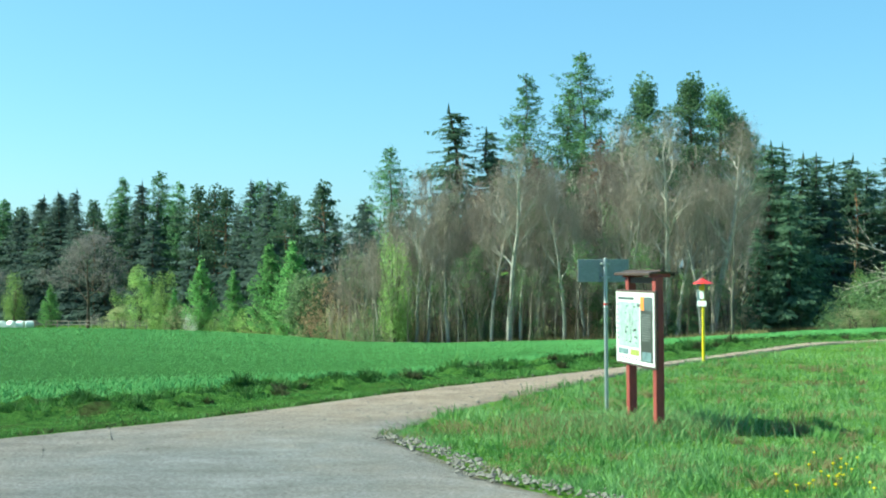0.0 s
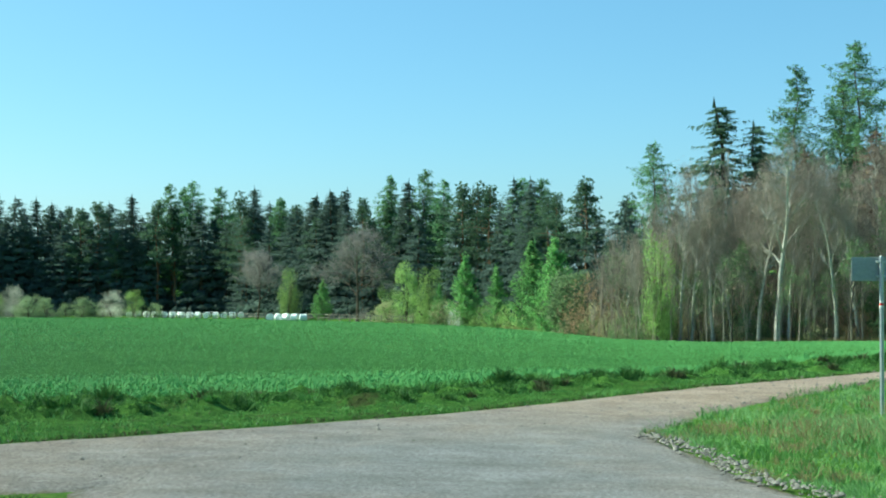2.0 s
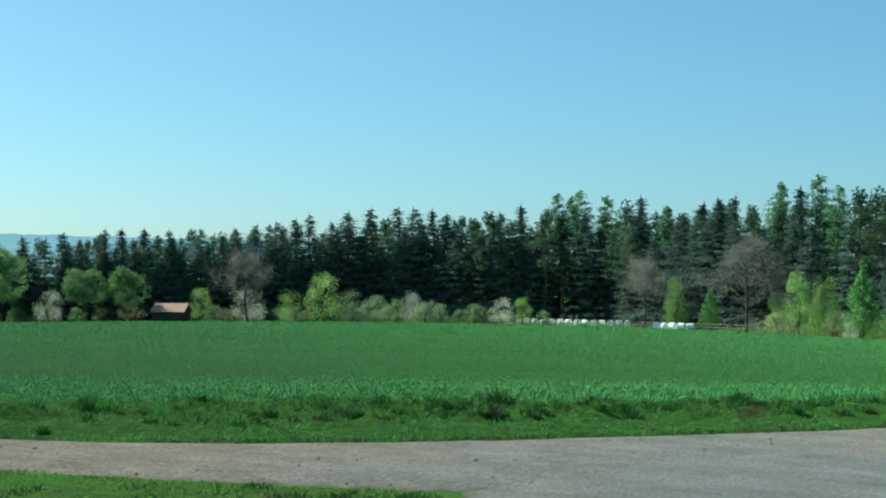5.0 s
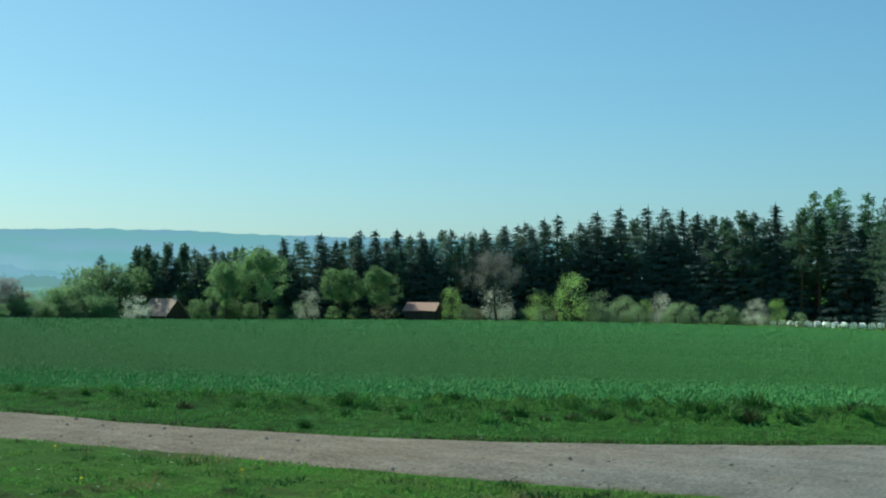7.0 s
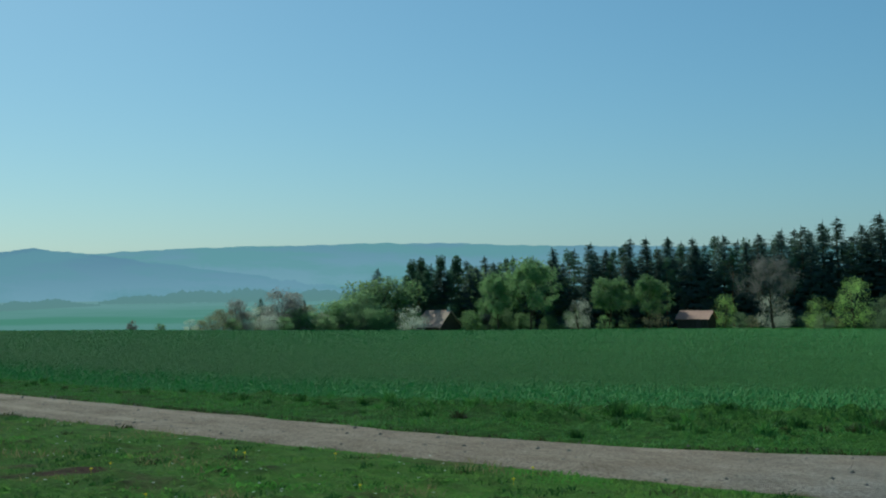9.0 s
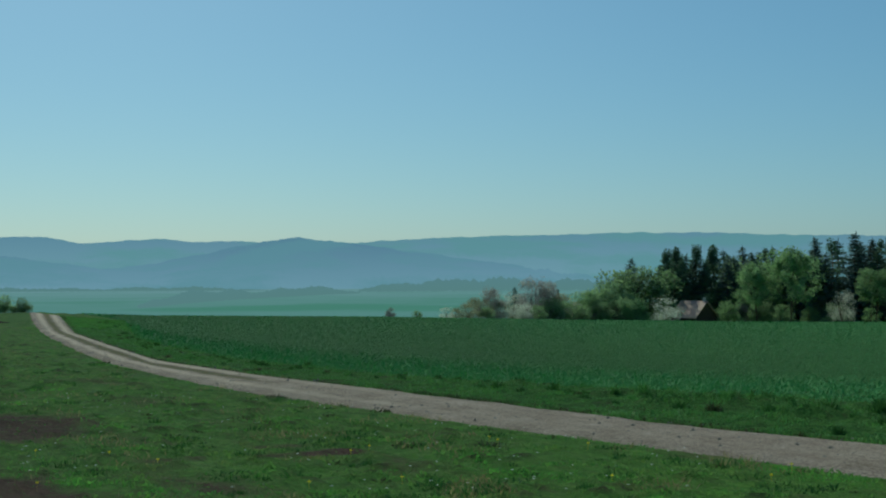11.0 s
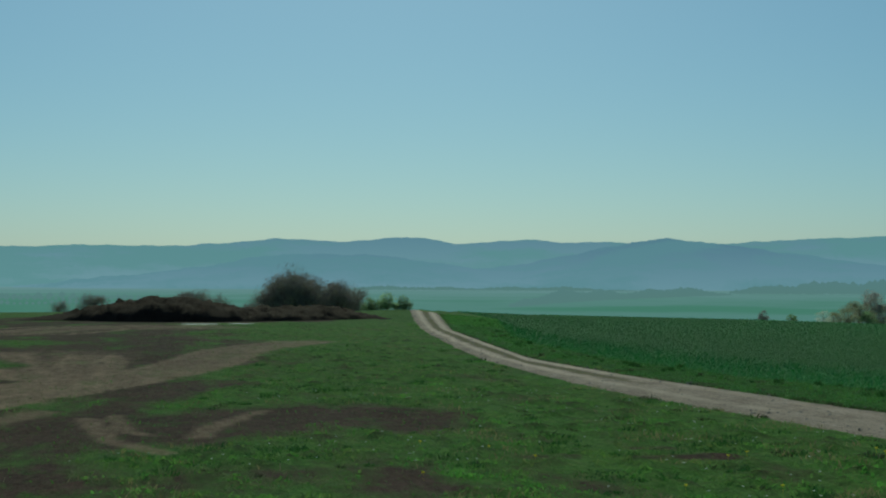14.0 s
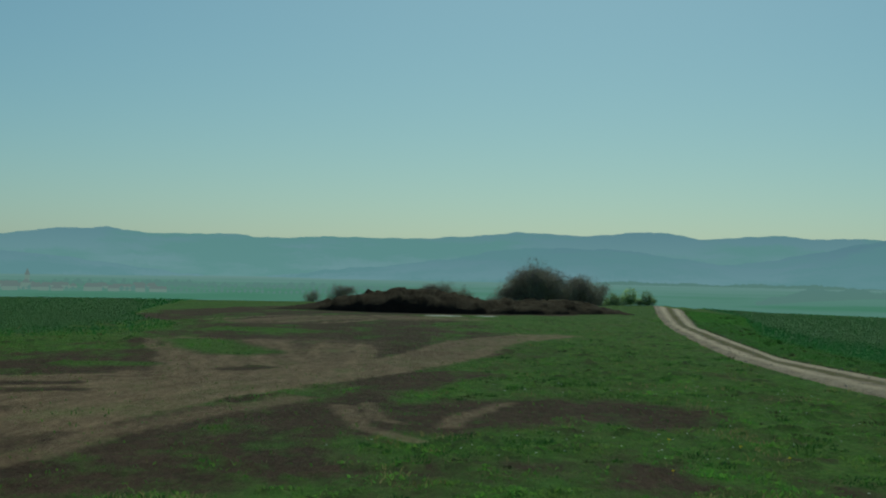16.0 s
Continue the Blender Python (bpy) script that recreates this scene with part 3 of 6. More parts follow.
# hills and valley glow unlit; haze is mixed into their colours
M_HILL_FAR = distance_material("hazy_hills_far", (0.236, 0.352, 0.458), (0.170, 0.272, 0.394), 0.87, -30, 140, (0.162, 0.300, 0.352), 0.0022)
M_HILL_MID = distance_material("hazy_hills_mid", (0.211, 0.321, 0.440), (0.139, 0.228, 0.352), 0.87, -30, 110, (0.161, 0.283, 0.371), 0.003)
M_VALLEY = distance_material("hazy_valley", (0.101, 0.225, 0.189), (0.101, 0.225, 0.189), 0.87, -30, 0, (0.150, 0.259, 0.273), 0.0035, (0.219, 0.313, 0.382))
# far trees: one unlit glowing tone with the haze put in
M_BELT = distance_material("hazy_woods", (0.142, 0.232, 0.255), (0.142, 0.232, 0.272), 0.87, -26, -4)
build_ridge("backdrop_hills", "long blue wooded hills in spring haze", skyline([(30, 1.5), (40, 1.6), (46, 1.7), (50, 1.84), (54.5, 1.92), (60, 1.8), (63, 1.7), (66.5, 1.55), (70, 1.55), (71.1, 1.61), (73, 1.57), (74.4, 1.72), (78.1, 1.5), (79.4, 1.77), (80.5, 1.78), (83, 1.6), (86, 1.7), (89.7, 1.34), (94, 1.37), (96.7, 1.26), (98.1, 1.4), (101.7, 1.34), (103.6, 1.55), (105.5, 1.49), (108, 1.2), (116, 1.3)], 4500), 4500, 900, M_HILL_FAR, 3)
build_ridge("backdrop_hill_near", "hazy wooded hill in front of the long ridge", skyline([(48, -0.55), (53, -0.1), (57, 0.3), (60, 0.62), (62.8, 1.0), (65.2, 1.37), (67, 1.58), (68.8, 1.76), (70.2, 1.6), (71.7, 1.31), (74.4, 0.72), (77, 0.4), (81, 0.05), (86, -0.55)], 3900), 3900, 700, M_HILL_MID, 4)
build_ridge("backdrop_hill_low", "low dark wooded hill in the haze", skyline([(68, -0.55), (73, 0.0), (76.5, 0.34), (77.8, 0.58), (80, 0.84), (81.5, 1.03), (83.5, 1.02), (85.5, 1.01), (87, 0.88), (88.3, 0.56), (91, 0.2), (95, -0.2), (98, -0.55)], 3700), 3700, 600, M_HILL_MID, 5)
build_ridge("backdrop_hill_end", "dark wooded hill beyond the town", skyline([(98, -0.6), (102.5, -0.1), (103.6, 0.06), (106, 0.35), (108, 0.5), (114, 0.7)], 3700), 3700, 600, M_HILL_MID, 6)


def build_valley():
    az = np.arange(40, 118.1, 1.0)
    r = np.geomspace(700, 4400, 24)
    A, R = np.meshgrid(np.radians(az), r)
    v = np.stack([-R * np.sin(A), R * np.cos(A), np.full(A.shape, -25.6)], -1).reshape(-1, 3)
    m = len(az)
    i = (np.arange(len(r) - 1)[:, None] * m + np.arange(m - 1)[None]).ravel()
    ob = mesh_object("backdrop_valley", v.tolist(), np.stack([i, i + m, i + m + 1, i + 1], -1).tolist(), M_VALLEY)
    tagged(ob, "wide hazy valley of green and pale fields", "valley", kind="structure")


build_valley()


# ---- plants: builders ----
class Geo:
    """Collects points and faces of one mesh."""

    def __init__(self):
        self.v, self.f = [], []

    def tri(self, a, b, c):
        n = len(self.v)
        self.v += [tuple(a), tuple(b), tuple(c)]
        self.f.append((n, n + 1, n + 2))

    def tube(self, pts, radii, sides=5, root=False):
        """A tapered tube; with root it springs from the very first ring of the mesh."""
        n0 = len(self.v) - (sides if root else 0)
        for k, (p, r) in enumerate(zip(pts, radii)):
            if root and k == 0:
                continue
            d = (pts[min(k + 1, len(pts) - 1)] - pts[max(k - 1, 0)]).normalized()
            u = d.orthogonal().normalized()
            w = d.cross(u)
            for s in range(sides):
                a = 2 * math.pi * s / sides
                self.v.append(tuple(p + (u * math.cos(a) + w * math.sin(a)) * r))
        for k in range(len(pts) - 1):
            for s in range(sides):
                a, b = n0 + k * sides + s, n0 + k * sides + (s + 1) % sides
                lo = (s, (s + 1) % sides) if root and k == 0 else (a, b)
                self.f.append((*lo, b + sides, a + sides))

    def clump(self, c, size, count, leaf, rng, flat=0.7, slim=0.7):
        """A loose clump of leaf triangles."""
        for _ in range(count):
            q = Vector((rng.gauss(0, 1), rng.gauss(0, 1), rng.gauss(0, 1)))
            q *= min(1.0, 1.7 / max(q.length, 0.01))
            q = Vector((q.x, q.y, q.z * flat)) * size * 0.45 + c
            a = Vector((rng.uniform(-1, 1), rng.uniform(-1, 1), rng.uniform(-1, 1))).normalized() * leaf
            b = Vector((rng.uniform(-1, 1), rng.uniform(-1, 1), rng.uniform(-1, 1))).normalized() * leaf * slim
            self.tri(q - a * 0.5, q + a * 0.5, q + b)

    def object(self, name, material, parent):
        return mesh_object(name, self.v, self.f, material, parent)


def plant(name, label, category, group, x=0.0, y=0.0):
    e = new(name)
    e.location = (x, y, ground_z(x, y) - 0.05)
    return tagged(e, label, category, group)


def trunk_points(h, lean, rng, n=7):
    return [Vector((lean[0] * h * (k / (n - 1)) ** 2 + rng.gauss(0, 0.008) * h * (0 < k < n - 1), lean[1] * h * (k / (n - 1)) ** 2 + rng.gauss(0, 0.008) * h * (0 < k < n - 1), h * k / (n - 1))) for k in range(n)]


def conifer(name, label, group, material, bark, h, r, seed, levels=30, per=9, base=0.08, droop=0.35, irregular=0.25, sprays=5, fatness=1.0, power=0.85, gaps=0.0, blunt=False, fine=4):
    """Spruce or larch: whorls of branches, each hung with sprays of needles."""
    rng = random.Random(seed)
    e = plant(name, label, "tree", group)
    g = Geo()
    pts = trunk_points(h, (rng.gauss(0, 0.008), rng.gauss(0, 0.008)), rng)
    g.tube(pts, [0.014 * h * (1 - 0.93 * k / (len(pts) - 1)) for k in range(len(pts))], 6)
    g.object("trunk", bark, e)
    c = Geo()
    turn = rng.uniform(0, 6)
    for i in range(levels):
        whorl = rng.uniform(1 - irregular * 0.9, 1 + irregular * 0.5)
        for j in range(per):
            t = base + (1 - base) * (i + rng.uniform(-0.55, 0.55)) / levels
            if rng.random() < gaps:
                continue
            z = h * min(t, 0.985)
            R = (r * max(0.02, (1 - (t - base) / (1 - base))) ** power + 0.28) * whorl * rng.uniform(1 - irregular, 1 + irregular * 0.7)
            a = turn + i * 0.9 + j * 2 * math.pi / per + rng.uniform(-0.35, 0.35)
            out, side = Vector((math.cos(a), math.sin(a), 0)), Vector((-math.sin(a), math.cos(a), 0))
            sag = droop * rng.uniform(0.7, 1.3)
            p = [Vector((0, 0, z)) + out * R * q + Vector((0, 0, -sag * R * (1.5 * q - 0.85 * q ** 3))) for q in [k / sprays for k in range(sprays + 1)]]
            for k in range(sprays):
                if k == 0 and R > 1.2:
                    continue
                w = max(0.2, 0.25 * R * (1.1 - 0.75 * k / sprays) + 0.12) * fatness
                for _ in range(fine):
                    q = p[k].lerp(p[k + 1], rng.random()) + side * rng.uniform(-1, 1) * w * 0.55
                    u = (out * rng.uniform(0.1, 0.9) + side * rng.uniform(-0.7, 0.7) - Vector((0, 0, rng.uniform(0.35, 1.3)))) * w * rng.uniform(0.6, 1.25)
                    c.tri(q, q + u, q + side * rng.uniform(-0.4, 0.4) * w + out * 0.2 * w - Vector((0, 0, rng.uniform(0.1, 0.55) * w)))
    top = pts[-1]
    for a in range(0 if blunt else 4):
        q = Vector((math.cos(a * 1.6), math.sin(a * 1.6), 0))
        c.tri(top + Vector((0, 0, 0.02 * h)), top - Vector((0, 0, 0.03 * h)) + q * 0.004 * h, top - Vector((0, 0, 0.035 * h)) - q * 0.002 * h)
    c.object("crown", material, e)
    return e


def larch(name, label, group, h, r, seed, base=0.25, limbs=90, leaf=0.24, count=12, thin=1.0, material=None, cone=False):
    """Larch: a straight stem with drooping, uneven limbs turned up at their ends, each feathered with soft fresh needles."""
    rng = random.Random(seed)
    e = plant(name, label, "tree", group)
    g, c = Geo(), Geo()
    pts = trunk_points(h * (0.98 if cone else 0.94), (rng.gauss(0, 0.012), rng.gauss(0, 0.012)), rng, 9)
    g.tube(pts, [0.011 * h * (1 - 0.93 * k / 8) for k in range(9)], 6)
    for i in range(limbs):
        t = base + (1 - base) * (i + rng.random()) / limbs
        if rng.random() > thin:
            continue
        k = min(7, int(t * 8))
        p0 = pts[k].lerp(pts[k + 1], t * 8 - k)
        s = (t - base) / (1 - base)
        R = r * (min(1, 0.55 + 3 * s) * max(0.03, 1 - s) ** 0.8 * rng.uniform(0.8, 1.1) if cone else min(1, 0.5 + 1.3 * s) * max(0.34, 1 - s ** 7) * rng.uniform(0.6, 1.1))
        a = rng.uniform(0, 2 * math.pi)
        out, side = Vector((math.cos(a), math.sin(a), 0)), Vector((-math.sin(a), math.cos(a), 0))
        rise = rng.uniform(0.15, 0.6) if cone else rng.uniform(-0.25, 0.35)
        limb = [p0, p0 + out * R * 0.55 + Vector((0, 0, R * (rise * 0.35 - 0.06))), p0 + out * R + Vector((0, 0, R * rise))]
        g.tube(limb, [0.03, 0.02, 0.008], 3)
        for _ in range(int(count * (0.7 + R))):
            f = rng.uniform(0.12, 1.0)
            q = limb[0].lerp(limb[1], f * 1.8) if f < 0.55 else limb[1].lerp(limb[2], (f - 0.55) / 0.45)
            q = q + side * rng.gauss(0, 0.16) * R * (1.15 - f) + Vector((0, 0, rng.uniform(-0.35, 0.08) * (0.4 + 0.25 * R)))
            u = (out * rng.uniform(-0.4, 1.0) + side * rng.uniform(-0.9, 0.9) + Vector((0, 0, rng.uniform(-0.9, 0.5)))) * leaf * rng.uniform(0.7, 1.4)
            c.tri(q, q + u, q + Vector((rng.uniform(-0.5, 0.5), rng.uniform(-0.5, 0.5), rng.uniform(-0.5, 0.3))) * leaf)
    c.clump(pts[-1], 0.5, 14, leaf, rng, 1.4)
    g.object("trunk", M_BARK, e)
    c.object("crown", material or M_LARCH, e)
    return e


def pine(name, label, group, h, r, seed, bare=0.5, clumps=46, leaf=0.3, count=60, needles=None):
    """Scots pine: a long reddish trunk and an uneven crown of flat needle clumps on crooked limbs."""
    rng = random.Random(seed)
    e = plant(name, label, "tree", group)
    g, c = Geo(), Geo()
    pts = trunk_points(h * 0.95, (rng.gauss(0, 0.02), rng.gauss(0, 0.02)), rng, 9)
    g.tube(pts, [0.013 * h * (1 - 0.85 * k / 8) for k in range(9)], 6)
    for i in range(clumps):
        t = bare + (1 - bare) * (i + rng.random()) / clumps
        k = min(7, int(t * 8))
        p0 = pts[k].lerp(pts[k + 1], t * 8 - k)
        shape = math.sin(min(1, (t - bare) / (1 - bare) * 0.85 + 0.25) * math.pi) ** 0.6
        R = r * shape * rng.uniform(0.35, 1.1)
        a = rng.uniform(0, 2 * math.pi)
        p1 = p0 + Vector((math.cos(a) * R, math.sin(a) * R, R * rng.uniform(-0.05, 0.4)))
        g.tube([p0, p0.lerp(p1, 0.5) + Vector((0, 0, 0.05 * R)), p1], [0.05, 0.035, 0.015], 3)
        c.clump(p1, r * 0.40, count, leaf, rng, 0.42, 0.4)
        c.clump(p0.lerp(p1, 0.6), r * 0.3, count // 3, leaf, rng, 0.5, 0.4)
    c.clump(pts[-1] + Vector((0, 0, 0.02 * h)), r * 0.35, count, leaf, rng, 0.7)
    g.object("trunk", M_PINE_BARK, e)
    c.object("crown", needles or M_PINE, e)
    return e


def grow(g, twigs, p, d, length, radius, depth, rng, spread, rise, tips, sides=5, thin=0.012):
    """One limb and its branches; the thinnest go into the crown's mesh as slim twigs."""
    n = 4 if depth > 1 else 3
    pts, q, dd = [p], p, d
    for _ in range(n):
        dd = (dd + Vector((rng.gauss(0, 0.13), rng.gauss(0, 0.13), rng.gauss(0, 0.08) + rise))).normalized()
        q = q + dd * (length / n)
        pts.append(q)
    if depth > 1:
        g.tube(pts, [radius * (1 - 0.6 * k / n) for k in range(n + 1)], sides if depth > 2 else 4)
    else:
        w = max(radius, thin)
        for a, b in zip(pts[:-1], pts[1:]):
            u = (b - a).orthogonal().normalized()
            v = (b - a).normalized().cross(u)
            twigs.tri(a - u * w, a + u * w, b)
            twigs.tri(a - v * w, a + v * w, b)
    if depth == 0:
        tips.append(q)
        return
    kids = rng.randint(4, 5) if depth > 1 else rng.randint(4, 6)
    for i in range(kids):
        s = 0.3 + 0.7 * (i + rng.random()) / kids
        k = min(n - 1, int(s * n))
        b = pts[k].lerp(pts[k + 1], s * n - k)
        a = rng.uniform(0, 2 * math.pi)
        u = dd.orthogonal().normalized()
        out = (u * math.cos(a) + dd.cross(u) * math.sin(a)) * spread * rng.uniform(0.6, 1.2) + dd
        grow(g, twigs, b, out.normalized(), length * rng.uniform(0.45, 0.7), radius * 0.5, depth - 1, rng, spread, rise, tips, sides, thin)


def broadleaf(name, label, category, group, h, seed, leaves=None, trunk=0.3, depth=3, spread=0.8, rise=0.05, leaf=0.3, per_tip=6, bark=None, slim=0.016, stems=1, twig=None, limb=0.42, thin=0.012, slim_leaf=0.7):
    """A tree or shrub with trunk, limbs, twigs and, where it is in leaf or flower, small leaves at the twigs."""
    rng = random.Random(seed)
    e = plant(name, label, category, group)
    g, c = Geo(), Geo()
    tips = []
    for s in range(stems):
        a = rng.uniform(0, 2 * math.pi)
        lean = 0.0 if stems == 1 else rng.uniform(0.15, 0.5)
        d = Vector((math.cos(a) * lean + rng.gauss(0, 0.03), math.sin(a) * lean + rng.gauss(0, 0.03), 1)).normalized()
        p = Vector((math.cos(a) * 0.15, math.sin(a) * 0.15, 0)) * (stems > 1)
        top = h * (0.78 if stems == 1 else rng.uniform(0.5, 0.75))
        n = 8
        pts = [p]
        for _ in range(n):
            d = (d + Vector((rng.gauss(0, 0.05), rng.gauss(0, 0.05), 0.04))).normalized()
            pts.append(pts[-1] + d * top / n)
        r0 = slim * h * (1 if stems == 1 else 0.6)
        g.tube(pts, [r0 * (1 - 0.8 * k / n) for k in range(n + 1)], 7)
        kids = 11 if stems == 1 else 6
        for i in range(kids):
            t = trunk + (1 - trunk) * (i + rng.random() * 0.7) / kids
            k = min(n - 1, int(t * n))
            b = pts[k].lerp(pts[k + 1], t * n - k)
            a = i * 2.4 + rng.uniform(-0.4, 0.4)
            up = 0.35 + 1.1 * t * (1 if spread < 0.7 else 0.8)
            out = Vector((math.cos(a), math.sin(a), up)).normalized()
            ln = h * limb * (1.15 - 0.75 * t) * rng.uniform(0.75, 1.1)
            grow(g, c, b, out, ln, r0 * 0.42 * (1.1 - 0.7 * t), depth - 1, rng, spread, rise, tips, 5, thin)
    g.object("trunk", bark or M_BARK, e)
    c.object("branchwork", twig or M_TWIG, e)
    if leaves:
        lv = Geo()
        for p in tips:
            lv.clump(p, leaf * 2.2, per_tip, leaf, rng, 0.8, slim_leaf)
        lv.object("crown", leaves, e)
    return e


def shrub(name, label, group, h, w, seed, leaves, leaf=0.18, count=900, stems=7, category="shrub", slim=0.7, bark=None):
    """A round or ragged bush of many stems in leaf."""
    rng = random.Random(seed)
    e = plant(name, label, category, group)
    g, c = Geo(), Geo()
    for i in range(stems):
        a, s = rng.uniform(0, 2 * math.pi), rng.uniform(0.1, 0.8)
        tip = Vector((math.cos(a) * w * 0.5 * s, math.sin(a) * w * 0.5 * s, h * rng.uniform(0.6, 0.95)))
        g.tube([Vector((0, 0, 0)), tip * 0.5 + Vector((0, 0, 0.1 * h)), tip], [0.012 * h, 0.008 * h, 0.003 * h], 4, i > 0)
    lobes = []
    for i in range(30):
        z = rng.uniform(0.12, 0.9) if i > 8 else rng.uniform(0.06, 0.4)
        out = w * 0.40 * math.sqrt(max(0.05, 1 - ((z - 0.38) / 0.56) ** 2)) * rng.random() ** 0.4
        a = rng.uniform(0, 2 * math.pi)
        lobes.append((Vector((math.cos(a) * out, math.sin(a) * out, h * z)), rng.uniform(0.14, 0.34)))
    for p, s in lobes:
        c.clump(p, w * s, count // 30, leaf, rng, 0.9 * h / w, slim)
    g.object("trunk", bark or M_BARK, e)
    c.object("foliage", leaves, e)
    return e


PLACED = set()


def plant_row(kinds, rows, seed, native, slim=1.0):
    """Sets grown trees at (x, y, height): each grown one once, and copies of it after that."""
    rng = random.Random(seed)
    for x, y, hh in rows:
        k = rng.randrange(len(kinds))
        free = [i for i, o in enumerate(kinds) if o.name not in PLACED]
        k = free[0] if free else k
        s, w = hh / native[k], slim * rng.uniform(0.9, 1.12)
        m = pose(x, y, ground_z(x, y) - 0.06, 0, 0, rng.uniform(0, 360)) @ Matrix.Diagonal((s * w, s * w, s, 1))
        if free:
            kinds[k].matrix_basis = m
            PLACED.add(kinds[k].name)
        else:
            c = copy_thing(kinds[k], Matrix())
            c.matrix_basis = m


# ---- woods and trees ----
FOREST, WOOD = "trees of the far forest edge", "trees of the near wood"
L_SPRUCE = "tall dark green spruce at the forest edge"
spruces = [conifer("spruce", L_SPRUCE, FOREST, M_SPRUCE, M_BARK, 22, r, sd, 34, 9, 0.05, dr, ir, 4, 1.05, 0.66, fine=8) for r, sd, dr, ir in ((3.7, 11, 0.35, 0.25), (3.3, 12, 0.45, 0.3), (4.1, 13, 0.3, 0.32), (3.1, 14, 0.38, 0.22))]
larches = [larch("larch", "tall larch with fresh green needles in the forest", FOREST, 22, r, sd, 0.12, 200, 0.44, 12, 0.97) for r, sd in ((3.0, 21), (3.4, 22), (2.7, 23))]
pines = [pine("pine", "dark green pine with a reddish trunk", FOREST, 20, r, sd, bare, 36, 0.6, 34) for r, sd, bare in ((3.6, 31, 0.42), (3.1, 32, 0.5), (4.0, 33, 0.35))]
NS, NL, NP = [22] * 4, [21] * 3, [20] * 3
LARCH_FAR = [(-49.6, 199.8, 22.4), (-42.7, 194.9, 22.9), (-39.3, 192.3, 21.1), (-75.9, 224.9, 21.2), (-24.3, 173.2, 19.4), (-21.1, 167.5, 18.8)]
SPRUCE_A = [(-70.6, 218.0, 18.9), (-65.7, 213.1, 20.8), (-61.5, 208.8, 21.1), (-58.0, 204.9, 21.1), (-45.1, 194.2, 21.2), (-25.4, 172.9, 19.4), (-22.2, 167.3, 18.9)]
PINE_A = [(-52.7, 196.3, 19.0), (-34.3, 182.4, 19.8), (-32.1, 180.5, 19.7), (-29.5, 176.7, 19.0), (-17.9, 156.0, 16.2), (-13.2, 146.2, 17.0)]
SPRUCE_B = [(-178.4, 202.7, 18.4), (-174.3, 206.2, 16.8), (-172.9, 207.4, 16.8), (-169.8, 209.9, 18.6), (-166.5, 212.5, 17.3), (-164.4, 214.2, 18.8), (-161.2, 216.6, 19.5), (-157.5, 219.3, 20.2), (-154.7, 221.3, 20.9), (-152.0, 223.1, 21.8), (-148.3, 225.6, 20.3)]
SPRUCE_D = [(-145.6, 227.4, 22.4), (-141.6, 229.9, 23.3), (-136.9, 232.7, 23.5), (-133.2, 234.0, 23.2), (-129.4, 234.2, 22.9), (-126.0, 234.4, 22.0), (-124.2, 234.5, 20.7), (-113.8, 234.7, 21.9), (-109.4, 234.6, 23.3), (-81.4, 226.6, 23.6), (-65.2, 211.2, 20.5), (-61.0, 206.9, 20.6)]
PINE_B = [(-119.1, 232.8, 20.9), (-115.7, 232.9, 22.1), (-103.2, 232.6, 22.2), (-84.3, 227.8, 22.9)]
LARCH_B = [(-104.1, 241.7, 25.7), (-100.9, 241.5, 25.1), (-99.3, 241.4, 26.2), (-93.4, 240.9, 25.0), (-77.2, 228.0, 21.4), (-72.7, 223.9, 19.1)]
SPRUCE_C = [(-195.3, 186.4, 17.0), (-190.2, 191.7, 17.8), (-187.8, 194.0, 16.4), (-184.3, 197.3, 18.5), (-181.9, 199.5, 18.5), (-178.6, 202.5, 18.4), (-174.5, 206.1, 16.8), (-206.1, 174.5, 13.6), (-203.6, 177.3, 14.1)]
plant_row(spruces, SPRUCE_A, 1, NS, 1.45)
plant_row(spruces, SPRUCE_B + SPRUCE_D, 2, NS, 1.6)
plant_row(spruces, SPRUCE_C, 3, NS, 1.75)
plant_row(larches, LARCH_FAR + LARCH_B, 4, NL)
plant_row(pines, PINE_A + PINE_B, 5, NP)


def forest_depth(seed):
    """The ranks of the forest behind its edge."""
    rng = random.Random(seed)
    rows = []
    for back, low in ((19, 0.8), (26, 0.94), (34, 0.98)):
        a = 3.5
        while a < 53:
            d = float(np.interp(a, LAND_AZ, EDGE_D)) + back + rng.uniform(-3, 3)
            full = float(np.interp(a, [3, 12, 20, 30, 36, 44, 50, 53], [16.5, 19.5, 22, 21.5, 19.5, 17.5, 15.5, 14]))
            x, y = polar(a + rng.uniform(-0.2, 0.2), d)
            if back > 12 or 8 < a < 48:
                rows.append((x, y, full * low * rng.uniform(0.9, 1.06)))
            a += math.degrees(rng.uniform(3.0, 5.0) / d)
    return rows


deep = forest_depth(7)
rank = [conifer("spruce", "dark spruce standing deep in the forest", FOREST, M_SPRUCE, M_BARK, 22, r, sd, 26, 7, 0.05, 0.4, 0.35, 4, 1.4, 0.68, fine=7) for r, sd in ((3.6, 15), (4.0, 16))]
plant_row(rank, deep[0::3] + deep[1::3], 8, [22] * 2, 1.75)
plant_row(pines, deep[2::3], 9, NP)

def wood_edge(a):
    """Metres by which the wood's edge comes forward of its middle line at an azimuth."""
    return -0.6 * max(0.0, 4.0 - a)


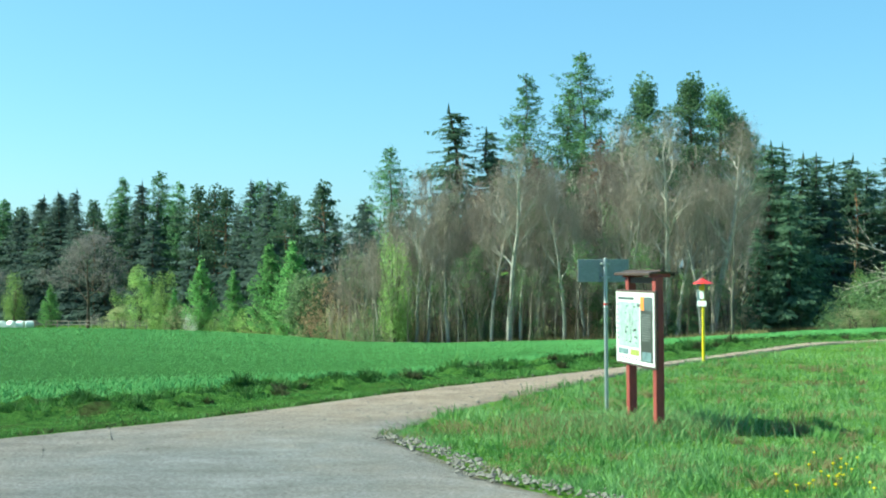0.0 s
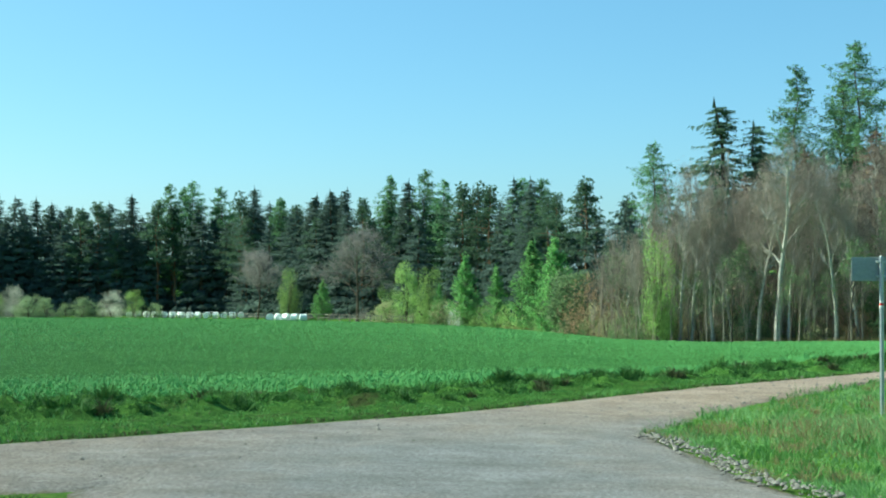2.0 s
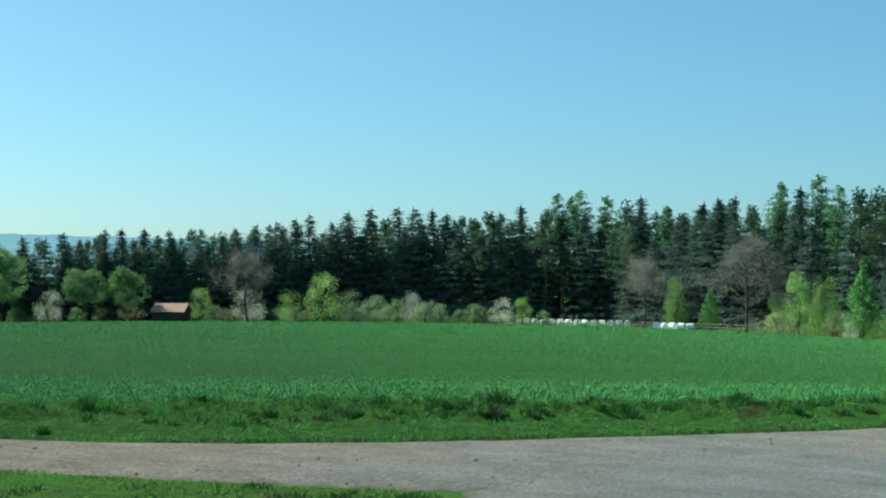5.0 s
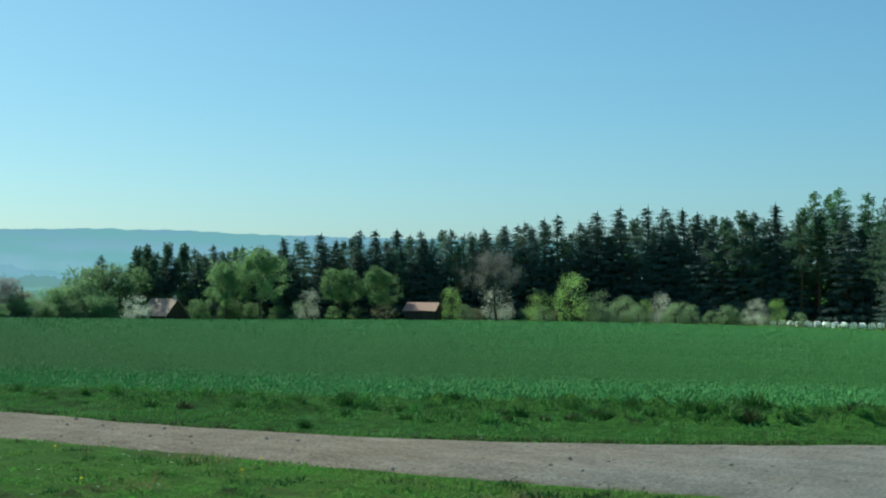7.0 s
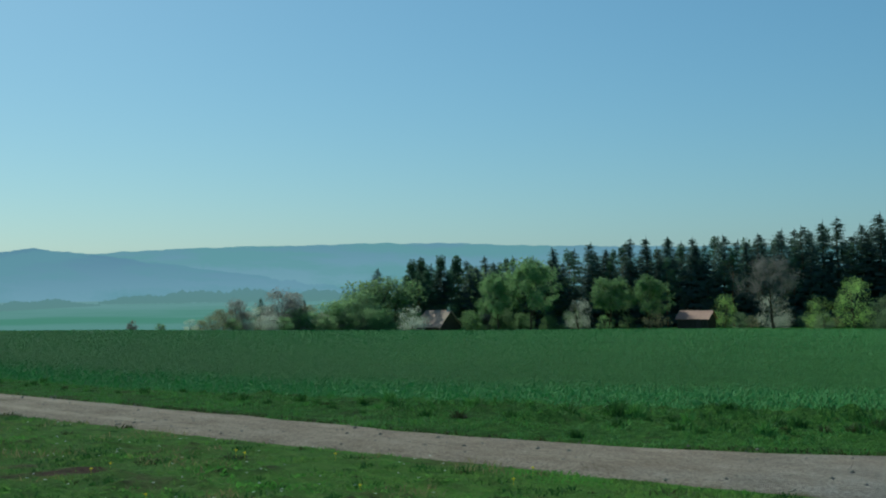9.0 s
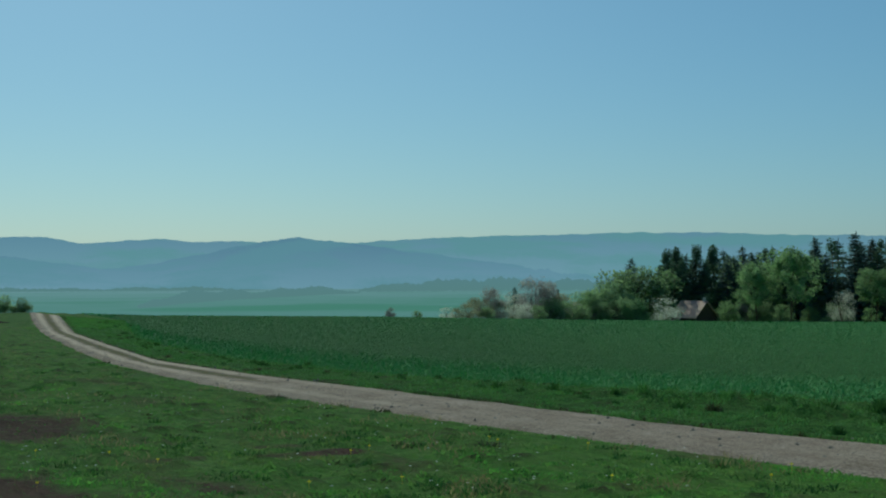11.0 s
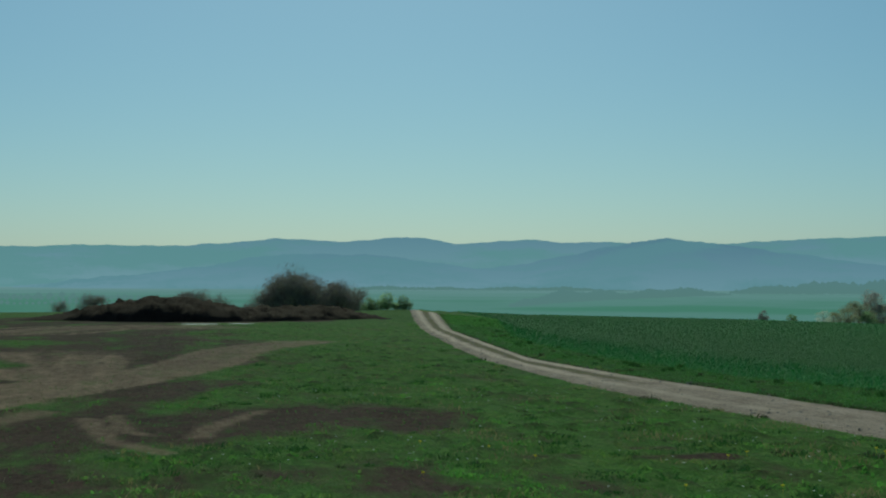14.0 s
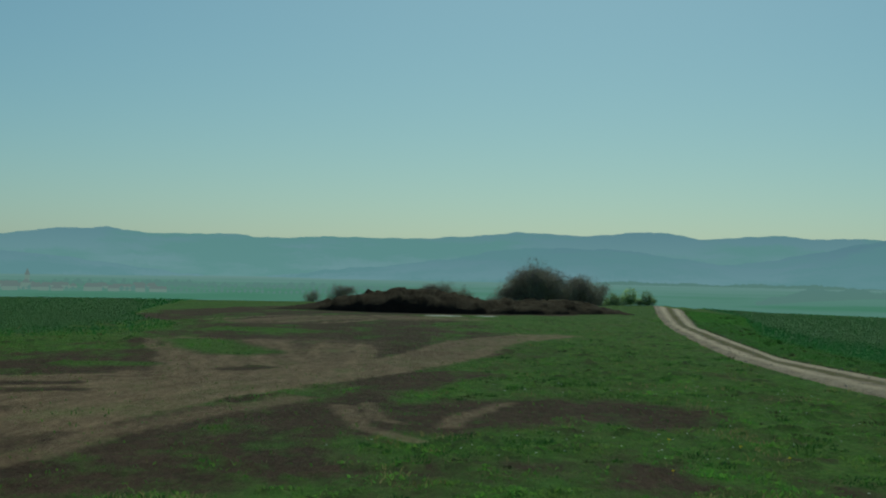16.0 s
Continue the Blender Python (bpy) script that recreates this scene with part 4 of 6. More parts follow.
# the near wood: larches, pines and spruces behind a fringe of bare young trees
LARCH_WOOD = [(-5.0, 124.9, 18.6), (8.3, 127.7, 25.6), (12.5, 129.4, 24.4), (13.7, 125.3, 27.1)]
SPRUCE_WOOD = [(1.2, 130.0, 22.7), (4.8, 129.9, 20.4), (28.7, 114.5, 16.5), (30.6, 118.1, 16.6), (36.1, 130.1, 16.7), (38.1, 132.6, 16.8), (40.1, 134.1, 16.2), (41.3, 131.7, 16.4), (43.9, 132.9, 15.0)]
PINE_WOOD = [(19.1, 123.5, 24.7), (24.0, 122.7, 24.5), (27.0, 125.1, 23.4), (28.2, 122.8, 20.8)]
BIRCH_WOOD = [(5.3, 105.3, 17.3), (17.2, 101.1, 18.0), (20.6, 99.8, 17.9), (14.0, 102.4, 12.0), (-1.1, 114.0, 16.2), (-3.1, 113.0, 11.1), (9.6, 114.6, 16.4), (3.3, 113.0, 13.5), (21.7, 114.0, 14.5), (-7.4, 117.8, 9.0)]
wood_larch = [larch("larch", "tall larch with thin fresh green needles above the bare trees", WOOD, 25, r, sd, 0.36, 190, 0.30, 19, 0.95) for r, sd in ((3.0, 41), (2.7, 42), (3.3, 47))]
plant_row(wood_larch, LARCH_WOOD, 11, [23.8] * 3)
wood_spruce = [conifer("spruce", "dark spruce with drooping branches in the wood", WOOD, M_SPRUCE_LIT, M_BARK, 18, r, sd, 36, 9, 0.04, 0.42, 0.5, 5, 1.0, 0.75, 0.12, fine=6) for r, sd in ((3.2, 43), (2.8, 44))]
plant_row(wood_spruce, SPRUCE_WOOD, 12, [18] * 2, 2.15)
plant_row(wood_spruce, [(28.8, 108.2, 12.0), (26.1, 107.9, 8.9), (30.6, 108.8, 8.7)], 33, [18] * 2, 1.5)
plant_row([pine("pine", "tall dark green pine with a full crown in the wood", WOOD, 22, r, sd, 0.33, 120, 0.36, 60, M_PINE_LIT) for r, sd in ((3.9, 45), (3.5, 46))], PINE_WOOD, 13, [22] * 2)
plant_row([conifer("dead_spruce", "dying spruce with rust-brown needles in the wood", WOOD, M_RUST, M_BARK, 18, 2.6, 48, 30, 8, 0.2, 0.5, 0.5, 5, 0.95, 0.7, 0.15, fine=5)], [(*polar(-4.1, 120), 16.8), (*polar(-6.9, 119), 18.2), (*polar(-1.6, 121), 14.8)], 49, [18], 1.7)


def wood_depth(seed):
    rng = random.Random(seed)
    rows = []
    for d0, hh in ((129, 0.74), (135, 0.84), (142, 0.92)):
        a = -24.0
        while a < 6:
            if a < -5 or d0 > 140:
                rows.append((*polar(a, d0 + rng.uniform(-3, 3)), hh * float(np.interp(a, [-24, -19, -15, -13, -11, -6, -2, 2, 5], [17, 17, 17.5, 19, 22.5, 22, 18.5, 14.5, 10])) * rng.uniform(0.85, 1.08)))
            a += rng.uniform(1.3, 2.3)
    return rows


stand = wood_depth(14)
plant_row(rank, stand[0::2], 15, [22] * 2, 1.3)
plant_row(pines, stand[1::2], 32, NP, 1.1)
birches = [broadleaf("birch", "slender bare birch with a pale trunk at the wood's edge", "tree", WOOD, 18, sd, M_TWIG, 0.42, 4, 0.5, 0.1, 0.6, 4, bark=M_BIRCH_BARK, slim=0.0155, limb=0.22, thin=0.012, slim_leaf=0.03) for sd in (51, 52, 53)]
plant_row(birches, BIRCH_WOOD + [(*polar(a, d), hh) for a, d, hh in ((-7.4, 116, 17), (-8.8, 117, 17), (-12.6, 116, 15), (-5.4, 117, 17), (-4.2, 116, 15.5), (-2.2, 117, 16), (-0.6, 116, 14), (-9.3, 113, 20.5), (-10.4, 115, 15), (-13.0, 112, 13))], 16, [17] * 3)
plant_row(birches, [(*polar(a, d + wood_edge(a)), hh) for a, d, hh in ((2.9, 112, 9), (2.2, 111, 10.5), (1.2, 109.8, 12), (0.7, 110.2, 11), (-0.2, 109.6, 13), (-1.0, 110.3, 9.5), (-2.1, 109.5, 14), (-3.4, 109.8, 13), (-4.1, 110.4, 11), (-5.3, 109.6, 14), (-6.2, 110.2, 12), (-8.0, 109.7, 14.5), (-10.2, 110, 13), (-11.2, 109.6, 12))], 271, [17] * 3, 0.75)
saplings = [broadleaf("young_tree", "thin bare young tree with grey-brown twigs", "tree", WOOD, 12, sd, M_TWIG, 0.3, 3, 0.4, 0.25, 0.6, 2, bark=M_BROWN_BARK, slim=0.0085, limb=0.22, thin=0.014, slim_leaf=0.03) for sd in (54, 55, 56)]


def fringe(seed):
    rng = random.Random(seed)
    rows = []
    for d0 in (110.9, 113.6, 117.5):
        a = -12.5
        while a < 5:
            rows.append((*polar(a, d0 + rng.uniform(-1, 1) + max(0, a - 3) * 4 + wood_edge(a)), rng.uniform(8, 17) * float(np.interp(a, [-12, -3, 2, 5], [1.0, 1.08, 1.0, 0.78]))))
            a += rng.uniform(0.65, 1.35)
    return rows


plant_row(saplings, fringe(57), 17, [12] * 3)
stems = random.Random(37)
plant_row(saplings, [(*polar(a, 108.4 + stems.uniform(-0.8, 0.8) + max(0, a - 3) * 5 + wood_edge(a)), stems.uniform(3.5, 9.5)) for a in [-11.8 + 0.68 * i + stems.uniform(-0.3, 0.3) for i in range(25)]], 38, [12] * 3, 0.8)
buds = [broadleaf("young_tree", "young tree in first pale green leaf among bare stems", "tree", WOOD, 9, sd, mt, 0.2, 3, 0.55, 0.1, 0.17, 4, slim=0.009, limb=0.3) for sd, mt in ((58, M_WILLOW), (59, M_THICKET))]
plant_row(buds, [(*polar(a, d + wood_edge(a)), hh) for a, d, hh in ((2.2, 108, 5), (0.2, 107.8, 6), (-1.0, 107.6, 8), (-3.4, 107.8, 6.5), (-5.8, 107.6, 8.5), (-7.4, 107.8, 7), (-9.0, 107.7, 8), (-10.6, 107.8, 5.5), (-5.2, 112, 7), (-1.6, 111.5, 9), (0.4, 112, 7.5), (-8.2, 113, 10), (-10.4, 112, 6), (-3.6, 111, 6), (2.8, 114, 8), (-6.6, 112, 8), (-12.2, 111, 5), (-0.4, 116, 12), (-2.6, 115.5, 11), (-4.6, 116, 13), (-6.0, 115.5, 10), (-7.6, 116, 12), (-9.4, 115, 8), (1.6, 115, 10), (3.6, 118, 9), (-3.2, 112, 5), (-7.0, 112, 5), (-9.8, 112, 4.5))], 18, [9] * 2)
under = [shrub("shrub", "low tangled brown-green shrub under the trees", WOOD, 2.6, 3.4, sd, mt, 0.14, 700) for sd, mt in ((61, M_GREYBUD), (62, M_WILLOW))]
plant_row(under, [(*polar(-19 + i * 0.75, 110.5 + (i * 7 % 5) * 0.5 + max(0, -16 + i * 0.75) * 5), 1.1 + (i * 5 % 7) * 0.28) for i in range(31)], 19, [2.6] * 2)



def brushwood(seed):
    rng = random.Random(seed)
    rows = []
    for d0, h0, h1 in ((111.6, 1.5, 4.0), (114.5, 3.0, 7.0), (120.5, 6.0, 11.0)):
        a = -12.3
        while a < 5.5:
            top = float(np.interp(a, [-14, -9, -4, 1, 5], [0.8, 1.0, 1.15, 1.0, 0.65]))
            rows.append((*polar(a, d0 + rng.uniform(-1.5, 1.5) + max(0, a - 3) * 4 + wood_edge(a)), rng.uniform(h0, h1) * top))
            a += rng.uniform(0.8, 1.5) * (2.4 if d0 > 118 else 1.1)
    return rows


scrub = [shrub("brushwood", "tall tangle of bare grey-brown stems and budding twigs", WOOD, 8, 4.2, sd, mt, 0.8, 1050, 12, slim=0.06, bark=M_GREY_BARK) for sd, mt in ((221, M_BRUSH), (222, M_BUDBRUSH), (223, M_BRUSH), (224, M_THICKET))]
plant_row(scrub, brushwood(225), 226, [8] * 4, 1.1)

wood_low = [shrub("shrub", lb, WOOD, 4, 4.4, sd, mt, 0.26, 1000, slim=sl) for sd, mt, sl, lb in (
    (251, M_BUDBRUSH, 0.3, "tan budding shrub at the foot of the wood"), (252, M_BRUSH, 0.12, "bare brown twiggy shrub at the foot of the wood"), (253, M_THICKET, 0.6, "green budding shrub at the foot of the wood"),
    (255, M_RUSSET, 0.2, "russet twiggy shrub at the foot of the wood"), (256, M_WILLOW, 0.5, "shrub in first pale green leaf at the foot of the wood"))]


def thicket_rows(seed):
    rng = random.Random(seed)
    rows = []
    for d0, h0, h1, gap in ((110.3, 1.2, 2.8, 0.42), (112.4, 2.0, 5.0, 0.55), (116.5, 3.0, 7.0, 0.8)):
        a = -12.4
        while a < 5.2:
            rows.append((*polar(a, d0 + rng.uniform(-0.8, 0.8) + max(0, a - 3) * 5 + wood_edge(a)), rng.uniform(h0, h1)))
            a += gap * rng.uniform(0.6, 1.5)
    return rows


plant_row(wood_low, thicket_rows(257), 254, [4] * 5)

# spring-green trees and bushes along the forest edge
YOUNG_LARCH = [(-30.1, 162.3, 9.2), (-25.0, 154.8, 7.7), (-19.1, 143.6, 10.3), (-15.7, 136.4, 10.3), (-56.9, 188.2, 6.6), (-34.5, 166.4, 5.5), (-43.3, 173.7, 2.4)]
YG_BUSH = [(-65.4, 197.5, 8.3), (-43.5, 173.8, 5.4), (-39.8, 170.8, 7.9), (-35.8, 167.4, 7.6), (-3.3, 108.4, 3.4), (30.6, 95.2, 4.1)]
YG_4 = [(-159.2, 196.6, 6.6), (-145.4, 207.0, 6.4), (-140.3, 210.5, 9.7), (-128.4, 218.0, 4.7), (-101.8, 219.2, 5.2)]
BLOSSOM_4 = [(-152.1, 202.2, 6.7), (-125.4, 219.2, 5.7), (-106.2, 219.4, 5.2)]
GREY_4 = [(-136.4, 214.3, 5.9), (-132.4, 216.8, 5.0), (-122.3, 220.2, 4.2), (-112.6, 220.4, 3.6), (-98.1, 219.9, 2.6)]
WILLOW = [(-176.3, 182.8, 9.8), (-170.7, 188.1, 9.7), (-186.9, 172.1, 13.1), (-191.1, 167.3, 10.4)]
BLOSSOM_9 = [(-179.8, 178.0, 6.2)]
BARE_BIG = [(-48.3, 176.7, 13.7)]
BARE_4 = [(-72.9, 204.2, 12.1), (-148.6, 197.3, 14.0)]
EDGE = "young trees and bushes along the forest edge"
plant_row([larch("young_larch", "young larch, a bright green cone of fresh needles", EDGE, 8, r, sd, 0.03, 150, 0.26, 26, 1.0, M_YOUNG, True) for r, sd in ((2.7, 71), (2.3, 72), (2.9, 70))], YOUNG_LARCH, 21, [8] * 3)
greens = [shrub("bush", "bush in bright yellow-green spring leaf", EDGE, 6, 3.4, sd, M_SPRING, 0.14, 6000) for sd in (73, 74, 75)]
plant_row(greens, YG_BUSH, 22, [6] * 3, 0.95)
plant_row(greens, [(-4.0, 107.5, 9.3)], 36, [6] * 3, 0.62)
plant_row([shrub("bush", "round bush in bright yellow-green spring leaf", EDGE, 6, 5.0, sd, M_SPRING, 0.17, 3000) for sd in (65, 66)], YG_4, 34, [6] * 2)
plant_row([shrub("fruit_tree", "fruit tree in white blossom beside the field", EDGE, 6, 6, sd, M_BLOSSOM, 0.18, 3000, 5, "tree") for sd in (76, 77)], BLOSSOM_4 + BLOSSOM_9 + [(-30.9, 158.5, 2.2)], 23, [6] * 2)
plant_row([shrub("bush", "grey-green bush in bud at the field's edge", EDGE, 5, 5.6, sd, M_GREYBUD, 0.22, 3000) for sd in (78, 79)], GREY_4 + [(*polar(a, 248), hh) for a, hh in ((26.3, 2.8), (27.0, 3.2), (27.7, 2.6), (28.5, 3.6), (29.2, 3.8), (30.8, 3.4), (31.7, 4.4), (32.4, 4.0), (34.9, 3.0), (38.4, 3.0))], 24, [5] * 2, 1.15)
plant_row([broadleaf("willow", "round willow in pale green leaf", "tree", EDGE, 10, sd, M_WILLOW, 0.2, 4, 0.75, 0.02, 0.30, 9, limb=0.44) for sd in (81, 82)], WILLOW, 25, [10] * 2)
bare = [broadleaf("oak", "wide bare oak with dense brown twigs by the field", "tree", EDGE, 13, sd, M_GREYTWIG, 0.3, 4, 0.85, 0.03, 0.6, 5, slim=0.018, limb=0.40, thin=0.03, slim_leaf=0.06, twig=M_GREYTWIG) for sd in (83, 84)]
plant_row(bare, BARE_BIG + BARE_4, 26, [13] * 2)
plant_row([broadleaf("ash", "bare ash with pale grey twigs beside the track", "tree", EDGE, 8, 89, None, 0.25, 4, 0.8, 0.02, bark=M_GREY_BARK, twig=M_GREY_BARK, slim=0.02, limb=0.45, thin=0.008)], [(16.1, 38.9, 7.4)], 90, [8])

# undergrowth in front of the dark forest, and the thicket at the field's far corner
low = [shrub("bush", "low dull green bush before the dark forest", EDGE, 4, 5, sd, mt, 0.23, 1400) for sd, mt in ((85, M_THICKET), (86, M_BUDTHICKET), (87, M_THICKET), (63, M_GREYTWIG), (64, M_WILLOW))]


def undergrowth(seed):
    rng = random.Random(seed)
    rows, a = [], 4.8
    while a < 46.5:
        d = float(np.interp(a, LAND_AZ, EDGE_D)) + rng.uniform(3, 9)
        tall = float(np.interp(a, [9, 16, 20, 26, 40, 46, 52, 54, 57, 60, 66], [3.2, 2.8, 2.0, 2.2, 3.0, 3.6, 5.0, 8.0, 5.5, 3.2, 1.6]))
        if not (38.6 < a < 41.8 or 16.6 < a < 26.0):
            rows.append((*polar(a, d), tall * rng.uniform(0.6, 1.15)))
        a += math.degrees(rng.uniform(3.0, 6.5) / d)
    return rows


spring_low = [shrub("bush", "low bush in fresh pale green leaf before the young larches", EDGE, 3, 4.2, sd, mt, 0.15, 1700) for sd, mt in ((241, M_SPRING), (242, M_WILLOW), (243, M_BUDBRUSH))]
plant_row(spring_low, [(*polar(4.6 + i * 0.55, float(np.interp(4.6 + i * 0.55, LAND_AZ, EDGE_D)) - 1.0 - (i * 3 % 4) * 0.6), 1.6 + (i * 7 % 5) * 0.45) for i in range(19)], 244, [3] * 3, 1.1)
plant_row([shrub("young_pine", "dense grey-green young pine at the corner of the wood", EDGE, 6, 5.4, 245, M_THICKET, 0.3, 4500)], [(*polar(5.8, 128), 6.4)], 246, [6])
plant_row(low, undergrowth(88), 29, [4] * 5, 1.25)
# the thicket at the field's far corner: degrees, distance and height
BRUSH_L = [(64.7, 196, 1.6), (60.2, 226, 5.5), (58.3, 239, 7.7), (57.9, 239, 5.8), (55.6, 244, 3.0), (56.6, 242, 3.3), (58.9, 230, 3.4), (49.4, 262, 3.8)]
BROWN_L = [(60.8, 219, 3.6), (61.3, 214, 2.7), (57.2, 241, 4.8), (59.9, 227, 3.4), (61.8, 213, 1.8), (54.8, 245, 2.4)]
BLOSSOM_L = [(62.2, 209, 1.9), (59.3, 226, 4.3), (52.6, 245, 4.4), (58.8, 228, 2.8), (57.2, 235, 1.7)]
GREEN_L = [(63.5, 203, 1.2), (57.6, 237, 4.1), (56.1, 248, 6.0), (55.2, 253, 7.8), (55.8, 246, 5.3), (54.2, 257, 10.9), (53.4, 260, 10.2), (53.9, 248, 4.2), (54.5, 250, 5.4), (50.0, 255, 4.0), (49.2, 272, 12.0), (47.5, 272, 14.3), (48.2, 272, 12.5), (50.1, 270, 7.1), (46.8, 274, 11.2), (46.6, 253, 2.9), (48.7, 258, 4.3), (47.8, 256, 3.6), (50.9, 267, 6.1), (48.9, 266, 7.5)]
PINE_L = [(52.6, 268, 14.8), (52.3, 270, 15.3), (51.3, 272, 15.9), (50.5, 273, 15.8), (50.1, 276, 13.9), (51.8, 267, 12.5), (50.9, 270, 12.1), (52.8, 265, 11.3), (49.7, 278, 13.0), (52.0, 273, 14.1)]
SPRUCE_L = [(59.2, 236, 6.2), (57.3, 247, 6.2), (54.1, 273, 13.5), (49.0, 286, 15.2), (49.3, 286, 14.6)]
THICKET = "thicket at the far corner of the field"


def set_out(rows):
    return [(*polar(a, d), hh) for a, d, hh in rows]


brush = [shrub("bare_bush", "wide grey-brown bare bush in the thicket", THICKET, 5, 5.5, sd, M_GREYTWIG, 0.5, 4200, 9, slim=0.13) for sd in (201, 202)]
plant_row(brush, set_out(BRUSH_L), 203, [5] * 2, 1.15)
plant_row([shrub("bush", "low brown-green budding bush in the thicket", THICKET, 4, 5.4, sd, M_BUDTHICKET, 0.24, 3400, slim=0.4) for sd in (204, 205)], set_out(BROWN_L), 206, [4] * 2, 1.2)
plant_row([shrub("blackthorn", "blackthorn bush in white blossom in the thicket", THICKET, 4, 5.6, sd, M_BLOSSOM, 0.18, 2600) for sd in (207, 208)], set_out(BLOSSOM_L), 209, [4] * 2, 1.1)
plant_row([shrub("bush", "full soft green bush in young leaf in the thicket", THICKET, 8, 9.0, sd, mt, 0.38, 4600, 9) for sd, mt in ((210, M_THICKET), (211, M_WILLOW), (212, M_THICKET))], set_out(GREEN_L + [(55.4, 243, 3.6), (56.4, 240, 3.0), (54.6, 246, 4.4), (58.2, 229, 2.6), (60.4, 217, 2.0), (57.0, 236, 3.4)]), 213, [8] * 3, 1.3)
full_pine = [pine("pine", "dense dark pine standing above the cottage", FOREST, 15, r, sd, 0.08, 60, 0.42, 70) for r, sd in ((3.4, 214), (3.0, 215))]
plant_row(full_pine, set_out(PINE_L), 216, [15] * 2)
plant_row(spruces, set_out(SPRUCE_L), 217, NS, 1.5)
plant_row([shrub("bush", "full green bush in young leaf beside the track", EDGE, 5, 5.4, sd, M_WILLOW, 0.2, 4200) for sd in (247, 248)], [(*polar(a, d), hh) for a, d, hh in ((-17.6, 98, 3.6), (-18.9, 96, 4.6), (-20.2, 95, 5.2))], 31, [5] * 2, 1.2)
plant_row(spring_low, [(*polar(a, 93), hh) for a, hh in ((-16.6, 1.3), (-17.4, 1.6), (-18.3, 1.4), (-19.2, 1.7))], 249, [3] * 3, 1.2)
plant_row([shrub("forsythia", "small bush in yellow flower beside the field", EDGE, 1.6, 2.6, 67, M_YELLOW, 0.12, 900)], [(*polar(31.4, 252), 1.7)], 35, [1.6])

# ---- the information board, the sign post and the trail post ----
M_REDWOOD = surface("red_stained_wood", (0.15, 0.022, 0.019), (0.27, 0.050, 0.042), 3, 40, 0.55, 0.25, 0.004, stretch=(1, 1, 0.2))
M_DARKWOOD = surface("dark_stained_wood", (0.028, 0.016, 0.013), (0.065, 0.034, 0.026), 3, 40, 0.6, 0.3, 0.004)
M_STEEL = surface("galvanised_steel", (0.30, 0.32, 0.33), (0.46, 0.48, 0.49), 5, 60, 0.45, 0.1, 0.002, 0.7)
M_SIGNBACK = surface("grey_sign_back", (0.22, 0.24, 0.24), (0.30, 0.32, 0.32), 2, 30, 0.5, 0.1, 0.002, 0.3)
M_WHITE = surface("white_panel", (0.56, 0.58, 0.56), (0.66, 0.68, 0.66), 3, 30, 0.35, 0.05, 0.001)
M_YELLOWPAINT = surface("yellow_paint", (0.62, 0.46, 0.01), (0.78, 0.6, 0.02), 3, 40, 0.4, 0.1, 0.002)
M_REDPAINT = surface("red_paint", (0.5, 0.02, 0.02), (0.68, 0.04, 0.035), 3, 40, 0.35, 0.1, 0.002)
M_MAP = surface("printed_map", (0.15, 0.25, 0.23), (0.42, 0.50, 0.46), 9, 30, 0.3, 0.0, 0.001)
M_SLATE = surface("printed_dark_grey", (0.03, 0.034, 0.033), (0.055, 0.058, 0.055), 4, 30, 0.35, 0.0, 0.001)
M_BLUEPIC = surface("printed_photo_blue", (0.02, 0.06, 0.08), (0.22, 0.30, 0.31), 9, 20, 0.35, 0.0, 0.001)
M_GREENPIC = surface("printed_photo_green", (0.04, 0.09, 0.03), (0.42, 0.42, 0.10), 9, 20, 0.35, 0.0, 0.001)
M_ORANGE = surface("printed_orange", (0.75, 0.16, 0.03), (0.8, 0.25, 0.05), 6, 20, 0.35, 0.0, 0.001)
M_INK = surface("printed_ink", (0.05, 0.07, 0.08), (0.1, 0.12, 0.12), 6, 20, 0.4, 0.0, 0.001)


def box(bm, cx, cy, cz, sx, sy, sz, bevel=0.0, turn=None):
    """A box into bm; returns nothing. turn: a matrix applied to it."""
    m = Matrix.Translation((cx, cy, cz)) @ Matrix.Diagonal((sx, sy, sz, 1))
    r = bmesh.ops.create_cube(bm, size=1, matrix=(turn @ m) if turn else m)
    if bevel:
        es = {e for v in r["verts"] for e in v.link_edges}
        bmesh.ops.bevel(bm, geom=list(es), offset=bevel, segments=1, affect="EDGES")


def boxed(name, dims, material, parent, bevel=0.004, label="", turn=None):
    bm = bmesh.new()
    box(bm, *dims, bevel, turn)
    return part(name, bm, material, parent, label)


def rod(name, a, b, r0, r1, material, parent, sides=12, label=""):
    bm = bmesh.new()
    a, b = Vector(a), Vector(b)
    m = Matrix.Translation((a + b) / 2) @ (b - a).to_track_quat("Z", "Y").to_matrix().to_4x4()
    bmesh.ops.create_cone(bm, cap_ends=True, segments=sides, radius1=r0, radius2=r1, depth=(b - a).length, matrix=m)
    return part(name, bm, material, parent, label)


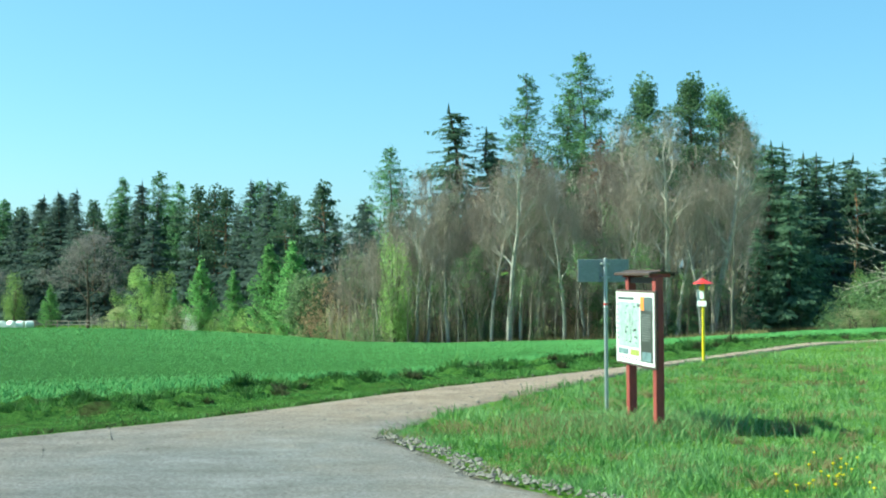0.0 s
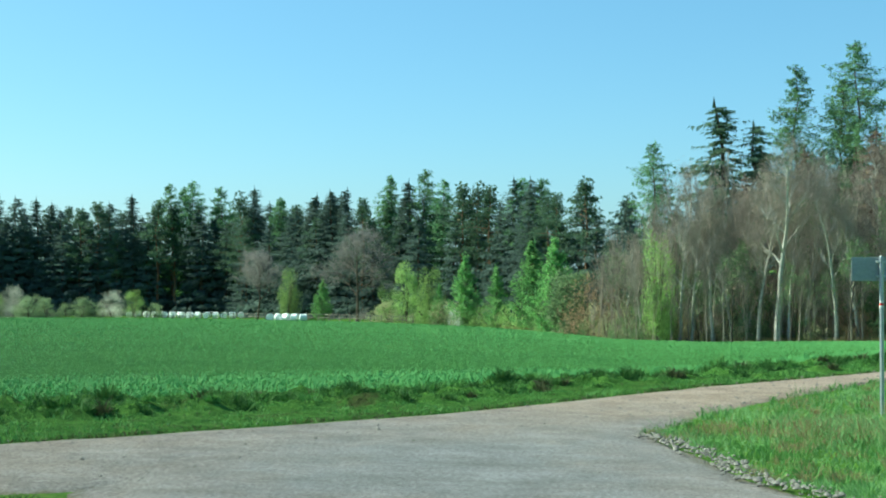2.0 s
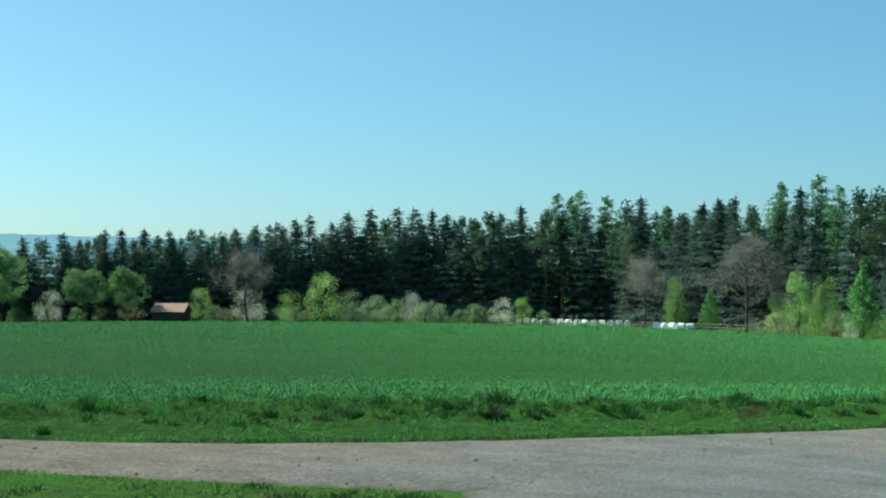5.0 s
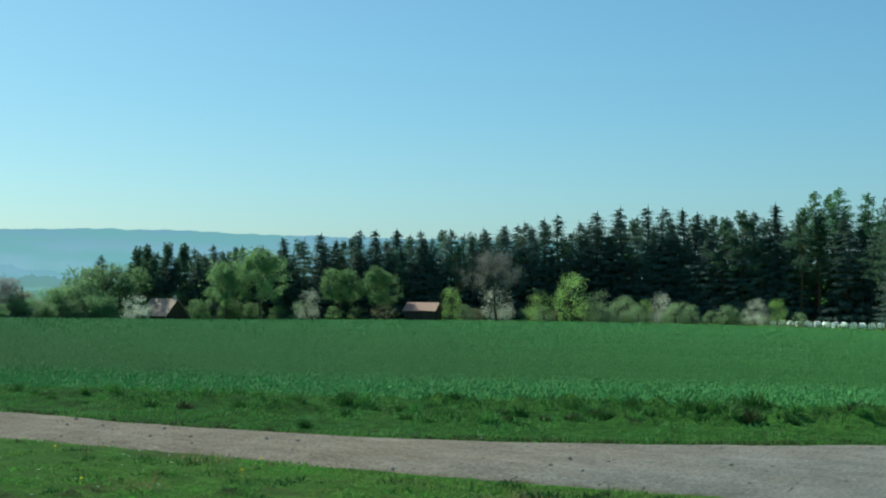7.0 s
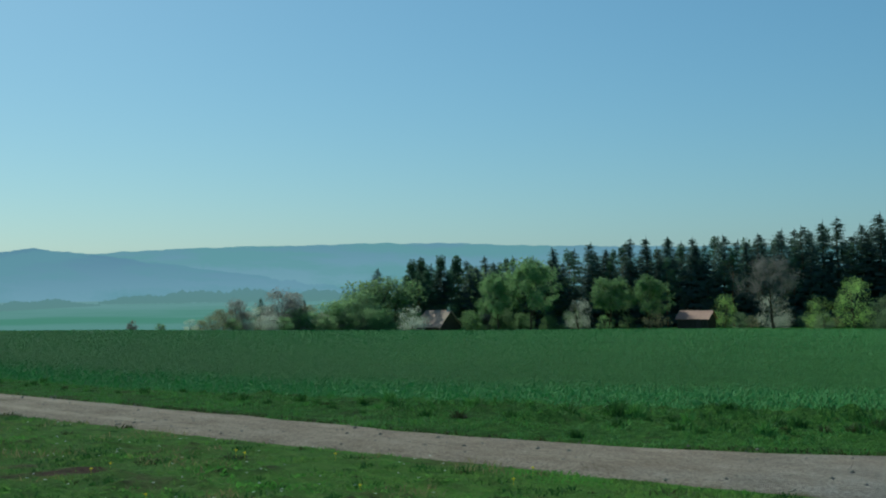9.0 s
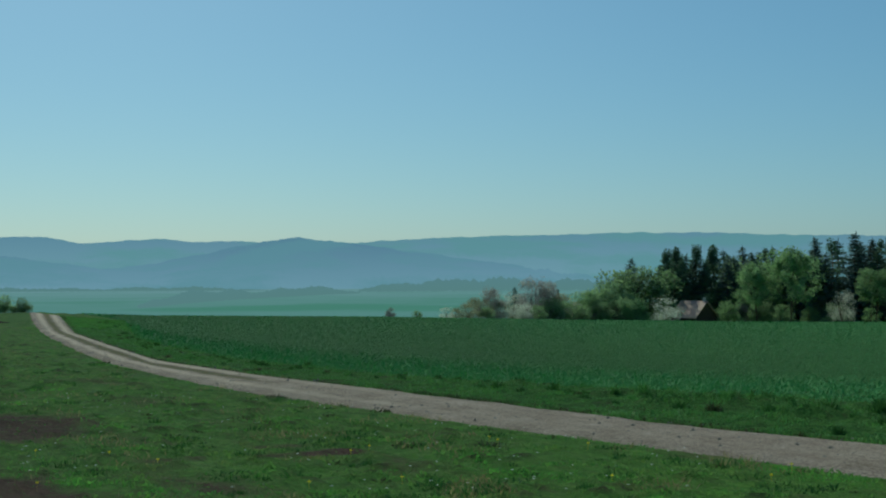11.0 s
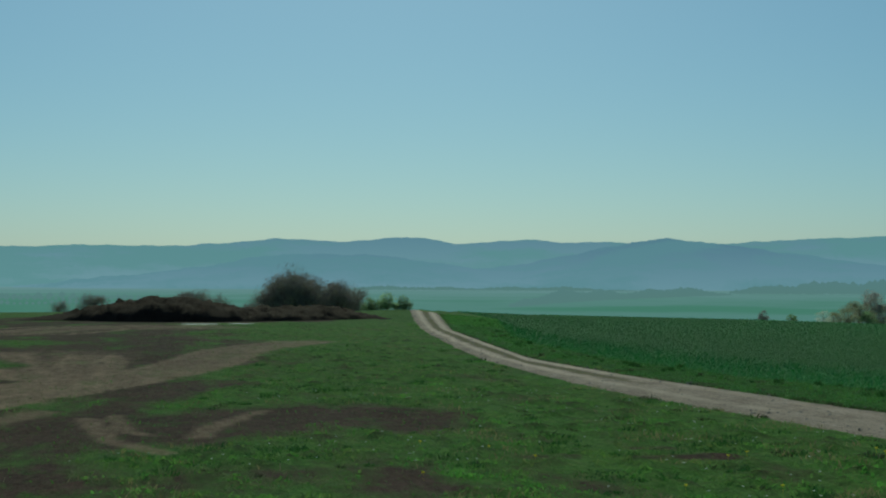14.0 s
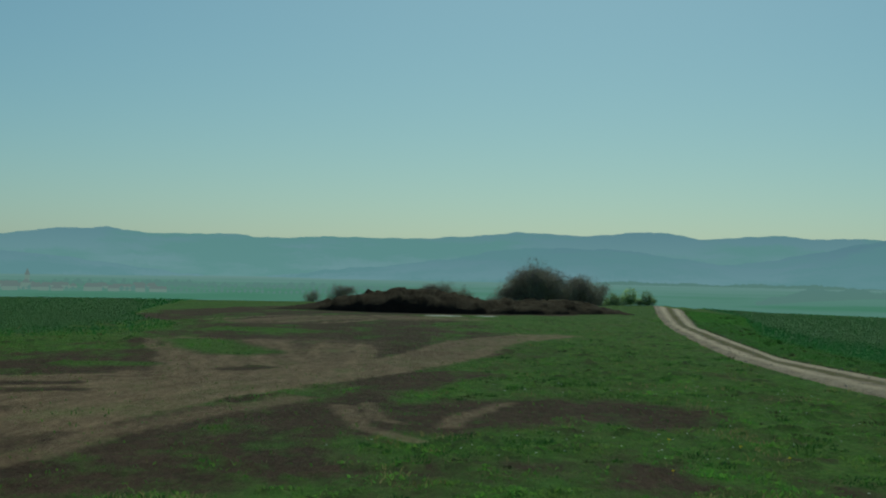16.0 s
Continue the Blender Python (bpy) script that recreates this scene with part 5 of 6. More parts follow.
def info_board():
    """Local x runs along the panel, y towards its back."""
    e = new("information_board")
    tagged(e, "roofed information board on two red-brown posts in tall grass", "sign board")
    far, near = Vector((2.40, 18.04, 0)), Vector((2.70, 16.53, 0))
    along = near - far
    turn = math.degrees(math.atan2(along.y, along.x))
    e.matrix_basis = pose(far.x, far.y, 0, 0, 0, turn)
    W = along.length
    for x in (0.36, W - 0.15):
        boxed("post", (x, 0.085, 0.99, 0.115, 0.115, 2.03), M_REDWOOD, e, 0.008)
    boxed("panel_frame", (W / 2, 0.012, 1.315, W, 0.03, 1.01), M_DARKWOOD, e, 0.006)
    panel = boxed("panel", (W / 2, -0.008, 1.315, W - 0.06, 0.012, 0.95), M_WHITE, e, 0.002, "white printed map panel")
    def print_(name, x0, x1, z0, z1, mat, lift=0.0):
        boxed(name, ((x0 + x1) / 2, -0.017 - lift, (z0 + z1) / 2, x1 - x0, 0.004, z1 - z0), mat, panel, 0.0)
    print_("map", 0.13, W * 0.62, 1.06, 1.66, M_MAP)
    print_("title_bar", 0.13, W * 0.50, 1.69, 1.725, M_INK)
    print_("picture", 0.13, W * 0.34, 0.955, 1.03, M_BLUEPIC)
    print_("picture", W * 0.40, W * 0.62, 0.955, 1.03, M_GREENPIC)
    print_("side_column", W * 0.66, W * 0.95, 0.89, 1.735, M_SLATE)
    print_("colour_block", W * 0.67, W * 0.75, 1.56, 1.735, M_ORANGE, 0.004)
    rng = random.Random(5)
    for k in range(12):
        z = 1.50 - k * 0.03
        print_("text_bar", W * 0.69, W * (0.90 + rng.uniform(-0.04, 0.02)), z, z + 0.006, M_SIGNBACK, 0.004)
    for k in range(8):
        z = 1.60 - k * 0.065
        print_("text_bar", 0.085, 0.115, z, z + 0.03, M_INK)
    for k in range(16):
        x, z = rng.gauss(W * 0.33, 0.13), rng.uniform(1.1, 1.36)
        print_("map_line", x, x + rng.uniform(0.008, 0.02), z, z + rng.uniform(0.08, 0.24), rng.choice([M_SIGNBACK, M_MAP, M_STEEL]), 0.003)
    print_("header_block", W * 0.66, W * 0.95, 1.56, 1.735, M_INK, 0.002)
    print_("header_tab", W * 0.58, W * 0.66, 1.60, 1.64, M_INK, 0.002)
    for k in range(14):
        x, z = rng.uniform(0.2, W * 0.56), rng.uniform(1.1, 1.6)
        print_("map_mark", x, x + rng.uniform(0.02, 0.09), z, z + rng.uniform(0.008, 0.03), rng.choice([M_INK, M_BLUEPIC, M_SLATE]), 0.004)
    for k in range(7):
        print_("emblem", 0.16 + k * 0.13, 0.20 + k * 0.13, 0.89, 0.915, M_INK)
    print_("picture", W * 0.70, W * 0.92, 0.90, 1.02, M_BLUEPIC, 0.004)
    boxed("cross_beam", (W / 2 + 0.05, 0.085, 1.95, W * 0.78, 0.05, 0.08), M_DARKWOOD, e)
    for x in (0.36, W - 0.15):
        boxed("bracket", (x, 0.11, 2.015, 0.06, 0.28, 0.05), M_REDWOOD, e)
    for sg in (-1, 1):
        t = pose(W / 2, 0.12, 2.065, 7 * sg)
        boxed("roof_board", (0, -0.085 * sg, 0.0, W - 0.16, 0.17, 0.02), M_DARKWOOD, e, 0.004, "", t)
        boxed("roof_edge", (0, -0.172 * sg, -0.012, W - 0.16, 0.016, 0.036), M_DARKWOOD, e, 0.004, "", t)
    boxed("ridge_cap", (W / 2, 0.12, 2.078, W - 0.15, 0.05, 0.02), M_DARKWOOD, e, 0.004)


info_board()


def road_sign():
    e = new("road_sign")
    tagged(e, "grey back of a road sign on a galvanised steel pole", "road sign")
    e.matrix_basis = pose(2.41, 19.3, -0.02, 0, 0, 8)
    rod("pole", (0, 0, 0), (0, 0, 2.27), 0.03, 0.03, M_STEEL, e)
    rod("pole_cap", (0, 0, 2.27), (0, 0, 2.285), 0.033, 0.02, M_STEEL, e)
    boxed("sign_plate", (-0.02, 0.05, 2.10, 0.78, 0.012, 0.34), M_SIGNBACK, e, 0.004)
    for z in (2.0, 2.2):
        boxed("clamp", (0, 0.02, z, 0.13, 0.075, 0.03), M_STEEL, e, 0.004)
    for z, m in ((1.62, M_WHITE), (1.585, M_REDPAINT), (1.55, M_WHITE)):
        rod("trail_mark", (0, 0, z), (0, 0, z + 0.034), 0.0315, 0.0315, m, e)


road_sign()


def trail_post():
    e = new("trail_post")
    tagged(e, "yellow trail post with a red cone hat and small white plates", "trail post")
    e.matrix_basis = pose(5.87, 29.4, -0.02, 0, 0, -40)
    rod("pole", (0, 0, 0), (0, 0, 1.80), 0.036, 0.034, M_YELLOWPAINT, e, 14)
    rod("hat", (0, 0, 1.78), (0, 0, 1.89), 0.25, 0.02, M_REDPAINT, e, 18, "red cone hat")
    rod("finial", (0, 0, 1.895), (0, 0, 1.93), 0.022, 0.012, M_REDPAINT, e)
    boxed("plate", (0.0, -0.055, 1.68, 0.14, 0.012, 0.10), M_YELLOWPAINT, e)
    boxed("plate", (0.0, -0.055, 1.52, 0.11, 0.012, 0.18), M_WHITE, e)
    boxed("plate", (0.0, -0.055, 1.33, 0.24, 0.012, 0.13), M_WHITE, e)
    boxed("plate", (-0.10, -0.02, 1.5, 0.07, 0.012, 0.30), M_BLUEPIC, e)


trail_post()

# ---- huts beyond the field, and bales in white film ----
M_ROOFTILE = surface("weathered_roof", (0.36, 0.235, 0.195), (0.47, 0.32, 0.27), 1.2, 14, 0.85, 0.4, 0.02)
M_ROOFRED = surface("red_brown_roof", (0.26, 0.125, 0.10), (0.42, 0.215, 0.17), 1.2, 14, 0.8, 0.4, 0.02)
M_PLANK = surface("dark_planks", (0.035, 0.026, 0.02), (0.09, 0.065, 0.05), 2, 20, 0.85, 0.4, 0.01, stretch=(4, 4, 0.4))
M_GLASS = surface("dark_window", (0.02, 0.03, 0.035), (0.05, 0.06, 0.07), 2, 10, 0.1, 0.0, 0.001)
M_PLASTER = surface("light_plaster", (0.45, 0.43, 0.38), (0.6, 0.58, 0.52), 1, 14, 0.9, 0.2, 0.01)


def hut(label, x, y, turn, L, W, wall, ridge, roof_mat, over=0.35, chimney=False, lit=True):
    e = new("hut")
    tagged(e, label, "house")
    e.matrix_basis = pose(x, y, ground_z(x, y) - 0.1, 0, 0, turn)
    boxed("wall", (0, 0, wall / 2, L, W, wall), M_PLANK, e, 0.02)
    for sx in (-1, 1):
        bm = bmesh.new()
        q = [bm.verts.new((sx * (L / 2 - 0.05), yy, zz)) for yy, zz in ((-W / 2, wall), (W / 2, wall), (0, ridge - 0.12))]
        r = [bm.verts.new((sx * (L / 2 - 0.25), v.co.y, v.co.z)) for v in q]
        bm.faces.new(q), bm.faces.new(r)
        for k in range(3):
            bm.faces.new((q[k], q[(k + 1) % 3], r[(k + 1) % 3], r[k]))
        part("gable", bm, M_PLANK, e)
    ang = math.atan2(ridge - wall, W / 2)
    slope = math.hypot(ridge - wall, W / 2) + over
    for sg in (-1, 1):
        t = pose(0, 0, ridge, math.degrees(ang) * sg)
        rf = boxed("roof", (0, -sg * slope / 2, 0, L + 2 * over, slope, 0.12), roof_mat, e, 0.01, "", t)
        for k in range(6):
            boxed("roof_batten", (-L / 2 + (k + 0.5) * L / 6, -sg * slope / 2, 0.075, 0.06, slope, 0.03), roof_mat, rf, 0.0, "", t)
    boxed("door", (L * 0.2, -W / 2 - 0.03, wall * 0.45, 0.9, 0.06, wall * 0.9), M_DARKWOOD, e, 0.01)
    if lit:
        win = boxed("window", (-L * 0.2, -W / 2 - 0.02, wall * 0.62, 0.8, 0.05, wall * 0.4), M_WHITE, e, 0.01)
        boxed("pane", (-L * 0.2, -W / 2 - 0.05, wall * 0.62, 0.66, 0.02, wall * 0.32), M_GLASS, win, 0.0)
    if chimney:
        boxed("chimney", (L * 0.42, 0, ridge + 0.25, 0.45, 0.45, 0.9), M_PLASTER, e, 0.02, "pale chimney")


hx, hy = polar(51.42, 256)
hut("small cottage with a steep weathered brown roof behind the field", hx, hy, 5, 6.6, 5.8, 1.1, 4.1, M_ROOFTILE, chimney=True)
sx_, sy_ = polar(40.2, 250)
hut("dark wooden shed with a red-brown roof", sx_, sy_, 20, 6.0, 4.4, 2.1, 3.5, M_ROOFRED, lit=False)

M_FILM = surface("white_bale_film", (0.66, 0.68, 0.68), (0.82, 0.84, 0.84), 2, 12, 0.3, 0.3, 0.02)


def bale(x, y, turn, s=1.0):
    e = new("hay_bale")
    tagged(e, "round bale wrapped in white plastic film on the field's edge", "hay bale", "row of wrapped bales")
    e.matrix_basis = pose(x, y, ground_z(x, y) - 0.05, 0, 0, turn)
    bm = bmesh.new()
    bmesh.ops.create_cone(bm, cap_ends=True, segments=20, radius1=0.6 * s, radius2=0.6 * s, depth=1.2 * s, matrix=Matrix.Translation((0, 0, 0.58 * s)) @ pose(0, 0, 0, 90, 0, 0))
    ends = [ed for ed in bm.edges if len([f for f in ed.link_faces if len(f.verts) > 4]) == 1]
    bmesh.ops.bevel(bm, geom=ends, offset=0.12 * s, segments=2, affect="EDGES")
    rng = random.Random(int(x * 10))
    for v in bm.verts:
        v.co += Vector((rng.gauss(0, 0.015), rng.gauss(0, 0.015), rng.gauss(0, 0.012)))
    part("film_wrap", bm, M_FILM, e)
    return e


for k in range(14):
    a = 25.1 - k * 0.365
    bale(*polar(a, 246 - k * 1.1), a + 90 * (k % 2) + k * 7, 0.95)
for k in range(5):
    bale(*polar(19.1 - k * 0.36, 203 - k * 1.5), 10 + k * 25, 0.95)

M_FENCEWOOD = surface("weathered_fence_wood", (0.16, 0.14, 0.12), (0.30, 0.27, 0.23), 2, 20, 0.9, 0.4, 0.01)


def pasture_fence():
    """Posts and two rails along the far edge of the field, before the bales."""
    e = new("pasture_fence")
    tagged(e, "low weathered wooden pasture fence before the wrapped bales", "fence")
    pts = []
    for k in range(30):
        a = 26.2 - k * 0.46
        x, y = polar(a, float(np.interp(a, LAND_AZ, EDGE_D)) - 4.5)
        pts.append(Vector((x, y, ground_z(x, y))))
    for p in pts:
        rod("post", p - Vector((0, 0, 0.1)), p + Vector((0, 0, 1.15)), 0.07, 0.06, M_FENCEWOOD, e, 7)
    for p, q in zip(pts[:-1], pts[1:]):
        for z in (0.55, 1.0):
            rod("rail", p + Vector((0, 0, z)), q + Vector((0, 0, z)), 0.035, 0.035, M_FENCEWOOD, e, 5)


pasture_fence()

# ---- the dung heap, the puddle and the bushes behind it ----
M_DUNG = surface("dark_dung", (0.010, 0.0072, 0.0062), (0.036, 0.026, 0.021), 1.5, 12, 0.95, 1.0, 0.08)
M_DUNG.node_tree.nodes["Principled BSDF"].inputs["Specular IOR Level"].default_value = 0.02


def dung_heap():
    spine = resample([(-66.5, -7.5), (-66, -4.5), (-64.5, -1.5), (-64, 1.5), (-65, 4.5), (-67.5, 8.5), (-68.5, 9.6)], 150)
    prof = np.interp(np.linspace(0, 1, 150), [0, 0.12, 0.22, 0.36, 0.46, 0.56, 0.68, 0.82, 0.93, 1], [0.03, 0.3, 0.7, 1.12, 1.05, 0.62, 0.55, 0.62, 0.35, 0.03])
    rng = np.random.default_rng(9)
    verts, m = [], 25
    d = np.gradient(spine, axis=0)
    nrm = np.stack([-d[:, 1], d[:, 0]], -1) / np.hypot(d[:, 0], d[:, 1])[:, None]
    for i in range(150):
        for j in range(m):
            w = (j / (m - 1) - 0.5) * 2
            z = prof[i] * max(0, 1 - abs(w) ** 2.2) ** 0.7
            p = spine[i] + nrm[i] * w * (2.0 + 0.6 * prof[i])
            lump = 0.2 * noise.noise(Vector((p[0] * 1.1, p[1] * 1.1, 3))) + 0.16 * noise.noise(Vector((p[0] * 2.6, p[1] * 2.6, 7))) + 0.14 * noise.noise(Vector((p[0] * 6, p[1] * 6, 11))) + rng.normal(0, 0.025)
            z = z + lump * min(1, z * 2.5)
            verts.append((p[0], p[1], ground_z(*p) + (z if abs(w) < 1 else -0.05)))
    faces = [(i * m + j, i * m + j + 1, (i + 1) * m + j + 1, (i + 1) * m + j) for i in range(149) for j in range(m - 1)]
    ob = mesh_object("manure_mound", verts, faces, M_DUNG, smooth=True)
    tagged(ob, "long low dark heap of dung on trampled ground", "heap")


dung_heap()
M_WATER, wt, wb = nodes_of("puddle_water")
wb.inputs["Base Color"].default_value, wb.inputs["Roughness"].default_value = (0.03, 0.028, 0.024, 1), 0.28
bump(wt, wb, noise_node(wt, 5.0, 2), 0.5, 0.05)


def puddle(x, y, rx, ry, seed):
    rng = random.Random(seed)
    bm = bmesh.new()
    vs = [bm.verts.new((x + math.cos(a) * rx * rng.uniform(0.75, 1.1), y + math.sin(a) * ry * rng.uniform(0.75, 1.1), ground_z(x, y) + 0.03)) for a in [k * math.pi / 12 for k in range(24)]]
    bm.faces.new(vs)
    me = bpy.data.meshes.new("puddle")
    bm.to_mesh(me)
    bm.free()
    me.materials.append(M_WATER)
    tagged(new("puddle", me), "shallow bright puddle before the dung heap", "puddle")


puddle(-58.6, 0.8, 0.6, 1.0, 1)
puddle(-59.0, 2.7, 0.3, 0.6, 2)
HEAPB = "bushes behind the dung heap"
twiggy = [shrub("bare_bush", "dense grey-brown bare bush behind the dung heap", HEAPB, 4, 5.0, sd, M_DARKTWIG, 0.4, 5200, 9, slim=0.11) for sd in (231, 232)]
plant_row(twiggy, [(*polar(a, d), hh) for a, d, hh in ((85.4, 105, 3.7), (84.7, 106, 3.9), (85.8, 107, 3.2), (83.3, 106, 3.1), (86.3, 105, 2.3), (83.8, 107, 3.2), (82.9, 107, 2.9), (82.4, 108, 2.7), (87.0, 104, 1.6), (85.0, 109, 4.0), (89.7, 100, 2.2), (93.4, 98, 1.8))], 233, [4] * 2, 1.05)
thorn = [broadleaf("bare_bush", "grey-brown bare bush behind the dung heap", "shrub", HEAPB, 5, sd, M_DARKTWIG, 0.1, 3, 0.8, 0.05, 0.5, 3, twig=M_DARKTWIG, slim=0.02, stems=7, limb=0.42, thin=0.015, slim_leaf=0.05) for sd in (91, 92)]
plant_row(thorn, [(*polar(a, d), hh) for a, d, hh in ((85.2, 105, 4.2), (84.4, 104.5, 3.8), (83.2, 105, 3.2), (86.1, 105, 3.0), (90.6, 99, 1.8), (88.3, 101, 2.0), (89.4, 100, 2.4), (93.8, 98, 2.0), (95.0, 97, 1.5))], 27, [4.4] * 2)
plant_row([shrub("bush", "small yellow-green bush on the crest of the meadow", HEAPB, 2, 1.8, sd, M_THICKET, 0.15, 1800) for sd in (93,)], [(*polar(a, 95), hh) for a, hh in ((81.7, 1.1), (81.0, 1.3), (80.3, 1.1))], 28, [2.0], 1.5)

# ---- grass, wheat, flowers and stones ----
def blades(name, P, height, width, lean, material, label, category, seed, kind="stuff", scale=1.0, lift=0.0, toward=None, combed=None):
    """Many curved blades at the plan points P, as one mesh. toward: the plan angle to which each one leans; combed: one
    to which all lean flat-on.
    """
    rng = np.random.default_rng(seed)
    n = len(P)
    h = height * scale * rng.uniform(0.55, 1.25, n)
    a, b = rng.uniform(0, 2 * np.pi, n), rng.uniform(0, 2 * np.pi, n)
    if toward is not None:
        b = toward + rng.normal(0, 0.8, n)
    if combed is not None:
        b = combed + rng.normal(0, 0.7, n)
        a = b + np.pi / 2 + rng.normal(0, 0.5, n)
    z = land(P[:, 0], P[:, 1]) - 0.01 + lift
    base = np.stack([P[:, 0], P[:, 1], z], -1)
    s = np.stack([np.cos(a), np.sin(a), np.zeros(n)], -1) * (width * rng.uniform(0.7, 1.3, n))[:, None] * 0.5
    out = np.stack([np.cos(b), np.sin(b), np.zeros(n)], -1) * (h * lean * rng.uniform(0.3, 1.4, n))[:, None]
    up = np.stack([np.zeros(n), np.zeros(n), h], -1)
    mid = base + up * 0.6 + out * 0.35
    tip = base + up * 0.97 + out
    v = np.stack([base - s, base + s, mid + s * 0.8, mid - s * 0.8, tip], 1).reshape(-1, 3)
    me = bpy.data.meshes.new(name)
    me.vertices.add(len(v))
    me.vertices.foreach_set("co", v.astype(np.float32).ravel())
    k = np.arange(n)[:, None] * 5
    loops = np.concatenate([k + [0, 1, 2, 3], k + [3, 2, 4]], 1).ravel()
    me.loops.add(len(loops))
    me.loops.foreach_set("vertex_index", loops.astype(np.int32))
    me.polygons.add(2 * n)
    me.polygons.foreach_set("loop_start", np.stack([np.arange(n) * 7, np.arange(n) * 7 + 4], 1).ravel().astype(np.int32))
    me.polygons.foreach_set("loop_total", np.tile([4, 3], n).astype(np.int32))
    me.update(calc_edges=True)
    me.materials.append(material)
    return tagged(new(name, me), label, category, kind=kind)


def patchy(P, scale, seed):
    return np.array([noise.noise(Vector((x * scale, y * scale, seed))) for x, y in P])


def scatter(n, az0, az1, d0, d1, seed, power=1.0):
    """Plan points in a sector; a power above 1 sets more of them near."""
    rng = np.random.default_rng(seed)
    a = np.radians(rng.uniform(az0, az1, n))
    d = d0 + (d1 - d0) * rng.uniform(0, 1, n) ** power
    return np.stack([-d * np.sin(a), d * np.cos(a)], -1)


FIELD_SIDE = FIELD_EDGE + [(-90, 30), (-90, 120), (60, 120)]


def meadow():
    P = scatter(560000, 18, 112, 10.5, 60, 101, 1.6)
    keep = ~inside(P, ROAD_POLY) & ~inside(P, APRON_POLY) & ~inside(P, FIELD_SIDE)
    P = P[keep]
    yard = np.maximum(ragged(P[:, 0], P[:, 1], worn_by(P[:, 0], P[:, 1], SOIL)), worn_by(P[:, 0], P[:, 1], TRACK))
    yard *= 1 - 0.8 * worn_by(P[:, 0], P[:, 1], ISLAND)
    rng = np.random.default_rng(5)
    P = P[rng.uniform(0, 1, len(P)) > np.clip(yard * 1.75 - 0.08, 0, 0.96)]
    lush = patchy(P, 0.5, 4.0)
    long = (P[:, 0] > -3) & (P[:, 1] > 0)
    lumps = 0.85 + 0.9 * np.clip(patchy(P, 1.3, 14.0) + 0.5 * patchy(P, 3.1, 15.0), -0.5, 0.9)
    rise = clods(P[:, 0], P[:, 1]) * (P[:, 0] < -7)
    blades("meadow_grass", P[~long], 0.042, 0.018, 1.0, M_MEADOW, "short green spring grass of the meadow", "grass", 1, scale=lumps[~long], lift=rise[~long] * 0.9)
    V = scatter(92000, -24, 6, 11, 46, 102, 1.5)
    V = V[~inside(V, ROAD_POLY) & ~inside(V, APRON_POLY) & ~inside(V, FIELD_SIDE)]
    tall = 0.75 + 1.1 * np.clip(patchy(V, 0.6, 2.0) + 0.25 * patchy(V, 2.5, 5.0), -0.4, 0.8) + 2.0 * np.exp(-((V[:, 0] - 2.6) ** 2 + (V[:, 1] - 17.3) ** 2) / 0.9)
    blades("verge_grass", V, 0.095, 0.010, 0.85, M_BLADE, "lush green grass of the verge round the board", "grass", 2, scale=tall)
    # long grass and straw left standing round the board's posts
    n = 3600
    N = np.array([2.45, 17.1]) + rng.normal(0, 1, (n, 2)) * np.array([0.75, 0.62])
    pale = rng.uniform(0, 1, n) < 0.42
    blades("board_foot_grass", N[~pale], 0.24, 0.011, 0.8, M_BLADE, "long green grass round the posts of the board", "grass", 63)
    blades("board_foot_straw", N[pale] - np.array([0.25, 0.15]), 0.22, 0.010, 1.3, M_DRY, "pale bent straw round the posts of the board", "grass", 64)
    # uneven tufts and flattened straw in the verge
    C = scatter(520, -22, 4, 11.2, 30, 56, 1.2)
    C = C[~inside(C, ROAD_POLY) & ~inside(C, APRON_POLY) & ~inside(C, FIELD_SIDE)]
    k = rng.integers(0, len(C), 19000)
    S = (0.07 + 0.22 * rng.uniform(0, 1, len(C)) ** 2)[k]
    r, t = np.sqrt(rng.uniform(0, 1, len(k))), rng.uniform(0, 2 * np.pi, len(k))
    Q = C[k] + np.stack([np.cos(t), np.sin(t)], -1) * (r * S)[:, None]
    straw = k % 4 == 0
    blades("verge_tufts", Q[~straw], 0.2, 0.009, 0.8, M_STRIP, "rank uneven tufts in the verge", "grass", 61, scale=((1.25 - 0.7 * r) * (0.5 + 2.2 * S))[~straw])
    blades("verge_straw", Q[straw], 0.12, 0.009, 1.6, M_DRY, "flattened pale straw in the verge", "grass", 62, scale=(1.3 - 0.6 * r)[straw])
    W = V[patchy(V, 1.4, 19.0) > 0.30]
    blades("verge_dry_grass", W, 0.13, 0.010, 0.9, M_DRY, "pale dry stalks in the verge", "grass", 8)
    Q = P[(patchy(P, 0.9, 9.0) > 0.28)]
    blades("dry_grass", Q[::4] + 0.03, 0.10, 0.010, 0.9, M_DRY, "pale dry stalks among the green grass", "grass", 3)
    T = P[(lush > 0.32)][::2]
    blades("rank_grass", T, 0.06, 0.02, 0.9, M_TUFT, "darker ranker tufts in the meadow", "grass", 4)
    # low dark clumps dotted over the meadow
    C = scatter(1300, 28, 106, 11.5, 40, 55, 1.3)
    C = C[~inside(C, ROAD_POLY) & ~inside(C, APRON_POLY) & ~inside(C, FIELD_SIDE)]
    C = C[np.maximum(worn_by(C[:, 0], C[:, 1], SOIL), worn_by(C[:, 0], C[:, 1], TRACK)) < 0.35]
    k = rng.integers(0, len(C), 32000)
    S = (0.07 + 0.26 * rng.uniform(0, 1, len(C)) ** 2)[k]
    r, t = np.sqrt(rng.uniform(0, 1, len(k))), rng.uniform(0, 2 * np.pi, len(k))
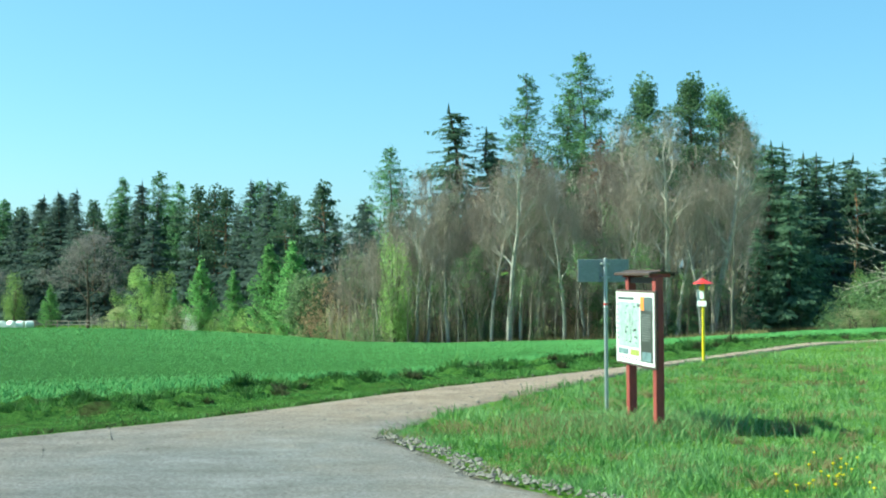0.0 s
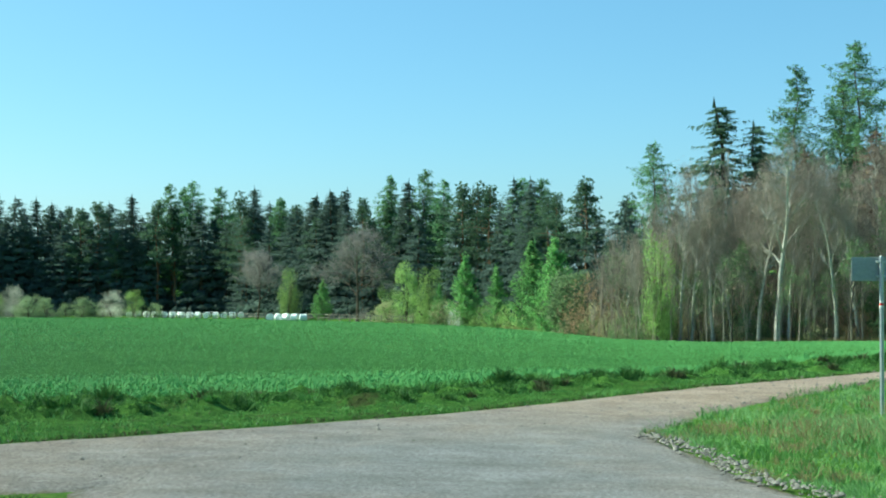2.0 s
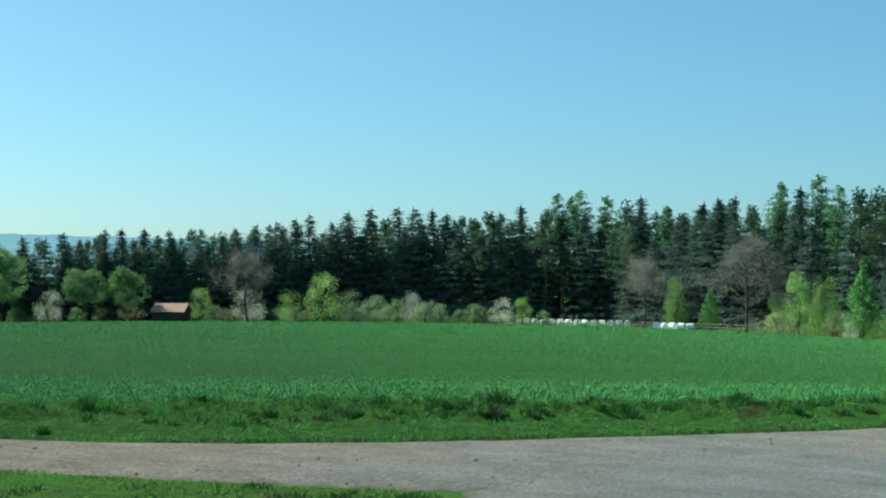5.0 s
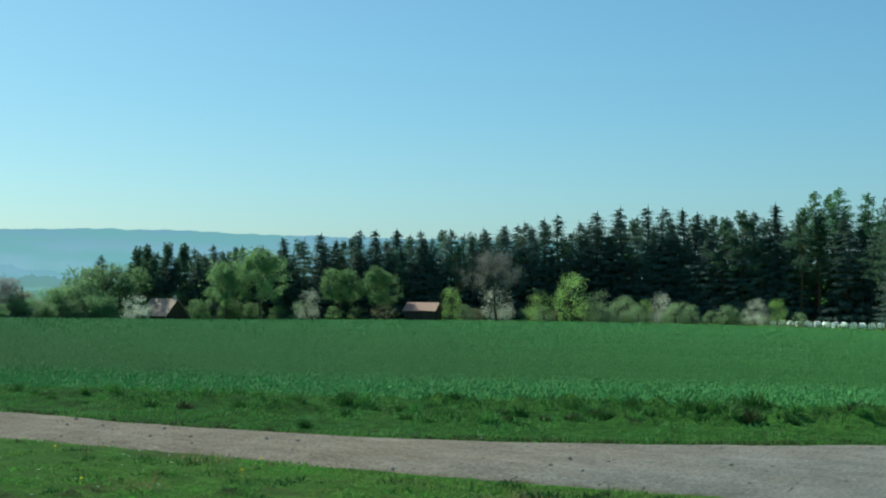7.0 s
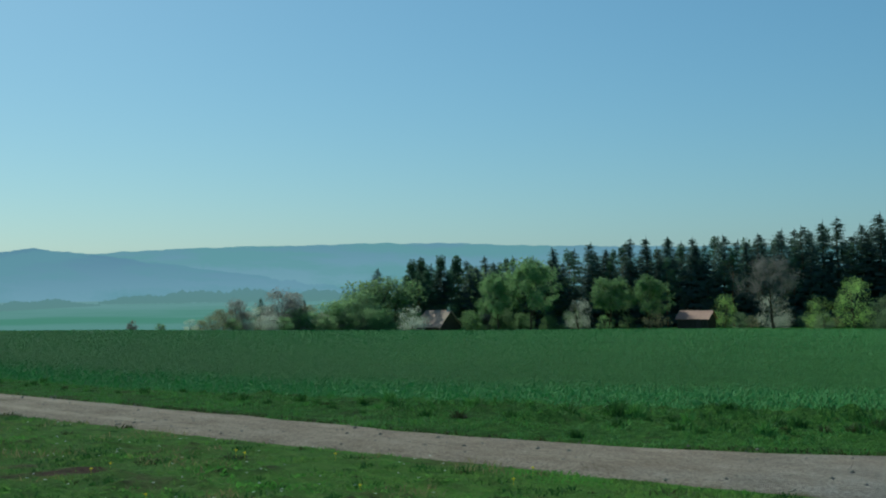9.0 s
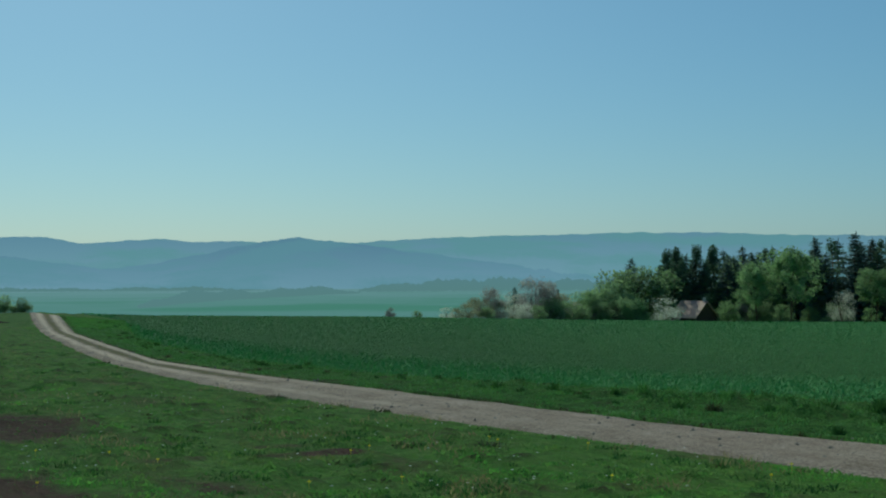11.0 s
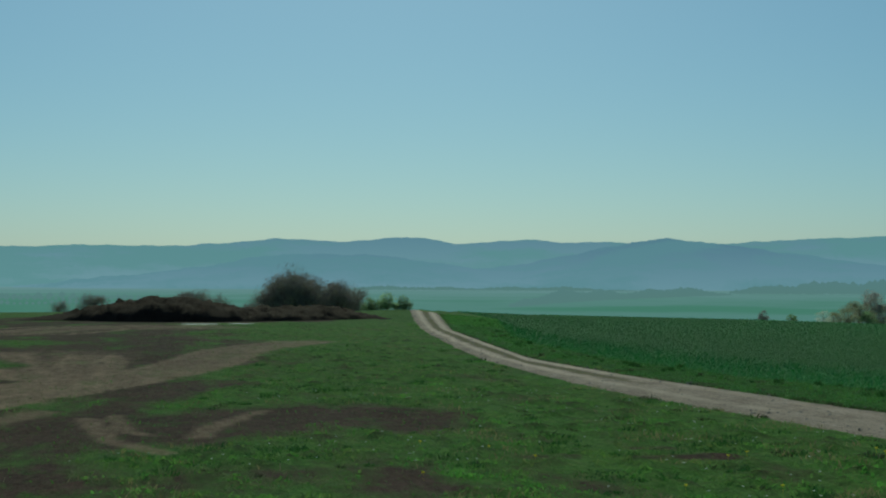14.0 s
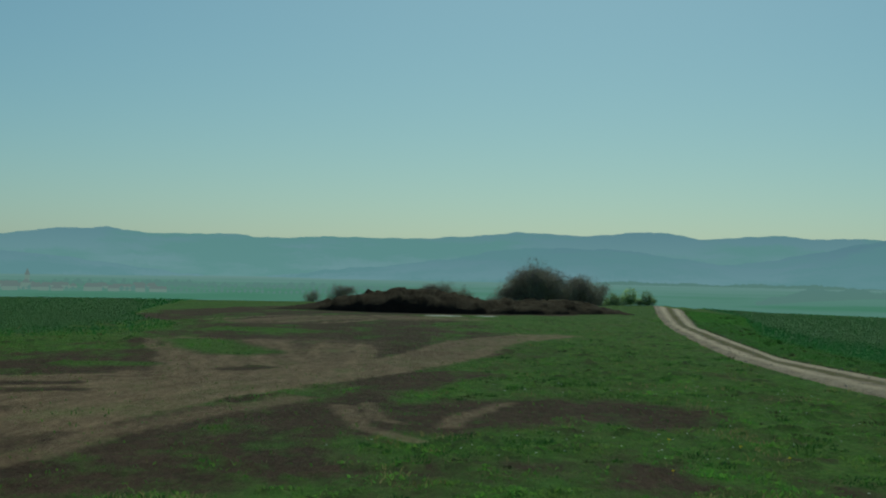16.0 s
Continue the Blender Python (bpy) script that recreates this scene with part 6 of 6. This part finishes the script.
    Q = C[k] + np.stack([np.cos(t), np.sin(t)], -1) * (r * S)[:, None]
    dark = (k % 3 == 0)
    blades("meadow_clumps", Q[~dark], 0.10, 0.02, 0.8, M_TUFT, "small dark green clumps dotted over the meadow", "grass", 6, scale=((1.2 - r) * (0.4 + 2.5 * S))[~dark], toward=t[~dark])
    blades("meadow_dead_clumps", Q[dark], 0.075, 0.02, 0.9, M_DEAD, "small brown dead clumps dotted over the meadow", "grass", 7, scale=((1.2 - r) * (0.4 + 2.5 * S))[dark], toward=t[dark])


meadow()


def verge_material():
    m, t, b = nodes_of("verge_turf")
    tuft = noise_node(t, 3.2, 6, 0.8)
    c = ramp(t, tuft, [(0.36, (0.030, 0.075, 0.016)), (0.5, (0.080, 0.18, 0.036)), (0.66, (0.165, 0.32, 0.065))])
    c = mixed(t, 0.4, c, ramp(t, noise_node(t, 14, 4, 0.75), [(0.3, (0.02, 0.05, 0.01)), (0.7, (0.14, 0.28, 0.055))]))
    c = mixed(t, ramp(t, noise_node(t, 0.7, 6, 0.75), [(0.55, (0, 0, 0)), (0.66, (0.7, 0.7, 0.7))]), c, (0.075, 0.058, 0.03))
    link(t, c, b.inputs["Base Color"])
    b.inputs["Roughness"].default_value, b.inputs["Specular IOR Level"].default_value = 0.95, 0.02
    b.inputs["Diffuse Roughness"].default_value = 1.0
    bump(t, b, tuft, 1.0, 0.2)
    return m


M_VERGE = verge_material()


def mound(x, y, w):
    """Height of the rank mounds of the strip by the wheat; w runs from the track (0) to the wheat (1)."""
    v = Vector((x, y, 0))
    n = 0.6 * noise.noise(v * 0.8) + 0.7 * noise.noise(v * 1.9 + Vector((0, 0, 4))) + 0.5 * noise.noise(v * 4.2 + Vector((0, 0, 9)))
    amp = float(np.interp(x, [-60, -26, -17, -12, 6, 14, 24], [0.03, 0.06, 0.11, 0.20, 0.20, 0.15, 0.06]))
    band = min(1.0, max(0.0, (w - 0.1) / 0.3)) * min(1.0, max(0.0, (1.12 - w) / 0.25))
    return amp * band * max(0.0, n + 0.02) * 1.3 + 0.02 * band


def field_verge():
    rng = np.random.default_rng(8)
    a, b = resample(FIELD_EDGE, 1300), resample(FIELD_INNER, 1300)
    first, last, m = 60, 1010, 30
    w = np.linspace(-0.03, 1.15, m)
    P = a[first:last, None] * (1 - w)[None, :, None] + b[first:last, None] * w[None, :, None]
    P += rng.normal(0, 0.02, P.shape)
    Z = land(P[..., 0], P[..., 1]) + 0.02
    Z += np.array([[mound(x, y, q) for (x, y), q in zip(row, w)] for row in P])
    Z[:, 0] -= 0.08
    Z[:, -1] -= 0.12
    Z[0] -= 0.3
    Z[-1] -= 0.3
    i = (np.arange(last - first - 1)[:, None] * m + np.arange(m - 1)[None]).ravel()
    ob = mesh_object("verge_strip", np.concatenate([P, Z[..., None]], -1).reshape(-1, 3).tolist(), np.stack([i, i + m, i + m + 1, i + 1], -1).tolist(), M_VERGE, smooth=True)
    tagged(ob, "uneven grassy strip of mounds between track and wheat", "ground", kind="structure")
    n = 170000
    i, q = rng.integers(70, 1300, n), rng.uniform(-0.04, 1.12, n)
    P = a[i] * (1 - q)[:, None] + b[i] * q[:, None] + rng.normal(0, 0.05, (n, 2))
    keep = rng.uniform(0, 1, n) < np.interp(P[:, 0], [-60, -30, -18, 0], [0.3, 0.5, 1, 1])
    P, q = P[keep], q[keep]
    lift = np.array([mound(x, y, u) for (x, y), u in zip(P, q)])
    kind = patchy(P, 1.1, 33.0) + 0.6 * patchy(P, 2.7, 34.0)
    rank = (lift > 0.07) & (kind > -0.02)
    dead = (kind < -0.42) & ~rank | (q < 0.05) & (kind < 0.1)
    tall = 0.7 + 0.9 * np.clip(kind, -0.4, 0.9)
    for name, label, mat, pick, hh in (("field_verge_grass", "bright green grass strip between track and wheat", M_STRIP, ~rank & ~dead, 0.075), ("field_tussocks", "rank dark mounds of grass along the wheat field", M_TUFT, rank, 0.12), ("dead_tussocks", "brown dead stalks along the wheat field", M_DEAD, dead, 0.075)):
        blades(name, P[pick], hh, 0.018, 1.0, mat, label, "grass", 12 + len(name), scale=tall[pick], lift=lift[pick] + 0.01)
    # tussocks: round tufts of blades that spread from their middle
    n = 1150
    c = rng.integers(90, 1200, n)
    u = np.clip(rng.normal(0.66, 0.2, n), 0.12, 1.05)
    C = a[c] * (1 - u)[:, None] + b[c] * u[:, None] + rng.normal(0, 0.15, (n, 2))
    few = (rng.uniform(0, 1, n) < np.interp(C[:, 0], [-60, -30, -17, -13, 6, 16], [0.12, 0.25, 0.4, 1, 1, 0.7])) & (patchy(C, 0.45, 51.0) > -0.22)
    C, u = C[few], u[few]
    S = (0.12 + 0.15 * rng.uniform(0, 1, len(C)) ** 1.4) * np.interp(C[:, 0], [-40, -18, -12], [0.6, 0.75, 1]) * np.clip(0.55 + 0.7 * u, 0, 1)
    sort = rng.uniform(0, 1, len(C)) + 0.35 * patchy(C, 0.7, 61.0)
    up = np.array([mound(x, y, q) for (x, y), q in zip(C, u)])
    for name, label, mat, pick in (("field_tussock_grass", "rank dark green tussocks by the wheat", M_TUFT, (sort > 0.14) & (sort < 0.78)), ("field_tussock_fresh", "fresh bright tussocks by the wheat", M_STRIP, sort >= 0.78), ("field_tussock_dead", "brown dead tussocks by the wheat", M_DEAD, sort <= 0.14)):
        ids = np.flatnonzero(pick)
        k = np.repeat(ids, 110)
        r, t = rng.uniform(0, 1, len(k)), rng.uniform(0, 2 * np.pi, len(k))
        Q = C[k] + np.stack([np.cos(t) * 1.25, np.sin(t)], -1) * (0.75 * r * S[k])[:, None]
        blades(name, Q, 0.9, 0.02, 0.8, mat, label, "grass", 71 + len(name), scale=S[k] * (1.2 - 0.85 * r), lift=up[k], toward=t)


field_verge()


def wood_foot():
    """Pale dead grass along the foot of the wood."""
    rng = np.random.default_rng(41)
    az = rng.uniform(-18, 9, 9000)
    d = np.interp(az, LAND_AZ, EDGE_D) - rng.uniform(-1.5, 3.0, 9000) - np.maximum(0, az - 4) * 0.5 - np.where(az > -14, 0.6 * np.maximum(0, 4 - az), 0)
    P = np.stack([-d * np.sin(np.radians(az)), d * np.cos(np.radians(az))], -1)
    blades("wood_foot_grass", P, 0.42, 0.03, 0.9, M_DRY, "pale dead grass along the foot of the wood", "grass", 42)


wood_foot()


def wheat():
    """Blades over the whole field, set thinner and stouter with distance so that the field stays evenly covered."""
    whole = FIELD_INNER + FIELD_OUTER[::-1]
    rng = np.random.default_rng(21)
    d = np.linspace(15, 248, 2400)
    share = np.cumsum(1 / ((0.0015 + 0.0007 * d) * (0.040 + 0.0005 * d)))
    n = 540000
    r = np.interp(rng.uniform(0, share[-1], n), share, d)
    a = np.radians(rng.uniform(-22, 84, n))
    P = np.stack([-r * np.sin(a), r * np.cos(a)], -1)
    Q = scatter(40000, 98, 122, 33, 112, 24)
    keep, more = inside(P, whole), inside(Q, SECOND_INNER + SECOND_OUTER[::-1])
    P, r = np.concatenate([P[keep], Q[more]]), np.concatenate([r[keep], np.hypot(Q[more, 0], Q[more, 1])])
    # the lean is aimed: lit faces show early in the turn, backs later
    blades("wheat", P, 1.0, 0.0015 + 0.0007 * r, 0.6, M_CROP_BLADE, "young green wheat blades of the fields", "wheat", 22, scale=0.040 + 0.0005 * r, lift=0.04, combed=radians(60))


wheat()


def flowers_and_stones():
    rng = random.Random(31)
    g = Geo()
    spots = [(polar(-17.2 + rng.gauss(0, 1.6), rng.uniform(12.0, 14.5))) for _ in range(26)] + [polar(rng.uniform(44, 80), rng.uniform(12.5, 17)) for _ in range(16)]
    S = np.array(spots)
    spots = [p for p, bad in zip(spots, inside(S, ROAD_POLY) | inside(S, APRON_POLY) | inside(S, FIELD_SIDE)) if not bad]
    for x, y in spots:
        z = ground_z(x, y) + rng.uniform(0.08, 0.14)
        for k in range(8):
            t0, t1 = k * math.pi / 4, (k + 1) * math.pi / 4
            g.tri((x, y, z + 0.012), (x + math.cos(t0) * 0.018, y + math.sin(t0) * 0.018, z), (x + math.cos(t1) * 0.018, y + math.sin(t1) * 0.018, z))
            g.tri((x, y, z - 0.014), (x + math.cos(t1) * 0.022, y + math.sin(t1) * 0.022, z), (x + math.cos(t0) * 0.022, y + math.sin(t0) * 0.022, z))
        g.tri((x - 0.004, y, z), (x + 0.004, y, z), (x, y, z - 0.14))
    tagged(g.object("dandelions", M_YELLOW, None), "yellow dandelion heads scattered in the grass", "flowers", kind="stuff")
    d = Geo()
    S = np.array([polar(rng.uniform(50, 100), rng.uniform(12, 24)) for _ in range(330)])
    S = S[~(inside(S, ROAD_POLY) | inside(S, FIELD_SIDE)) & (np.maximum(worn_by(S[:, 0], S[:, 1], SOIL), worn_by(S[:, 0], S[:, 1], TRACK)) < 0.3)]
    for x, y in S.tolist():
        z = ground_z(x, y) + rng.uniform(0.05, 0.09)
        for k in range(5):
            t0, t1 = k * 1.257, (k + 1) * 1.257
            d.tri((x, y, z + 0.006), (x + math.cos(t0) * 0.018, y + math.sin(t0) * 0.018, z), (x + math.cos(t1) * 0.018, y + math.sin(t1) * 0.018, z))
    tagged(d.object("daisies", M_BLOSSOM, None), "tiny white daisies in the meadow", "flowers", kind="stuff")
    s = Geo()

    def stone(x, y, r):
        z = ground_z(x, y) + r * 0.25 + 0.03
        n0 = len(s.v)
        for vx, vy, vz in ((1, 0, 0), (0.5, 0.87, 0.1), (-0.5, 0.87, 0), (-1, 0, 0.1), (-0.5, -0.87, 0), (0.5, -0.87, 0.1), (0, 0, 0.8), (0, 0, -0.5)):
            s.v.append((x + vx * r * rng.uniform(0.7, 1.2), y + vy * r * rng.uniform(0.7, 1.2), z + vz * r * rng.uniform(0.7, 1.1)))
        for k in range(6):
            s.f += [(n0 + k, n0 + (k + 1) % 6, n0 + 6), (n0 + (k + 1) % 6, n0 + k, n0 + 7)]

    edge = resample(APRON_A[1:6], 200)
    for _ in range(820):
        p = edge[rng.randrange(len(edge))]
        stone(p[0] + rng.gauss(-0.04, 0.13), p[1] + rng.gauss(-0.03, 0.14), abs(rng.gauss(0.0, 0.016)) + 0.01)
    a, b = resample(FIELD_EDGE, 300), resample(NEAR_EDGE, 300)
    for _ in range(1300):
        i, w = rng.randrange(40, 260), rng.random()
        stone(a[i][0] * (1 - w) + b[i][0] * w, a[i][1] * (1 - w) + b[i][1] * w, abs(rng.gauss(0.0, 0.012)) + 0.008)
    tagged(s.object("gravel", surface("grey_stones", (0.08, 0.073, 0.067), (0.24, 0.22, 0.20), 6, 40, 0.9, 0.4, 0.01), None), "loose grey stones along the asphalt edge and track", "stones", kind="stuff")


flowers_and_stones()


# ---- woods, hedges and the town far down in the valley ----
def far_belt(name, label, a0, a1, d0, d1, height, seed, material, spacing=7.0):
    """A belt of far trees: many small uneven crowns in one mesh."""
    rng = random.Random(seed)
    g = Geo()
    n = int(abs(math.hypot(polar(a1, d1)[0] - polar(a0, d0)[0], polar(a1, d1)[1] - polar(a0, d0)[1])) / spacing) + 2
    for i in range(n):
        u = i / (n - 1)
        for _ in range(2):
            x, y = polar(a0 + (a1 - a0) * u, d0 + (d1 - d0) * u + rng.uniform(-15, 15))
            hh = height * rng.uniform(0.65, 1.05) * (0.3 + 0.7 * min(1.0, 7 * u, 7 * (1 - u))) * (0.85 + 0.25 * math.sin(u * 23 + seed) * math.sin(u * 9.1))
            c = Vector((x, y, -26 + hh * 0.5))
            n0 = len(g.v)
            for (px, py, pz) in ((0, 0, 1), (1, 0, 0.1), (0.3, 0.95, 0.2), (-0.8, 0.6, 0), (-0.8, -0.6, 0.2), (0.3, -0.95, 0.0), (0, 0, -1)):
                g.v.append(tuple(c + Vector((px * hh * 0.55 * rng.uniform(0.7, 1.3), py * hh * 0.55 * rng.uniform(0.7, 1.3), pz * hh * 0.5 * rng.uniform(0.8, 1.2)))))
            for k in range(5):
                g.f += [(n0, n0 + 1 + k, n0 + 1 + (k + 1) % 5), (n0 + 6, n0 + 1 + (k + 1) % 5, n0 + 1 + k)]
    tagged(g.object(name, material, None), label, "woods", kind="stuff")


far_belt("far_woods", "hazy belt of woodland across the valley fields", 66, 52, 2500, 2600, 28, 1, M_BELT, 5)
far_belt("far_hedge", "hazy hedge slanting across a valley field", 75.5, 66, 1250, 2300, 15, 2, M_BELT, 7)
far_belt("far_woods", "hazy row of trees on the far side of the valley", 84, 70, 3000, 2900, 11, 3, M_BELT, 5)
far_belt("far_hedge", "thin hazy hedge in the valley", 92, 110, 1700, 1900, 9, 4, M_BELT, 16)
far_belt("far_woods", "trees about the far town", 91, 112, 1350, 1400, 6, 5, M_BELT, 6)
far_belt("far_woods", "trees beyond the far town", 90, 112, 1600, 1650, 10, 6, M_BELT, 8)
# town walls and roofs glow unlit too, haze put into their colours
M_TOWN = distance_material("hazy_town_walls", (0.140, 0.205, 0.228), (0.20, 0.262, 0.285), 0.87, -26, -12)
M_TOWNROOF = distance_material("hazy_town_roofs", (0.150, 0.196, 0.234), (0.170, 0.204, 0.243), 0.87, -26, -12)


def town_house(a, d, L, W, hh, turn, tower=False):
    x, y = polar(a, d)
    e = new("town_house" if not tower else "church")
    tagged(e, "small hazy house in the far town" if not tower else "hazy church with a pointed tower in the far town", "house", "houses of the far town")
    e.matrix_basis = pose(x, y, -25.8, 0, 0, turn)
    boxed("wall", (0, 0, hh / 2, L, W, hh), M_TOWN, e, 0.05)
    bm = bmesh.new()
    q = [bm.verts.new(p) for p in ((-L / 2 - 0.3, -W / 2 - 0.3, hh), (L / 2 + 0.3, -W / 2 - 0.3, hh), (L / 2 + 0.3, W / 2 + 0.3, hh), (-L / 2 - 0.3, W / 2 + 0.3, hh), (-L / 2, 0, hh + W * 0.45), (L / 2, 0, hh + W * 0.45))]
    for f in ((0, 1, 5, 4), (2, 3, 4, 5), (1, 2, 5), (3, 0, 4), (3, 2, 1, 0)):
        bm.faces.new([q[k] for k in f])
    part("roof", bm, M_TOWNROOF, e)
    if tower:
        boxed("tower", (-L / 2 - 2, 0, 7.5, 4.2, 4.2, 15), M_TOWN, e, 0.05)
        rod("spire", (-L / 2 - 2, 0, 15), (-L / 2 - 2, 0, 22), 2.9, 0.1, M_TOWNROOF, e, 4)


town_house(106.9, 1400, 16, 8, 7, 10, True)
trng = random.Random(77)
for k in range(34):
    town_house(101.3 + trng.random() ** 0.8 * 7.6, 1390 + trng.uniform(-60, 120), trng.uniform(7, 17), trng.uniform(6, 9), trng.uniform(2.4, 4.6), trng.uniform(0, 180))
